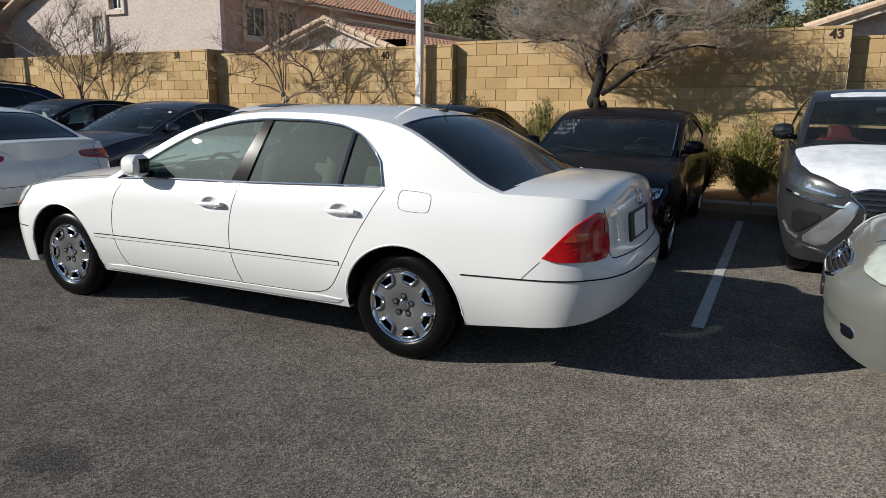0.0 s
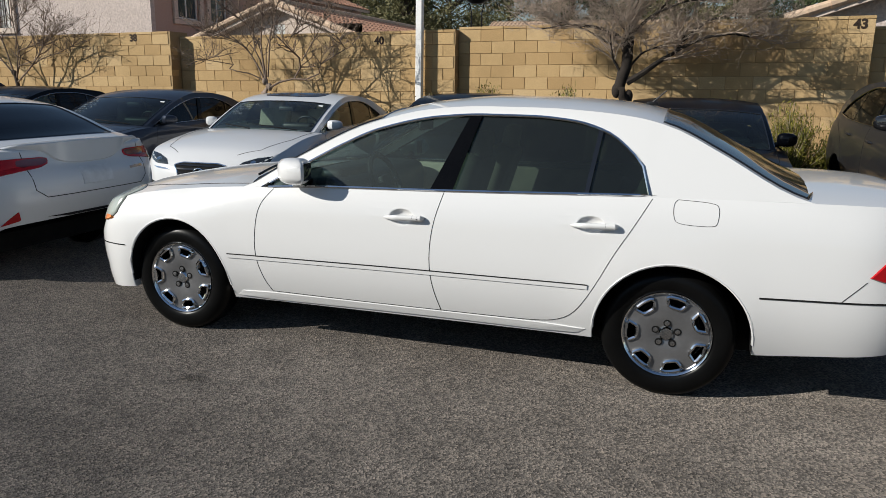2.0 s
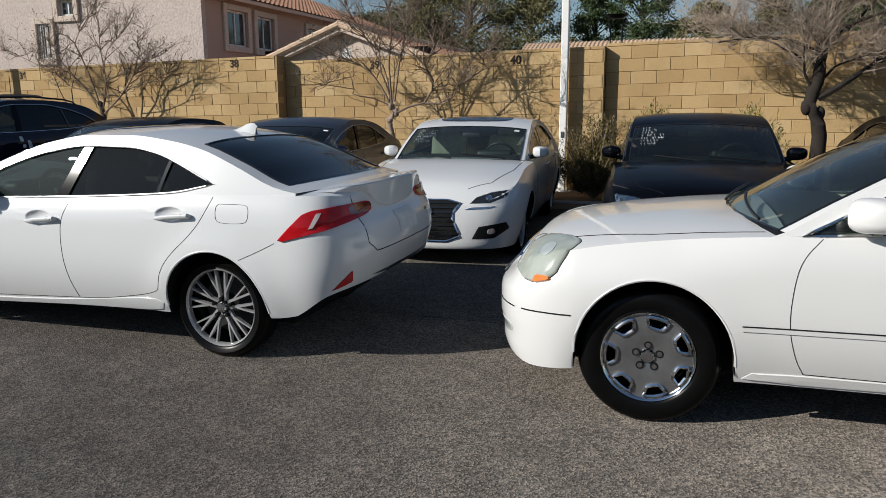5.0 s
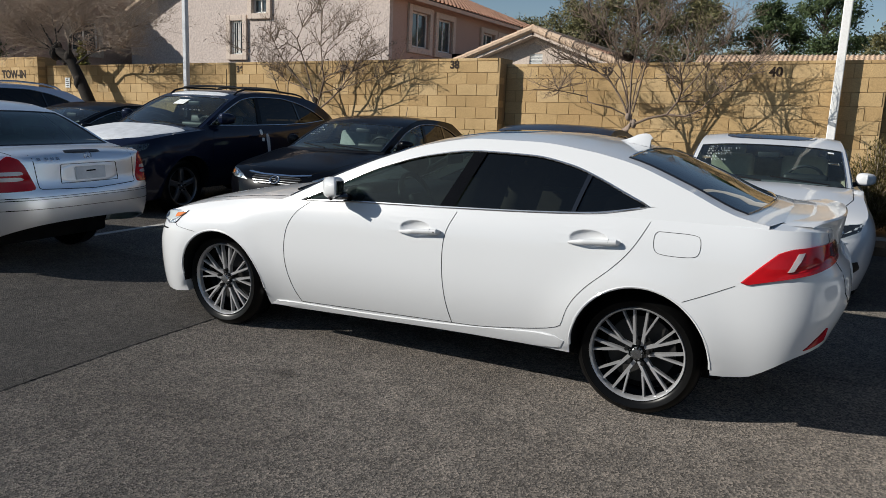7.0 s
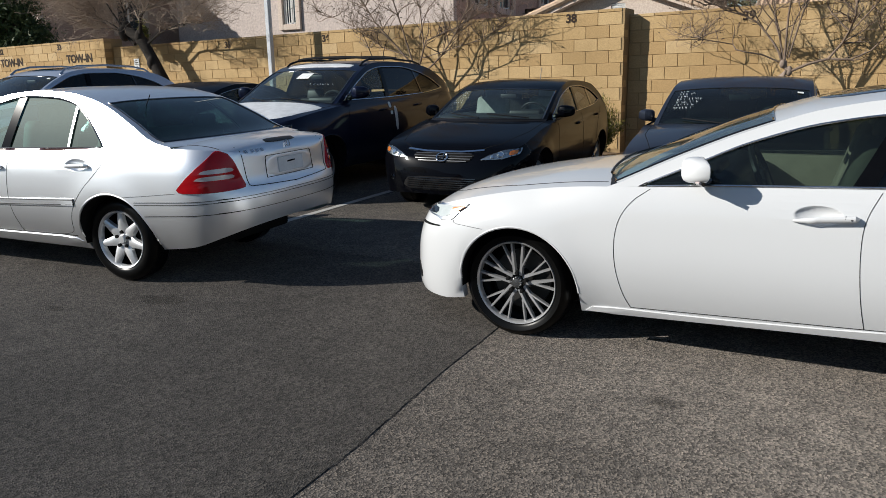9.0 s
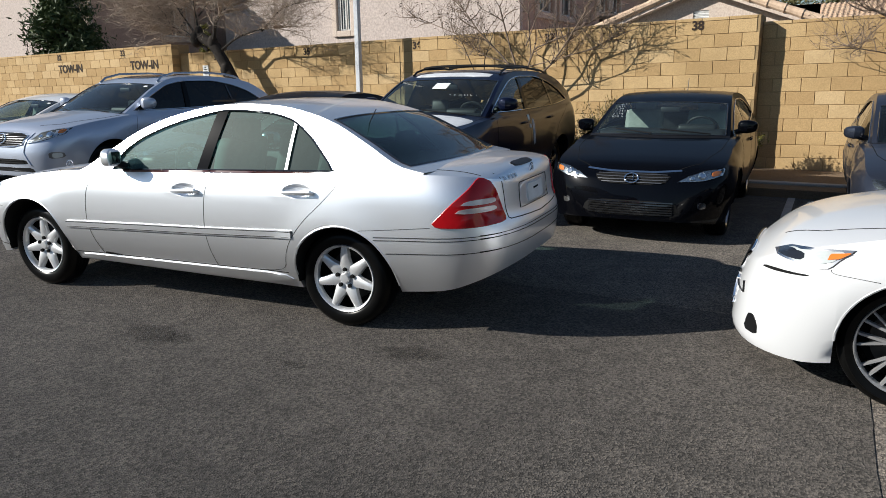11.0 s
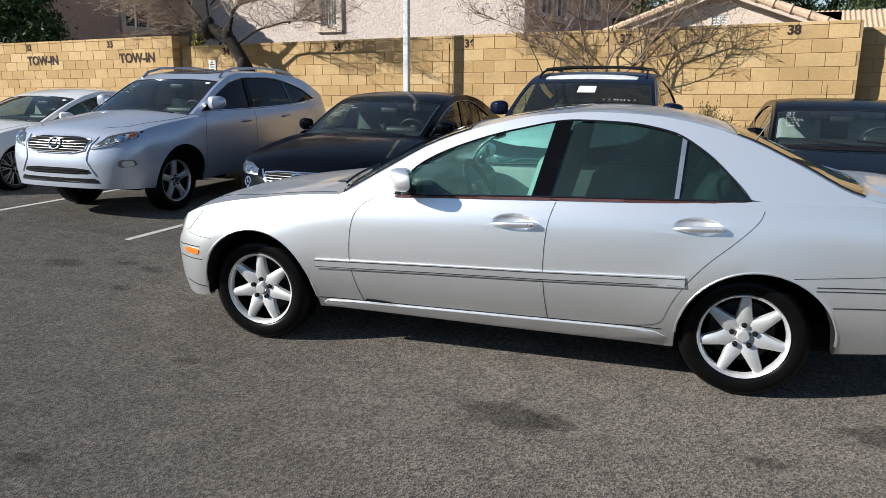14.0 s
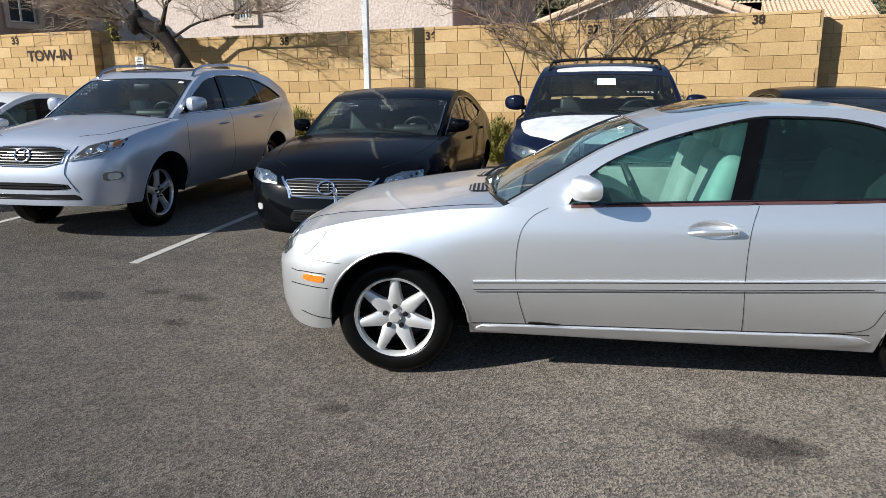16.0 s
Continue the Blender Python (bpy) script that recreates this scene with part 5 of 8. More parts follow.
def swept_lamp(car):
    """Large hazed lamp that sweeps from the nose onto the fender."""
    for sg in (-1, 1):
        way = (-0.62, 0.55 * sg, 0.45)
        line = [(-0.705, 0.60 * sg, 0.700), (-0.63, 0.46 * sg, 0.775), (-0.505, 0.44 * sg, 0.818), (-0.40, 0.55 * sg, 0.846), (-0.315, 0.70 * sg, 0.850), (-0.35, 0.79 * sg, 0.805), (-0.445, 0.86 * sg, 0.69), (-0.573, 0.80 * sg, 0.645)]
        rim = car.slant("headlamp", way, [tuple(Vector(p) + (Vector(p) - Vector((-0.50, 0.64 * sg, 0.76))) * 0.015) for p in line], "gap", 0.003, 1, 60, rings=(1.0, 0.97, 0.8, 0.6, 0.4, 0.2), sink=0.03)
        car.slant("reflector", way, line, "lens_hazy", 0.012, 1, 60, rim, rings=(1.0, 0.97, 0.8, 0.6, 0.4, 0.2), sink=0.02)
        car.slant("bulb", way, [(-0.50, 0.68 * sg, 0.765), (-0.46, 0.60 * sg, 0.80), (-0.41, 0.66 * sg, 0.81), (-0.42, 0.76 * sg, 0.77), (-0.46, 0.76 * sg, 0.75)], "clear_glass_lamp", 0.015, 2, 24, rim)
        car.slant("side_marker", way, [(-0.56, 0.825 * sg, 0.655), (-0.535, 0.81 * sg, 0.69), (-0.47, 0.86 * sg, 0.70), (-0.47, 0.868 * sg, 0.685)], "amber_lens", 0.016, 1, 24, rim)


# ---- white full-size sedan ----
car = Car("sedan", at(-5.118, 4.278, 2.12), "white full-size sedan with chrome slotted wheels parked along the aisle", LS, "white_paint", ("glass_mid", "glass_smoke", "glass_clear"), group="cars along the aisle")
door_f = [(0.70, 0.94), (0.628, 0.86), (0.598, 0.76), (0.586, 0.56), (0.628, 0.40), (0.67, 0.325)]
door_m = [(1.73, 0.98), (1.682, 0.80), (1.668, 0.642), (1.682, 0.49), (1.728, 0.325)]
door_r = [(2.80, 1.015), (2.72, 0.87), (2.638, 0.735), (2.556, 0.565), (2.47, 0.422), (2.40, 0.365), (2.30, 0.338), (2.1, 0.332), (1.2, 0.325), (0.67, 0.325)]
car.seams([door_f, door_m, door_r])
car.seams([[(2.92, 1.018), (3.09, 1.012), (3.112, 0.99), (3.108, 0.92), (3.09, 0.902), (2.93, 0.905), (2.905, 0.93), (2.90, 0.998), (2.92, 1.018)]], (-1,), 0.005)
for sg in (-1, 1):
    car.ribbon("side_moulding", sg, [(0.40, 0.528), (1.4, 0.545), (2.52, 0.556)], 0.020, "white_paint", 0.006, 40)
    car.ribbon("moulding_strip", sg, [(0.40, 0.541), (1.4, 0.558), (2.52, 0.569)], 0.0035, "gap", 0.0075, 40)
    car.ribbon("bumper_strip", sg, [(3.32, 0.585), (3.7, 0.597), (4.0, 0.607)], 0.007, "gap", 0.004, 30)
    car.ribbon("bumper_strip", sg, [(-0.36, 0.525), (-0.50, 0.52), (-0.62, 0.512)], 0.006, "gap", 0.003, 24)
    car.patch("sill_cover", sg, [(0.42, 0.262), (0.42, 0.315), (1.5, 0.322), (2.52, 0.33), (2.52, 0.285), (1.5, 0.285)], "white_paint", 0.006, 1, 60)
    lamp = car.wrap("tail_lamp", "rear", sg, [("s", 3.755, 0.700), ("s", 3.84, 0.80), ("s", 3.91, 0.885), ("s", 3.965, 0.93), ("e", 0.68, 0.958), ("e", 0.605, 0.945), ("e", 0.60, 0.74), ("e", 0.66, 0.705)], "red_lens", 0.010, 1, 44)
    car.wrap("turn_lamp", "rear", sg, [("s", 3.86, 0.805), ("s", 3.92, 0.85), ("e", 0.76, 0.862), ("e", 0.76, 0.815)], "amber_band", 0.0125, 1, 24, lamp)
    car.wrap("reverse_lamp", "rear", sg, [("e", 0.655, 0.83), ("e", 0.65, 0.92), ("e", 0.615, 0.92), ("e", 0.61, 0.83)], "dark_red_lens", 0.0125, 1, 20, lamp)
    for s, z in ((1.522, 0.836), (2.535, 0.868)):
        car.handle(sg, s, z, 0.235, None, (s - 0.018, z + 0.004, 0.068, 0.042), 0.008, 0.06, s < 2 and sg < 0)
    car.mirror(sg, 0.885, 1.035, (0.23, 0.19, 0.15), None, 0.0)
    car.seams([[(3.67, 0.60), (3.765, 0.70)]], (sg,))
car.ribbon("bumper_strip", "rear", [(-0.80, 0.608), (0, 0.61), (0.80, 0.608)], 0.007, "gap", 0.004, 40)
car.ribbon("panel_gap", "rear", [(-0.62, 0.97), (-0.60, 0.70), (0, 0.685), (0.60, 0.70), (0.62, 0.97)], 0.007, "gap", n=60)
car.ribbon("bumper_strip", "front", [(-0.74, 0.508), (-0.4, 0.50), (0, 0.498), (0.4, 0.50), (0.74, 0.508)], 0.006, "gap", 0.003, 50)
car.patch("plate_holder", "rear", [(-0.26, 0.73), (-0.26, 0.90), (0.26, 0.90), (0.26, 0.73)], "black_trim", 0.010, 0, 36)
car.patch("plate", "rear", [(-0.15, 0.745), (-0.15, 0.885), (0.15, 0.885), (0.15, 0.745)], "plate", 0.014, 0, 36)
car.badge("rear", 0.0, 0.965, 0.045)
car.ribbon("badge_letters", "rear", [(-0.58, 0.93), (-0.44, 0.935)], 0.022, "dull_chrome", 0.003, 8)
swept_lamp(car)
car.grille([(-0.30, 0.56), (-0.39, 0.735), (0.39, 0.735), (0.30, 0.56)], 8, "chrome")
for sg in (-1, 1):
    car.patch("fog_lamp", "front", [(0.47 * sg, 0.335), (0.47 * sg, 0.40), (0.70 * sg, 0.41), (0.70 * sg, 0.355)], "clear_glass_lamp", 0.004, 1, 24)
    car.ribbon("panel_gap", "hood", [(-0.62, 0.35 * sg), (-0.45, 0.62 * sg), (0.0, 0.73 * sg), (0.48, 0.77 * sg)], 0.007, "gap", n=40)
car.interior("tan_trim")
car.wipers()
bm = bmesh.new()
p = car.cab_top(2.72, 0.12)
box(bm, (0.07, 0.025, 0.022), p + Vector((0, 0, 0.008)), 0.008)
tube(bm, [p + Vector((0.0, 0, 0.015)), p + Vector((0.075, 0, 0.085))], 0.006, 6, False, 0.004)
part("antenna", bm, M["black_trim"], car.root)

# ---- white sports sedan along the aisle ----
car = Car("sedan", at(-10.39, 4.312, 2.0), "pearl white sports sedan with split-spoke alloy wheels and fin antenna", IS, "pearl_paint", ("glass_deep", "glass_dark", "glass_clear"), group="cars along the aisle")
door_f = [(0.74, 0.905), (0.643, 0.835), (0.579, 0.715), (0.576, 0.529), (0.618, 0.346), (0.658, 0.263)]
door_m = [(1.742, 0.957), (1.678, 0.821), (1.676, 0.656), (1.698, 0.455), (1.728, 0.313)]
door_r = [(2.778, 1.02), (2.77, 0.98), (2.699, 0.846), (2.611, 0.747), (2.5, 0.651), (2.425, 0.559), (2.39, 0.47), (2.374, 0.395), (1.933, 0.322), (1.736, 0.313), (0.658, 0.263)]
car.seams([door_f, door_m, door_r, [(2.967, 0.640), (3.08, 0.69), (3.189, 0.745)]], (-1, 1), 0.006)
car.seams([[(2.82, 0.955), (2.99, 0.957), (3.018, 0.94), (3.02, 0.87), (2.99, 0.848), (2.84, 0.846), (2.805, 0.866), (2.80, 0.94), (2.82, 0.955)]], (-1,), 0.005)
for sg in (-1, 1):
    lamp = car.wrap("tail_lamp", "rear", sg, [("s", 3.19, 0.742), ("s", 3.29, 0.85), ("s", 3.37, 0.93), ("e", 0.70, 0.955), ("e", 0.38, 0.952), ("e", 0.41, 0.885), ("e", 0.70, 0.855), ("s", 3.40, 0.80)], "red_lens", 0.010, 1, 50)
    car.wrap("reverse_lamp", "rear", sg, [("s", 3.395, 0.83), ("s", 3.43, 0.915), ("s", 3.455, 0.92), ("s", 3.42, 0.835)], "clear_lens", 0.0125, 0, 20, lamp)
    car.wrap("lamp_band", "rear", sg, [("e", 0.66, 0.945), ("e", 0.39, 0.942), ("e", 0.42, 0.895), ("e", 0.66, 0.88)], "dark_red_lens", 0.0115, 1, 24, lamp)
    car.wrap("rear_reflector", "rear", sg, [("s", 3.50, 0.468), ("s", 3.55, 0.525), ("e", 0.70, 0.575), ("e", 0.68, 0.505)], "red_lens", 0.006, 0, 24)
    car.patch("sill_cover", sg, [(0.41, 0.20), (0.41, 0.245), (1.07, 0.262), (1.74, 0.30), (2.385, 0.37), (2.40, 0.272), (1.74, 0.262), (1.07, 0.232)], "pearl_paint", 0.008, 1, 60)
    for s, z in ((1.528, 0.815), (2.515, 0.868)):
        car.handle(sg, s, z, 0.265, None, (s - 0.03, z + 0.016, 0.098, 0.043), 0.022, 0.055, s < 2 and sg < 0)
    car.mirror(sg, 0.97, 1.0, (0.14, 0.17, 0.125), None, 0.03, 0.0, "gloss_black", "gloss_black")
    line = [("e", 0.60, 0.685), ("e", 0.68, 0.725), ("s", -0.44, 0.745), ("s", -0.265, 0.757), ("s", -0.33, 0.705), ("s", -0.37, 0.662), ("s", -0.455, 0.652), ("s", -0.49, 0.665)]
    lamp = car.wrap("headlamp", "front", sg, line, "dull_chrome", 0.006, 0, 40)
    car.wrap("reflector", "front", sg, [("e", 0.67, 0.69), ("e", 0.71, 0.72), ("s", -0.43, 0.735), ("s", -0.30, 0.745), ("s", -0.35, 0.697), ("s", -0.44, 0.668)], "clear_glass_lamp", 0.009, 0, 24, lamp)
    car.wrap("side_marker", "front", sg, [("s", -0.385, 0.70), ("s", -0.375, 0.728), ("s", -0.285, 0.742), ("s", -0.335, 0.710)], "amber_lens", 0.012, 0, 20, lamp)
    car.wrap("bulb", "front", sg, [("e", 0.63, 0.690), ("e", 0.69, 0.715), ("s", -0.475, 0.722), ("s", -0.48, 0.675)], "gloss_black", 0.011, 2, 20, lamp)
    car.wrap("running_lamp", "front", sg, [("e", 0.66, 0.600), ("e", 0.76, 0.605), ("s", -0.455, 0.616), ("s", -0.455, 0.623), ("e", 0.76, 0.620), ("e", 0.68, 0.612)], "gap", 0.004, 0, 30)
    car.seams([[(-0.365, 0.662), (-0.362, 0.645), (-0.254, 0.639), (-0.165, 0.632)]], (sg,), 0.005)
    car.patch("fog_recess", "front", [(0.60 * sg, 0.24), (0.64 * sg, 0.335), (0.685 * sg, 0.345), (0.71 * sg, 0.30), (0.70 * sg, 0.235)], "black_trim", 0.003, 1, 30)
    car.ribbon("panel_gap", "hood", [(-0.60, 0.42 * sg), (-0.42, 0.60 * sg), (0.0, 0.72 * sg), (0.50, 0.76 * sg)], 0.006, "gap", n=40)
    car.ribbon("panel_gap", "hood", [(3.22, 0.66 * sg), (3.42, 0.66 * sg)], 0.006, "gap", n=24)
car.grille([(-0.36, 0.62), (-0.24, 0.50), (-0.36, 0.24), (0.36, 0.24), (0.24, 0.50), (0.36, 0.62)], 8, "chrome")
bm = bmesh.new()
rows = []
for y in np.linspace(-0.69, 0.69, 29):
    e = 3.60 - 0.15 * abs(y / 0.69) ** 3
    k = min(1.0, (1 - abs(y) / 0.70) * 9)
    a, _ = car.on("hood", e - 0.17, y)
    b, _ = car.on("hood", e - 0.05, y)
    c, _ = car.on("hood", e - 0.01, y)
    rows.append([a - Vector((0, 0, 0.004)), b + Vector((0, 0, 0.010 * k)), Vector((e + 0.02, y, b.z + 0.022 * k)), Vector((e + 0.028, y, b.z + 0.014 * k)), Vector((e + 0.012, y, c.z - 0.012)), Vector((e - 0.03, y, c.z - 0.04))])
grid_faces(bm, rows)
part("spoiler", bm, M["pearl_paint"], car.root)
car.ribbon("panel_gap", "rear", [(-0.60, 1.0), (-0.58, 0.72), (-0.50, 0.66), (0.50, 0.66), (0.58, 0.72), (0.60, 1.0)], 0.006, "gap", n=70)
car.patch("plate", "rear", [(-0.16, 0.72), (-0.16, 0.85), (0.16, 0.85), (0.16, 0.72)], "plate", 0.008, 0, 36)
car.badge("rear", 0.0, 0.985, 0.034)
car.ribbon("badge_letters", "rear", [(0.38, 0.80), (0.55, 0.805)], 0.024, "dull_chrome", 0.003, 8)
car.patch("rear_valance", "rear", [(-0.56, 0.42), (-0.50, 0.505), (0.50, 0.505), (0.56, 0.42)], "black_trim", 0.004, 0, 36)
car.interior("tan_trim")
car.wipers()
bm = bmesh.new()
rows = []
for u in np.linspace(0, 1, 9):
    p = car.cab_top(2.38 + 0.17 * u, 0.0)
    h, w = 0.068 * math.sin(min(1, u * 1.15) * math.pi / 2) ** 1.3 * (1 if u < 0.93 else 0.75), 0.032 * (1 - u * 0.45)
    rows.append([p + Vector((0.02, -w, -0.004)), p + Vector((0.02, -w * 0.35, h * 0.75)), p + Vector((0.03, 0, h)), p + Vector((0.02, w * 0.35, h * 0.75)), p + Vector((0.02, w, -0.004))])
grid_faces(bm, rows)
part("antenna_fin", bm, M["pearl_paint"], car.root)
car.sunroof(1.42, 1.95, 0.45, "gloss_black")

# ---- silver compact sedan along the aisle ----
car = Car("sedan", pose(-16.213, 3.574, 0.012, 0, 0, 7.44), "silver compact sedan with seven-spoke alloy wheels parked along the aisle", MB, "silver_paint", ("glass_green", "glass_teal", "glass_clear"), group="cars along the aisle")
door_f = [(0.79, 0.925), (0.708, 0.885), (0.65, 0.80), (0.635, 0.604), (0.655, 0.46), (0.692, 0.315)]
door_m = [(1.776, 0.965), (1.735, 0.85), (1.723, 0.70), (1.723, 0.55), (1.747, 0.322)]
door_r = [(2.755, 0.99), (2.749, 0.92), (2.636, 0.804), (2.498, 0.683), (2.398, 0.551), (2.35, 0.45), (2.317, 0.325), (1.749, 0.319), (0.684, 0.314), (0.41, 0.312)]
car.seams([door_f, door_m, door_r, [(2.90, 0.655), (3.1, 0.672), (3.364, 0.70)]], (-1, 1), 0.006)
for sg in (-1, 1):
    car.ribbon("side_moulding", sg, [(0.43, 0.535), (1.1, 0.556), (1.72, 0.572), (2.42, 0.598)], 0.050, "silver_paint", 0.010, 50)
    car.ribbon("moulding_strip", sg, [(0.43, 0.552), (1.1, 0.573), (1.72, 0.589), (2.42, 0.613)], 0.0035, "gap", 0.0115, 50)
    car.ribbon("moulding_strip", sg, [(0.43, 0.518), (1.1, 0.537), (1.72, 0.553), (2.42, 0.580)], 0.0035, "gap", 0.0115, 50)
    for z in (0.0, -0.018, -0.095):
        car.ribbon("bumper_strip", sg, [(3.0 if z > -0.05 else 3.08, 0.622 + z), (3.4, 0.640 + z), (3.72, 0.655 + z)], 0.0035, "gap", 0.003, 34)
    lamp = car.wrap("tail_lamp", "rear", sg, [("s", 3.35, 0.700), ("s", 3.47, 0.83), ("s", 3.58, 0.95), ("e", 0.66, 0.99), ("e", 0.60, 0.95), ("e", 0.53, 0.75), ("e", 0.53, 0.715), ("s", 3.60, 0.702)], "red_lens", 0.009, 1, 44)
    for dz in (0.0, 0.045):
        car.wrap("turn_lamp", "rear", sg, [("s", 3.50 + dz * 0.6, 0.782 + dz), ("s", 3.53 + dz * 0.6, 0.812 + dz), ("e", 0.61, 0.822 + dz), ("e", 0.595, 0.790 + dz)], "clear_lens", 0.0115, 1, 24, lamp)
    for s, z in ((1.567, 0.826), (2.466, 0.858)):
        car.handle(sg, s, z, 0.238, None, (s - 0.004, z + 0.012, 0.108, 0.041), 0.010, 0.045, s < 2 and sg < 0)
    car.ribbon("belt_trim", sg, [(0.90, 0.933), (1.75, 0.960), (2.70, 0.986)], 0.014, "belt_trim", 0.006, 60)
    car.seams([[(0.42, 0.312), (0.684, 0.314), (1.749, 0.319), (2.33, 0.325)]], (sg,), 0.013)
    car.patch("sill_cover", sg, [(0.42, 0.262), (0.42, 0.302), (1.1, 0.305), (1.75, 0.308), (2.34, 0.313), (2.36, 0.235), (1.75, 0.24), (1.1, 0.25)], "silver_paint", 0.009, 1, 60)
    car.seams([[(0.66, 0.505), (1.1, 0.520), (1.72, 0.536), (2.40, 0.562)]], (sg,), 0.003)
    mr = car.mirror(sg, 0.965, 1.015, (0.14, 0.165, 0.125), None, 0.025)
    car.patch("side_marker", sg, [(-0.482, 0.520), (-0.475, 0.555), (-0.345, 0.557), (-0.350, 0.517)], "amber_lens", 0.006, 1, 24)
    car.seams([[(-0.25, 0.628), (-0.379, 0.634), (-0.45, 0.645)]], (sg,), 0.005)
    car.wrap("side_lens", "front", sg, [("e", 0.67, 0.655), ("e", 0.65, 0.73), ("s", -0.41, 0.765), ("s", -0.34, 0.79), ("s", -0.335, 0.77), ("s", -0.39, 0.71), ("s", -0.45, 0.65)], "clear_glass_lamp", 0.004, 1, 30)
    for line in ([(-0.56, 0.562), (-0.52, 0.560), (-0.47, 0.566), (-0.335, 0.568)], [(-0.57, 0.484), (-0.487, 0.489), (-0.33, 0.490)], [(-0.515, 0.331), (-0.43, 0.318), (-0.34, 0.308)]):
        car.ribbon("bumper_strip", sg, line, 0.0035, "gap", 0.003, 24)
    car.headlamp([(0.36, 0.60), (0.34, 0.69), (0.44, 0.735), (0.60, 0.72), (0.66, 0.66), (0.58, 0.60)], "front", "dull_chrome", "lens", (), (sg,))
    car.ribbon("panel_gap", "hood", [(-0.60, 0.34 * sg), (-0.40, 0.52 * sg), (0.0, 0.68 * sg), (0.52, 0.74 * sg)], 0.006, "gap", n=40)
    car.ribbon("panel_gap", "hood", [(3.30, 0.64 * sg), (3.60, 0.64 * sg)], 0.006, "gap", n=24)
    v = car.patch("hood_vent", "hood", [(0.34, 0.14 * sg), (0.36, 0.42 * sg), (0.50, 0.44 * sg), (0.47, 0.14 * sg)], "black_trim", 0.002, 1, 30)
    for k in range(5):
        car.ribbon("vent_slat", "hood", [(0.36 + 0.024 * k, 0.17 * sg), (0.375 + 0.024 * k, 0.41 * sg)], 0.010, "silver_paint", 0.006, 8, parent=v)
for z, w in ((0.655, 0.0035), (0.637, 0.0035), (0.560, 0.003)):
    car.ribbon("bumper_strip", "rear", [(-0.74, z), (-0.4, z + 0.004), (0, z + 0.005), (0.4, z + 0.004), (0.74, z)], w, "gap", 0.003, 40)
car.patch("sill_chip", -1, [(0.70, 0.314), (0.70, 0.331), (0.78, 0.329), (0.88, 0.319), (0.86, 0.312)], "gap", 0.004, 1, 20)
car.grille([(-0.25, 0.58), (-0.29, 0.70), (0.29, 0.70), (0.25, 0.58)], 5, "chrome")
car.ribbon("panel_gap", "rear", [(-0.52, 0.99), (-0.50, 0.72), (0, 0.70), (0.50, 0.72), (0.52, 0.99)], 0.006, "gap", n=60)
car.patch("plate_recess", "rear", [(-0.30, 0.755), (-0.29, 0.91), (0.29, 0.91), (0.30, 0.755)], "silver_paint", 0.003, 1, 36)
car.ribbon("panel_gap", "rear", [(-0.30, 0.755), (-0.29, 0.91), (0.29, 0.91), (0.30, 0.755)], 0.004, "gap", 0.004, 60, True)
pl = car.patch("plate", "rear", [(-0.16, 0.775), (-0.16, 0.885), (0.16, 0.885), (0.16, 0.775)], "plate", 0.012, 0, 36)
car.ribbon("plate_bar", "rear", [(-0.05, 0.845), (0.05, 0.848)], 0.012, "gap", 0.014, 8, parent=pl)
car.patch("trunk_pull", "rear", [(-0.19, 0.995), (-0.19, 1.015), (0.19, 1.015), (0.19, 0.995)], "black_trim", 0.005, 1, 30)
for a in (-0.48, -0.41, -0.36, -0.31):
    car.ribbon("badge_letters", "rear", [(a, 0.955), (a + 0.028, 0.957)], 0.026, "dull_chrome", 0.003, 8)
bm = bmesh.new()
p, nr = car.on("rear", 0.0, 0.965)
ring = [p + Vector((0.008, 0.036 * math.cos(k), 0.036 * math.sin(k))) for k in (2 * math.pi * j / 20 for j in range(20))]
tube(bm, ring, 0.004, 5, True)
for k in (90, 210, 330):
    tube(bm, [p + Vector((0.008, 0, 0)), p + Vector((0.008, 0.034 * math.cos(radians(k)), 0.034 * math.sin(radians(k))))], 0.004, 5, False, 0.002)
part("badge", bm, M["chrome"], car.root)
bm = bmesh.new()
p, nr = car.on("hood", -0.52, 0.0)
c = p + Vector((0, 0, 0.055))
tube(bm, [p, p + Vector((0, 0, 0.02))], 0.012, 8, False, 0.006)
tube(bm, [c + Vector((0, 0.032 * math.cos(k), 0.032 * math.sin(k))) for k in (2 * math.pi * j / 20 for j in range(20))], 0.0035, 5, True)
for k in (90, 210, 330):
    tube(bm, [c, c + Vector((0, 0.031 * math.cos(radians(k)), 0.031 * math.sin(radians(k))))], 0.003, 5, False, 0.0015)
part("hood_ornament", bm, M["chrome"], car.root)
bm = bmesh.new()
p = car.cab_top(2.72, -0.55)
tube(bm, [p, p + Vector((0.05, 0.0, 0.085))], 0.004, 5, False, 0.003)
part("antenna", bm, M["black_trim"], car.root)
car.interior("gray_trim")
car.wipers()
car.sunroof(1.40, 1.85, 0.42, "gloss_black")
car.writing([0.10], 0.55, None, 0.05)
car.card(0.20, 0.38, 0.10, 0.16)

# ---- cars in the stalls, noses to the aisle ----
NOSE = 94.0
SEDAN = stretch(IS, 1.04, 1.03, 0.915, pinch=0.10, wheel="multi", tyre=0.33, hub_z=0.33, rim=0.225)
spindle = [(-0.36, 0.63), (-0.25, 0.50), (-0.37, 0.25), (0.37, 0.25), (0.25, 0.50), (0.36, 0.63)]
GRP = "cars in the stalls"


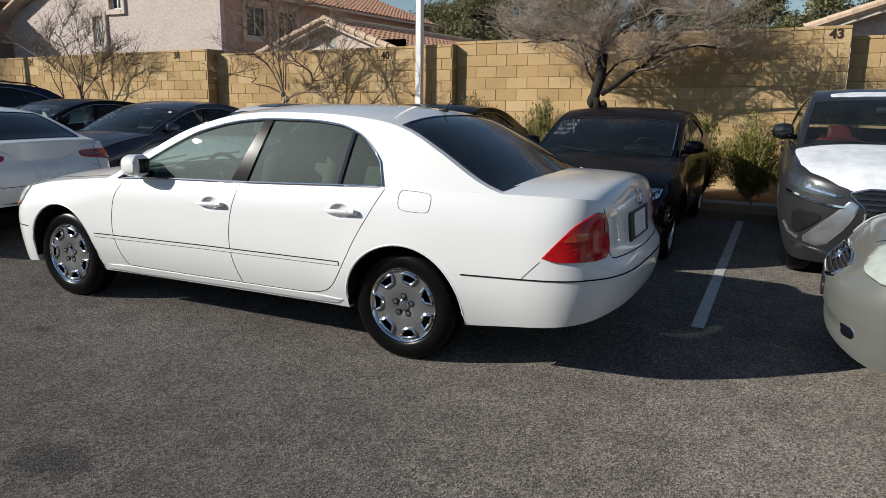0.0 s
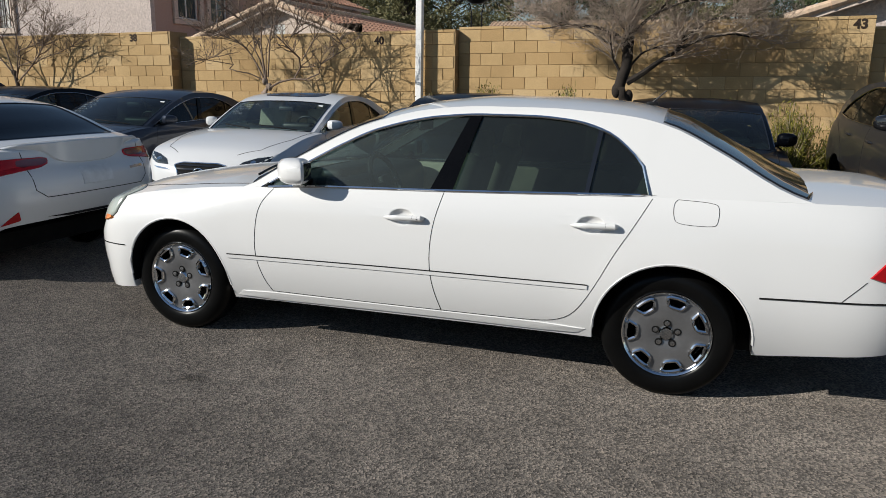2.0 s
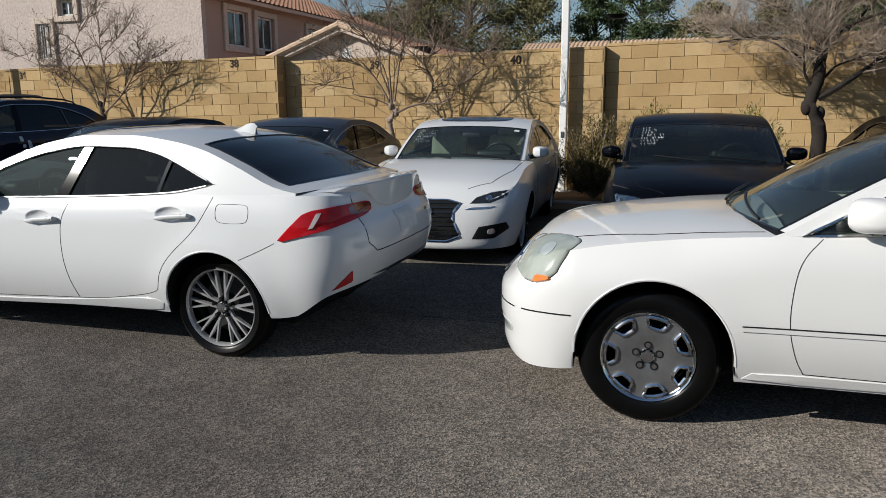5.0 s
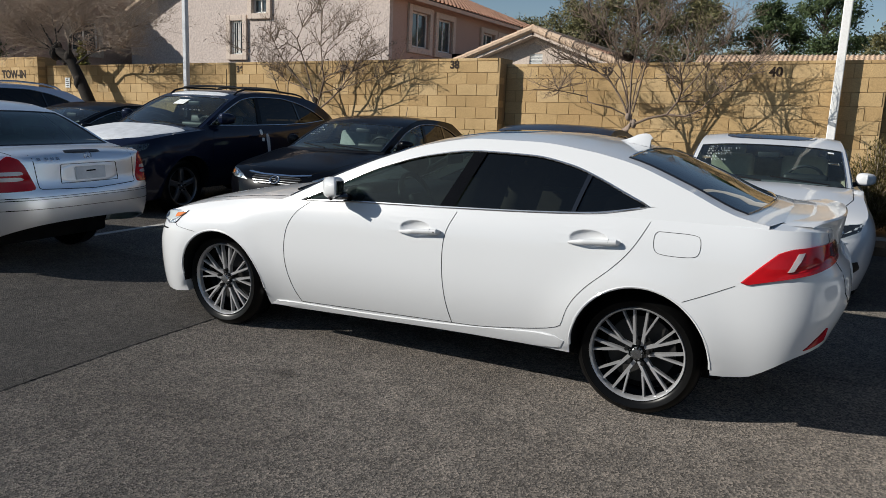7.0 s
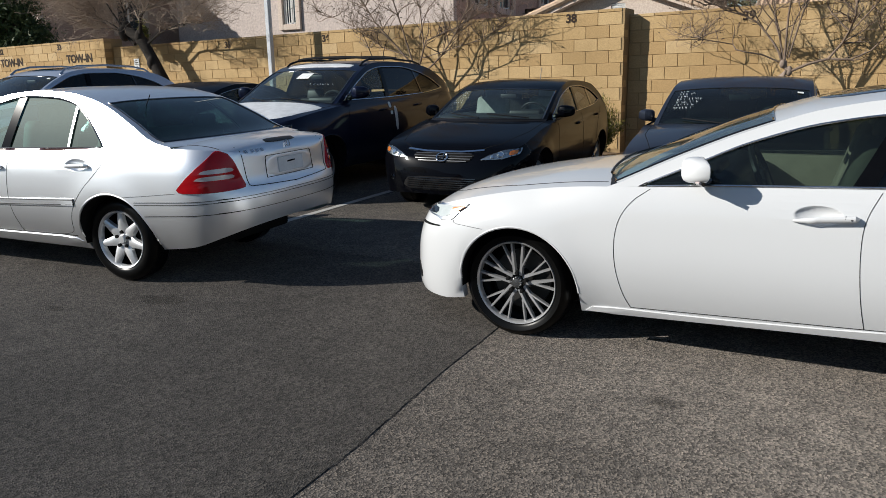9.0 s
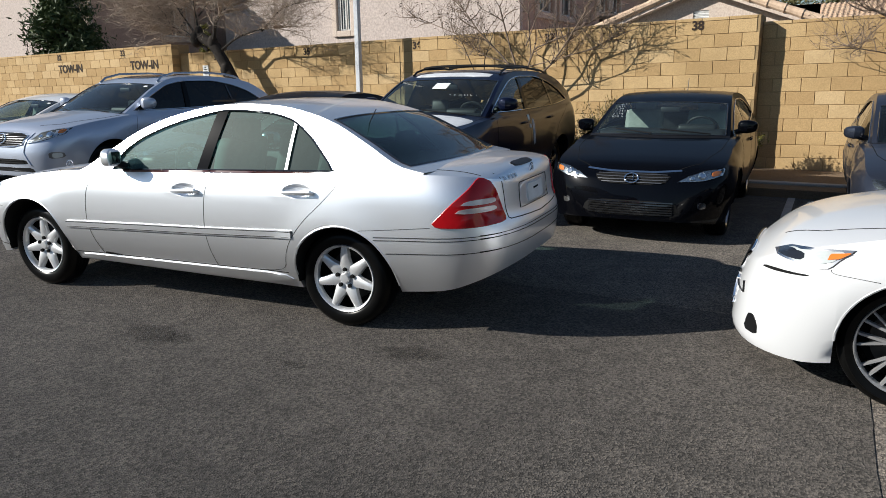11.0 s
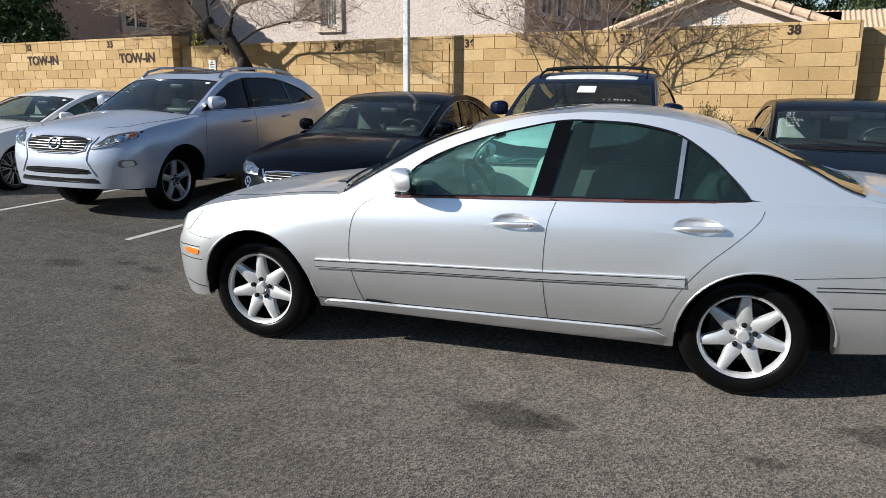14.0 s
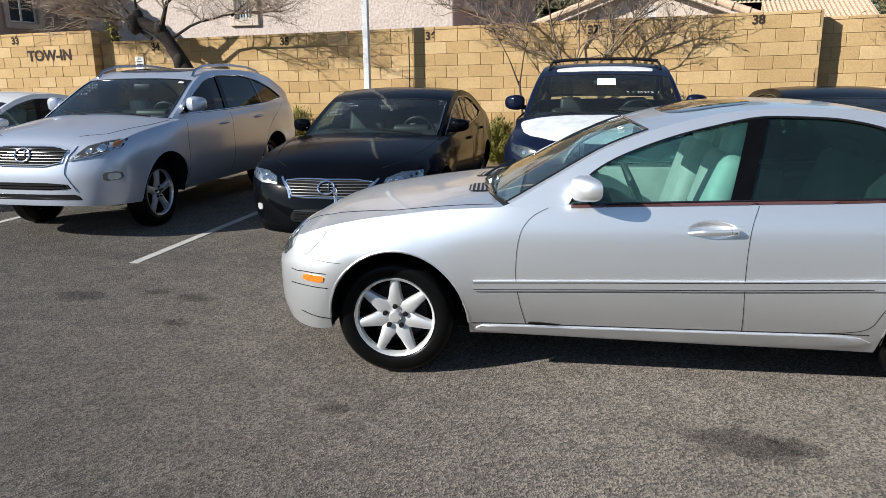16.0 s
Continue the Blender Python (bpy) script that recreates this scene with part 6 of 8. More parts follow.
def stall_sides(c, seams=True):
    sp = c.sp
    d0, d1 = c.d0, c.d1
    b, r = sp["splits"][0], c.sp["hubs"][1]
    zs, zb = c.sh(b), c.bot(b) + 0.07
    c.seams([[(d0 - 0.02, c.sh(d0)), (d0 - 0.10, zs * 0.75), (d0 - 0.08, zb)], [(b, zs), (b - 0.06, zs * 0.75), (b - 0.02, zb)],
             [(d1, c.sh(d1)), (r - 0.28, c.sh(d1) * 0.72), (r - 0.42, zb)]], (-1, 1), 0.007)
    for sg in (-1, 1):
        for s in (b - 0.27, b + 0.70):
            c.handle(sg, s, c.sh(s) - 0.12, 0.20, None)


def lower_intake(c, half, z0, z1, bars=4):
    # black sheet on the skin, the intake's shade put into its colour
    g = c.patch("lower_grille", "front", [(-half, z0), (-half * 0.9, z1), (half * 0.9, z1), (half, z0)], "under", 0.003, 1, 40)
    for k in range(bars):
        z = z0 + (z1 - z0) * (k + 0.7) / (bars + 0.4)
        c.ribbon("grille_bar", "front", [(-half * 0.85, z), (half * 0.85, z)], 0.012, "gloss_black", 0.012, 20, parent=g)
    return g


def hood_lines(c, s0, s1, y0, y1):
    for sg in (-1, 1):
        c.ribbon("panel_gap", "hood", [(s0, y0 * sg), (s0 + 0.15, (y0 + (y1 - y0) * 0.55) * sg), (0.0, y1 * 0.96 * sg), (s1, y1 * sg)], 0.006, "gap", n=40)


def film_on(c, outline, view="hood"):
    c.patch("protective_film", view, outline, "film", 0.006, 1, 90, rings=(1.0, 0.97, 0.9, 0.8, 0.7, 0.6, 0.5, 0.4, 0.3, 0.2, 0.1))


# white sports sedan with a dark spindle grille
car = Car("sedan", at(-7.45, 7.30, 95.0), "white sports sedan facing the aisle with dark spindle grille", shaped(IS, pinch=0.10), "pearl_paint", ("glass_mid", "glass_dark", "glass_clear"), group=GRP)
car.grille(spindle, 9, "chrome", "gloss_black")
car.badge("front", 0.0, 0.52, 0.055)
for sg in (-1, 1):
    car.headlamp([(0.43, 0.60), (0.48, 0.655), (0.62, 0.70), (0.78, 0.72), (0.76, 0.66), (0.62, 0.605)], "front", "gloss_black", "lens", ((0.60, 0.65, 0.035),), (sg,))
    car.patch("running_lamp", "front", [(0.38 * sg, 0.545), (0.44 * sg, 0.565), (0.66 * sg, 0.575), (0.60 * sg, 0.555)], "chrome", 0.006, 0, 24)
    car.patch("fog_lamp", "front", [(0.60 * sg, 0.31), (0.60 * sg, 0.36), (0.66 * sg, 0.37), (0.67 * sg, 0.32)], "clear_lens", 0.008, 2, 20)
    car.patch("fog_recess", "front", [(0.46 * sg, 0.27), (0.52 * sg, 0.385), (0.76 * sg, 0.42), (0.79 * sg, 0.36), (0.66 * sg, 0.27)], "black_trim", 0.003, 0, 30)
    car.mirror(sg, 0.86, 0.98, (0.14, 0.18, 0.125))
lower_intake(car, 0.33, 0.25, 0.38)
hood_lines(car, -0.62, 0.50, 0.38, 0.76)
stall_sides(car)
car.interior("tan_trim")
car.writing([0.12, 0.42, 0.30, 0.36, 0.20, 0.30])
car.card(0.76, 0.84, 0.86, 0.91)
car.wipers()
car.sunroof(1.42, 1.95, 0.45, "gloss_black")

# black full-size sedan
car = Car("sedan", at(-2.2, 7.2, NOSE), "dusty black full-size sedan facing the aisle with marker on its windshield", SEDAN, "black_paint", ("glass_dark", "glass_dark", "glass_mid"), group=GRP)
car.grille([(-0.30, 0.62), (-0.36, 0.74), (0.36, 0.74), (0.30, 0.62)], 6, "chrome")
for sg in (-1, 1):
    car.headlamp([(0.44, 0.61), (0.46, 0.69), (0.62, 0.745), (0.80, 0.745), (0.78, 0.67), (0.62, 0.615)], "front", "chrome", "lens", ((0.56, 0.675, 0.045), (0.68, 0.69, 0.035)), (sg,))
    car.patch("fog_lamp", "front", [(0.56 * sg, 0.34), (0.56 * sg, 0.40), (0.70 * sg, 0.40), (0.70 * sg, 0.34)], "chrome", 0.004, 1, 20)
    car.mirror(sg, 0.86, 1.02, (0.14, 0.20, 0.14))
lower_intake(car, 0.40, 0.30, 0.42)
hood_lines(car, -0.62, 0.50, 0.38, 0.76)
stall_sides(car)
car.interior("black_leather")
car.writing([0.24, 0.26, 0.30, 0.34], -0.86, None, 0.12)
car.wipers()

# dark blue-gray sedan
car = Car("sedan", at(-4.85, 7.15, NOSE), "dark charcoal sedan facing the aisle with marker on its windshield", SEDAN, "black_paint", ("glass_dark", "glass_dark", "glass_mid"), group=GRP)
car.grille(spindle, 8, "chrome", "gloss_black")
for sg in (-1, 1):
    car.headlamp([(0.44, 0.62), (0.48, 0.68), (0.62, 0.73), (0.80, 0.745), (0.78, 0.68), (0.62, 0.625)], "front", "chrome", "lens", ((0.58, 0.675, 0.036),), (sg,))
    car.mirror(sg, 0.86, 1.01, (0.14, 0.20, 0.13))
hood_lines(car, -0.62, 0.50, 0.38, 0.76)
stall_sides(car)
car.interior("black_leather")
car.writing([0.10, 0.20, 0.14, 0.30, 0.34, 0.24, 0.22])
car.wipers()

# slate gray sedan
car = Car("sedan", at(-9.9, 7.1, NOSE), "dusty slate gray coupe-like sedan facing the aisle", shaped(IS, pinch=0.10), "gray_paint", ("glass_dark", "glass_dark", "glass_mid"), group=GRP)
car.grille(spindle, 8, "chrome", "gloss_black")
for sg in (-1, 1):
    car.headlamp([(0.43, 0.60), (0.48, 0.655), (0.62, 0.70), (0.78, 0.72), (0.76, 0.66), (0.62, 0.605)], "front", "gloss_black", "lens", ((0.60, 0.65, 0.035),), (sg,))
    car.mirror(sg, 0.86, 0.98, (0.14, 0.18, 0.125))
hood_lines(car, -0.62, 0.50, 0.38, 0.76)
stall_sides(car)
car.interior("black_leather")
car.writing([0.12, 0.24, 0.18, 0.34, 0.30, 0.26, 0.24])
car.card(0.78, 0.86, 0.86, 0.91)
car.wipers()

# black hatchback
car = Car("hatchback", at(-12.66, 7.20, 95.0), "glossy black compact hatchback facing the aisle with chrome grille bar", HATCH, "black_paint", ("glass_clear", "glass_dark", "glass_clear"), group=GRP)
car.grille([(-0.30, 0.565), (-0.37, 0.665), (0.37, 0.665), (0.30, 0.565)], 4, None, "gray_alloy", bar_w=0.008)
car.ribbon("grille_strip", "front", [(-0.44, 0.69), (-0.2, 0.672), (0.2, 0.672), (0.44, 0.69)], 0.022, "chrome", 0.010, 30)
car.badge("front", 0.0, 0.615, 0.050)
for sg in (-1, 1):
    car.headlamp([(0.42, 0.60), (0.50, 0.645), (0.64, 0.695), (0.80, 0.715), (0.79, 0.655), (0.64, 0.61)], "front", "dull_chrome", "lens", ((0.62, 0.655, 0.036), (0.54, 0.63, 0.022)), (sg,), [(0.70, 0.645), (0.70, 0.69), (0.775, 0.70), (0.765, 0.655)])
    car.patch("fog_lamp", "front", [(0.60 * sg, 0.355), (0.60 * sg, 0.415), (0.67 * sg, 0.415), (0.67 * sg, 0.355)], "chrome", 0.006, 2, 20)
    car.mirror(sg, 0.83, 1.0, (0.13, 0.20, 0.14))
lower_intake(car, 0.46, 0.28, 0.42, 6)
hood_lines(car, -0.62, 0.48, 0.40, 0.74)
stall_sides(car)
car.interior("gray_trim")
car.writing([0.10, 0.14, 0.12, 0.20, 0.14, 0.18])
car.wipers()
bm = bmesh.new()
p = car.cab_top(2.55, 0.0)
tube(bm, [p, p + Vector((0.06, 0, 0.17))], 0.006, 5, False, 0.004)
part("antenna", bm, M["black_trim"], car.root)

# navy crossover with film on its hood
car = Car("crossover", at(-15.3, 6.75, NOSE), "navy crossover with white protective film on its hood and roof rails", stretch(SUV, 1.0, 1.0, 0.945, wheel="dark5"), "navy_paint", ("glass_clear", "glass_dark", "glass_clear"), group=GRP)
car.grille([(-0.40, 0.86), (-0.26, 0.70), (-0.42, 0.40), (0.42, 0.40), (0.26, 0.70), (0.40, 0.86)], 9, "chrome", "gloss_black")
film_on(car, [(-0.76, -0.42), (-0.55, -0.72), (-0.1, -0.80), (0.12, -0.80), (0.06, 0), (0.12, 0.80), (-0.1, 0.80), (-0.55, 0.72), (-0.76, 0.42), (-0.82, 0)])
film_on(car, [(1.12, -0.52), (1.12, 0.52), (1.28, 0.52), (1.28, -0.52)], "roof")
for sg in (-1, 1):
    car.headlamp([(0.46, 0.80), (0.52, 0.87), (0.68, 0.92), (0.84, 0.94), (0.83, 0.87), (0.66, 0.80)], "front", "gloss_black", "lens", ((0.60, 0.85, 0.03), (0.70, 0.87, 0.03)), (sg,))
    car.mirror(sg, 0.68, 1.24, (0.15, 0.22, 0.16))
    bm = bmesh.new()
    tube(bm, [car.cab_top(s, 0.88 * sg) + Vector((0, 0, h)) for s, h in ((1.25, 0.0), (1.32, 0.030), (1.5, 0.040), (2.1, 0.042), (2.7, 0.040), (2.88, 0.030), (2.95, 0.0))], 0.014, 7)
    part("roof_rail", bm, M["black_trim"], car.root)
for s in (1.5, 2.25):
    bm = bmesh.new()
    tube(bm, [car.cab_top(s, f) + Vector((0, 0, 0.056 - 0.02 * abs(f) ** 8)) for f in np.linspace(-0.88, 0.88, 13)], 0.017, 7)
    part("roof_bar", bm, M["black_trim"], car.root)
for s, z, w, h in ((1.45, 1.03, 0.06, 0.08), (1.47, 0.94, 0.06, 0.05)):
    car.patch("paper_tag", -1, [(s, z), (s, z + h), (s + w, z + h), (s + w, z)], "paper", 0.004, 1, 16)
    car.patch("paper_tag", 1, [(s, z), (s, z + h), (s + w, z + h), (s + w, z)], "paper", 0.004, 1, 16)
for sg in (-1, 1):
    car.patch("film_strip", sg, [(1.60, 0.72), (1.57, 1.05), (1.645, 1.05), (1.66, 0.72)], "film", 0.004, 1, 20)
stall_sides(car)
hood_lines(car, -0.7, 0.26, 0.42, 0.82)
car.interior("black_leather")
car.card(-0.10, 0.16, 0.70, 0.86)
car.writing([0.45], 0.30, 0.72, 0.05)
car.wipers()

# black executive sedan
car = Car("sedan", at(-17.68, 6.15, NOSE), "black executive sedan facing the aisle with chrome-framed spindle grille", stretch(IS, 1.04, 1.02, 0.915, pinch=0.10, wheel="multi", tyre=0.33, hub_z=0.33, rim=0.225), "black_paint", ("glass_mid", "glass_dark", "glass_clear"), group=GRP)
g = [(-0.44, 0.655), (-0.34, 0.56), (-0.34, 0.50), (0.34, 0.50), (0.34, 0.56), (0.44, 0.655)]
car.grille(g, 6, "chrome", "gray_alloy", "under", 0.010, 1, 0.006)
lower_intake(car, 0.36, 0.27, 0.40, 5)
car.badge("front", 0.0, 0.585, 0.062)
for sg in (-1, 1):
    car.ribbon("grille_strip", "front", [(0.46 * sg, 0.665), (0.37 * sg, 0.56), (0.35 * sg, 0.49)], 0.020, "chrome", 0.010, 20)
    car.headlamp([(0.50, 0.61), (0.52, 0.67), (0.64, 0.715), (0.82, 0.73), (0.82, 0.66), (0.68, 0.61)], "front", "dull_chrome", "lens", ((0.64, 0.66, 0.036), (0.56, 0.645, 0.024)), (sg,))
    car.patch("fog_lamp", "front", [(0.66 * sg, 0.36), (0.66 * sg, 0.42), (0.73 * sg, 0.42), (0.73 * sg, 0.36)], "wheel_silver", 0.006, 2, 20)
    car.mirror(sg, 0.86, 1.01, (0.14, 0.20, 0.14))
hood_lines(car, -0.62, 0.50, 0.46, 0.78)
stall_sides(car)
car.interior("black_leather")
car.writing([0.10, 0.36, 0.40, 0.30, 0.26, 0.24])
car.wipers()

# silver crossover
car = Car("crossover", at(-20.70, 5.99, NOSE), "blue-tinged silver crossover facing the aisle with roof rails", RX, "blue_silver_paint", ("glass_dark", "glass_dark", "glass_clear"), group=GRP)
car.grille([(-0.39, 0.75), (-0.46, 0.925), (0.46, 0.925), (0.39, 0.75)], 6, "chrome", "gray_alloy", "under", 0.008, bar_w=0.006)
car.badge("front", 0.0, 0.85, 0.066)
lower_intake(car, 0.50, 0.525, 0.595, 2)
car.patch("bumper_slot", "front", [(-0.58, 0.432), (-0.54, 0.485), (0.54, 0.485), (0.58, 0.432)], "black_trim", 0.004, 0, 50)
for sg in (-1, 1):
    car.ribbon("grille_strip", "front", [(0.50 * sg, 0.93), (0.44 * sg, 0.76), (0.43 * sg, 0.68), (0.53 * sg, 0.52)], 0.012, "blue_silver_paint", 0.010, 26)
    car.headlamp([(0.47, 0.795), (0.60, 0.935), (0.75, 0.975), (0.855, 0.99), (0.86, 0.905), (0.73, 0.845)], "front", "dark_iron", "lens", ((0.735, 0.915, 0.048), (0.635, 0.885, 0.034)), (sg,), [(0.805, 0.925), (0.805, 0.965), (0.845, 0.975), (0.845, 0.925)])
    car.ribbon("lamp_strip", "front", [(0.49 * sg, 0.805), (0.62 * sg, 0.825), (0.74 * sg, 0.857), (0.855 * sg, 0.91)], 0.010, "dull_chrome", 0.013, 20)
    car.patch("fog_recess", "front", [(0.76 * sg, 0.60), (0.755 * sg, 0.685), (0.87 * sg, 0.69), (0.88 * sg, 0.61)], "gray_alloy", 0.003, 1, 24)
    car.patch("fog_lamp", "front", [(0.79 * sg, 0.61), (0.79 * sg, 0.675), (0.865 * sg, 0.675), (0.865 * sg, 0.615)], "clear_glass_lamp", 0.007, 2, 20)
    car.mirror(sg, 0.68, 1.245, (0.15, 0.21, 0.17), None, 0.0)
    bm = bmesh.new()
    tube(bm, [car.cab_top(s, 0.9 * sg) + Vector((0, 0, h)) for s, h in ((1.15, 0.0), (1.25, 0.045), (1.5, 0.055), (2.1, 0.058), (2.6, 0.055), (2.85, 0.04), (2.95, 0.0))], 0.017, 7)
    part("roof_rail", bm, M["dull_chrome"], car.root)
car.sunroof(1.25, 1.8, 0.5, "gloss_black")
hood_lines(car, -0.7, 0.26, 0.44, 0.82)
stall_sides(car)
car.interior("gray_trim")
car.writing([0.10, 0.22, 0.26, 0.20, 0.18])
car.card(0.78, 0.86, 0.88, 0.93)
car.wipers()

# white coupe-like sedan at the end of the row
car = Car("sedan", at(-23.9, 6.2, NOSE), "white low sedan facing the aisle beside the silver crossover", shaped(IS, pinch=0.10), "white_paint", ("glass_mid", "glass_dark", "glass_clear"), group=GRP)
car.grille(spindle, 8, "chrome", "gloss_black")
for sg in (-1, 1):
    car.headlamp([(0.43, 0.60), (0.48, 0.655), (0.62, 0.70), (0.78, 0.72), (0.76, 0.66), (0.62, 0.605)], "front", "gloss_black", "lens", ((0.60, 0.65, 0.035),), (sg,))
    car.mirror(sg, 0.86, 0.98, (0.14, 0.18, 0.125))
hood_lines(car, -0.62, 0.50, 0.38, 0.76)
stall_sides(car)
car.interior("gray_trim")
car.card(0.78, 0.86, 0.86, 0.91)
car.wipers()

# two-tone crossover by the first stall
car = Car("crossover", at(0.46, 7.50, NOSE), "dark graphite crossover with white hood film and large mesh grille", stretch(SUV, 0.97, 1.0, 0.925), "mid_gray_paint", ("glass_mid", "glass_dark", "glass_clear"), group=GRP)
car.grille([(-0.46, 0.86), (-0.24, 0.66), (-0.46, 0.34), (0.46, 0.34), (0.24, 0.66), (0.46, 0.86)], 12, "dull_chrome", "gloss_black", "black_trim", 0.012)
film_on(car, [(-0.84, -0.44), (-0.62, -0.76), (0.0, -0.82), (0.20, -0.80), (0.08, 0), (0.20, 0.80), (0.0, 0.82), (-0.62, 0.76), (-0.84, 0.44), (-0.87, 0)])
film_on(car, [(1.10, -0.52), (1.10, 0.52), (1.25, 0.52), (1.25, -0.52)], "roof")
for sg in (-1, 1):
    car.headlamp([(0.44, 0.79), (0.50, 0.82), (0.68, 0.89), (0.84, 0.945), (0.84, 0.85), (0.74, 0.80), (0.52, 0.775)], "front", "gloss_black", "lens", ((0.70, 0.85, 0.032),), (sg,))
    car.ribbon("running_lamp", "front", [(0.50 * sg, 0.795), (0.64 * sg, 0.825), (0.72 * sg, 0.845)], 0.016, "chrome", 0.014, 16)
    car.ribbon("running_lamp", "front", [(0.42 * sg, 0.71), (0.50 * sg, 0.715), (0.66 * sg, 0.745), (0.86 * sg, 0.80)], 0.016, "chrome", 0.008, 20)
    car.ribbon("running_lamp", "front", [(0.44 * sg, 0.70), (0.52 * sg, 0.70), (0.70 * sg, 0.735), (0.86 * sg, 0.775)], 0.008, "black_trim", 0.009, 20)
    car.patch("side_fin", "front", [(0.32 * sg, 0.72), (0.40 * sg, 0.775), (0.455 * sg, 0.70), (0.60 * sg, 0.56), (0.74 * sg, 0.40), (0.56 * sg, 0.36), (0.40 * sg, 0.55)], "alloy", 0.006, 1, 44)
    car.patch("air_intake", "front", [(0.58 * sg, 0.60), (0.62 * sg, 0.645), (0.80 * sg, 0.66), (0.80 * sg, 0.50), (0.76 * sg, 0.44)], "black_trim", 0.008, 1, 28)
    car.ribbon("intake_trim", "front", [(0.74 * sg, 0.41), (0.82 * sg, 0.45), (0.86 * sg, 0.52)], 0.02, "alloy", 0.008, 16)
    car.mirror(sg, 0.66, 1.22, (0.15, 0.20, 0.16), "gloss_black", 0.03)
car.ribbon("bumper_lip", "front", [(-0.78, 0.36), (-0.5, 0.315), (0.5, 0.315), (0.78, 0.36)], 0.022, "dull_chrome", 0.010, 40)
stall_sides(car)
hood_lines(car, -0.7, 0.24, 0.42, 0.80)
car.interior("red_leather")
car.card(0.28, 0.52, 0.66, 0.84)
car.wipers()

# champagne sedan whose nose shows behind the white one
car = Car("sedan", at(0.835, 4.90, 2.0), "champagne silver sedan with hazed headlamp parked along the aisle", shaped(LS, wheel="star5"), "tan_silver_paint", ("glass_mid", "glass_dark", "glass_clear"), group="cars along the aisle")
car.grille([(-0.32, 0.57), (-0.38, 0.70), (0.38, 0.70), (0.32, 0.57)], 6, "chrome", "gray_alloy", bar_w=0.006)
car.badge("front", 0.0, 0.65, 0.05)
swept_lamp(car)
for sg in (-1, 1):
    car.patch("fog_lamp", "front", [(0.56 * sg, 0.33), (0.56 * sg, 0.40), (0.68 * sg, 0.40), (0.68 * sg, 0.33)], "chrome", 0.005, 2, 24)
    car.mirror(sg, 0.83, 1.01, (0.15, 0.20, 0.15))
car.patch("plate", "front", [(-0.16, 0.42), (-0.16, 0.53), (0.16, 0.53), (0.16, 0.42)], "black_trim", 0.012, 1, 30)
hood_lines(car, -0.62, 0.48, 0.36, 0.76)
stall_sides(car)
car.interior("gray_trim")
car.wipers()

# ---- ground ----
def slab(name, x0, x1, y0, y1, z0, z1, mat, label, category="ground", kind="structure", cuts=1):
    bm = bmesh.new()
    box(bm, (x1 - x0, y1 - y0, z1 - z0), ((x0 + x1) / 2, (y0 + y1) / 2, (z0 + z1) / 2))
    ob = new(name, mesh_of(name, bm, M[mat], False))
    return tagged(ob, label, category, "", kind)


slab("ground", -900, 900, -900, 900, -0.5, 0.0, "asphalt", "weathered gray asphalt of the parking lot aisle")
bm = bmesh.new()
edge = [(-10.58, 4.62), (-10.50, 3.5), (-10.46, 2.8), (-10.38, 2.0), (-10.36, 1.4), (-10.3, 0.5), (-10.2, -14.0)]
rng = random.Random(5)
line = resample([(a, b, 0) for a, b in edge[:-1]], 60) + [Vector((-10.2, -14.0, 0))]
grid_faces(bm, [[(q.x + rng.uniform(-0.012, 0.012), q.y, 0.0), (q.x, q.y, 0.0045), (-60, q.y, 0.0045)] for q in line])
tagged(new("road_patch", mesh_of("road_patch", bm, M["asphalt_new"], False)), "darker sealed asphalt patch with a ragged straight edge", "ground", "", "structure")
SKEW = 0.03            # the stalls turn slightly against the wall


def skewed(ob, x_ref=-11.0):
    """Shears a mesh so that y grows with x."""
    for v in ob.data.vertices:
        v.co.y += SKEW * (v.co.x - x_ref)
    return ob


skewed(slab("pavement", -36, 14, 4.68, 10.45, 0.0, 0.003, "asphalt_stall", "worn asphalt of the parking stalls"))

# added out of view so that the cars mirror less bright horizon
slab("wall_behind", -70, 50, -17.4, -17.0, 0.0, 3.4, "curb", "plain gray wall added unseen behind the aisle to darken reflections", "wall")

# painted stall lines, slightly slanted
for k in range(-2, 11):
    x = -0.73 - 2.626 * k + (0.10 if k == 2 else 0.0)
    bm = bmesh.new()
    for i in range(6):
        y0, y1 = 4.78 + 0.937 * i, 4.78 + 0.937 * (i + 1)
        vs = [bm.verts.new((x - 0.06 * (y - 4.78) + dx, y, z)) for y in (y0, y1) for dx in (-0.043, 0.043) for z in (0.002, 0.0075)]
        for v in vs:
            v.co.y += SKEW * (v.co.x + 11.0)
        for q in ((1, 3, 7, 5), (0, 1, 5, 4), (2, 6, 7, 3), (0, 2, 3, 1), (4, 5, 7, 6)):
            bm.faces.new([vs[n] for n in q])
    clean(bm)
    tagged(new("stall_line", mesh_of("stall_line", bm, M["line"], False)), "worn white painted stall line on asphalt", "road marking", "stall lines", "structure")

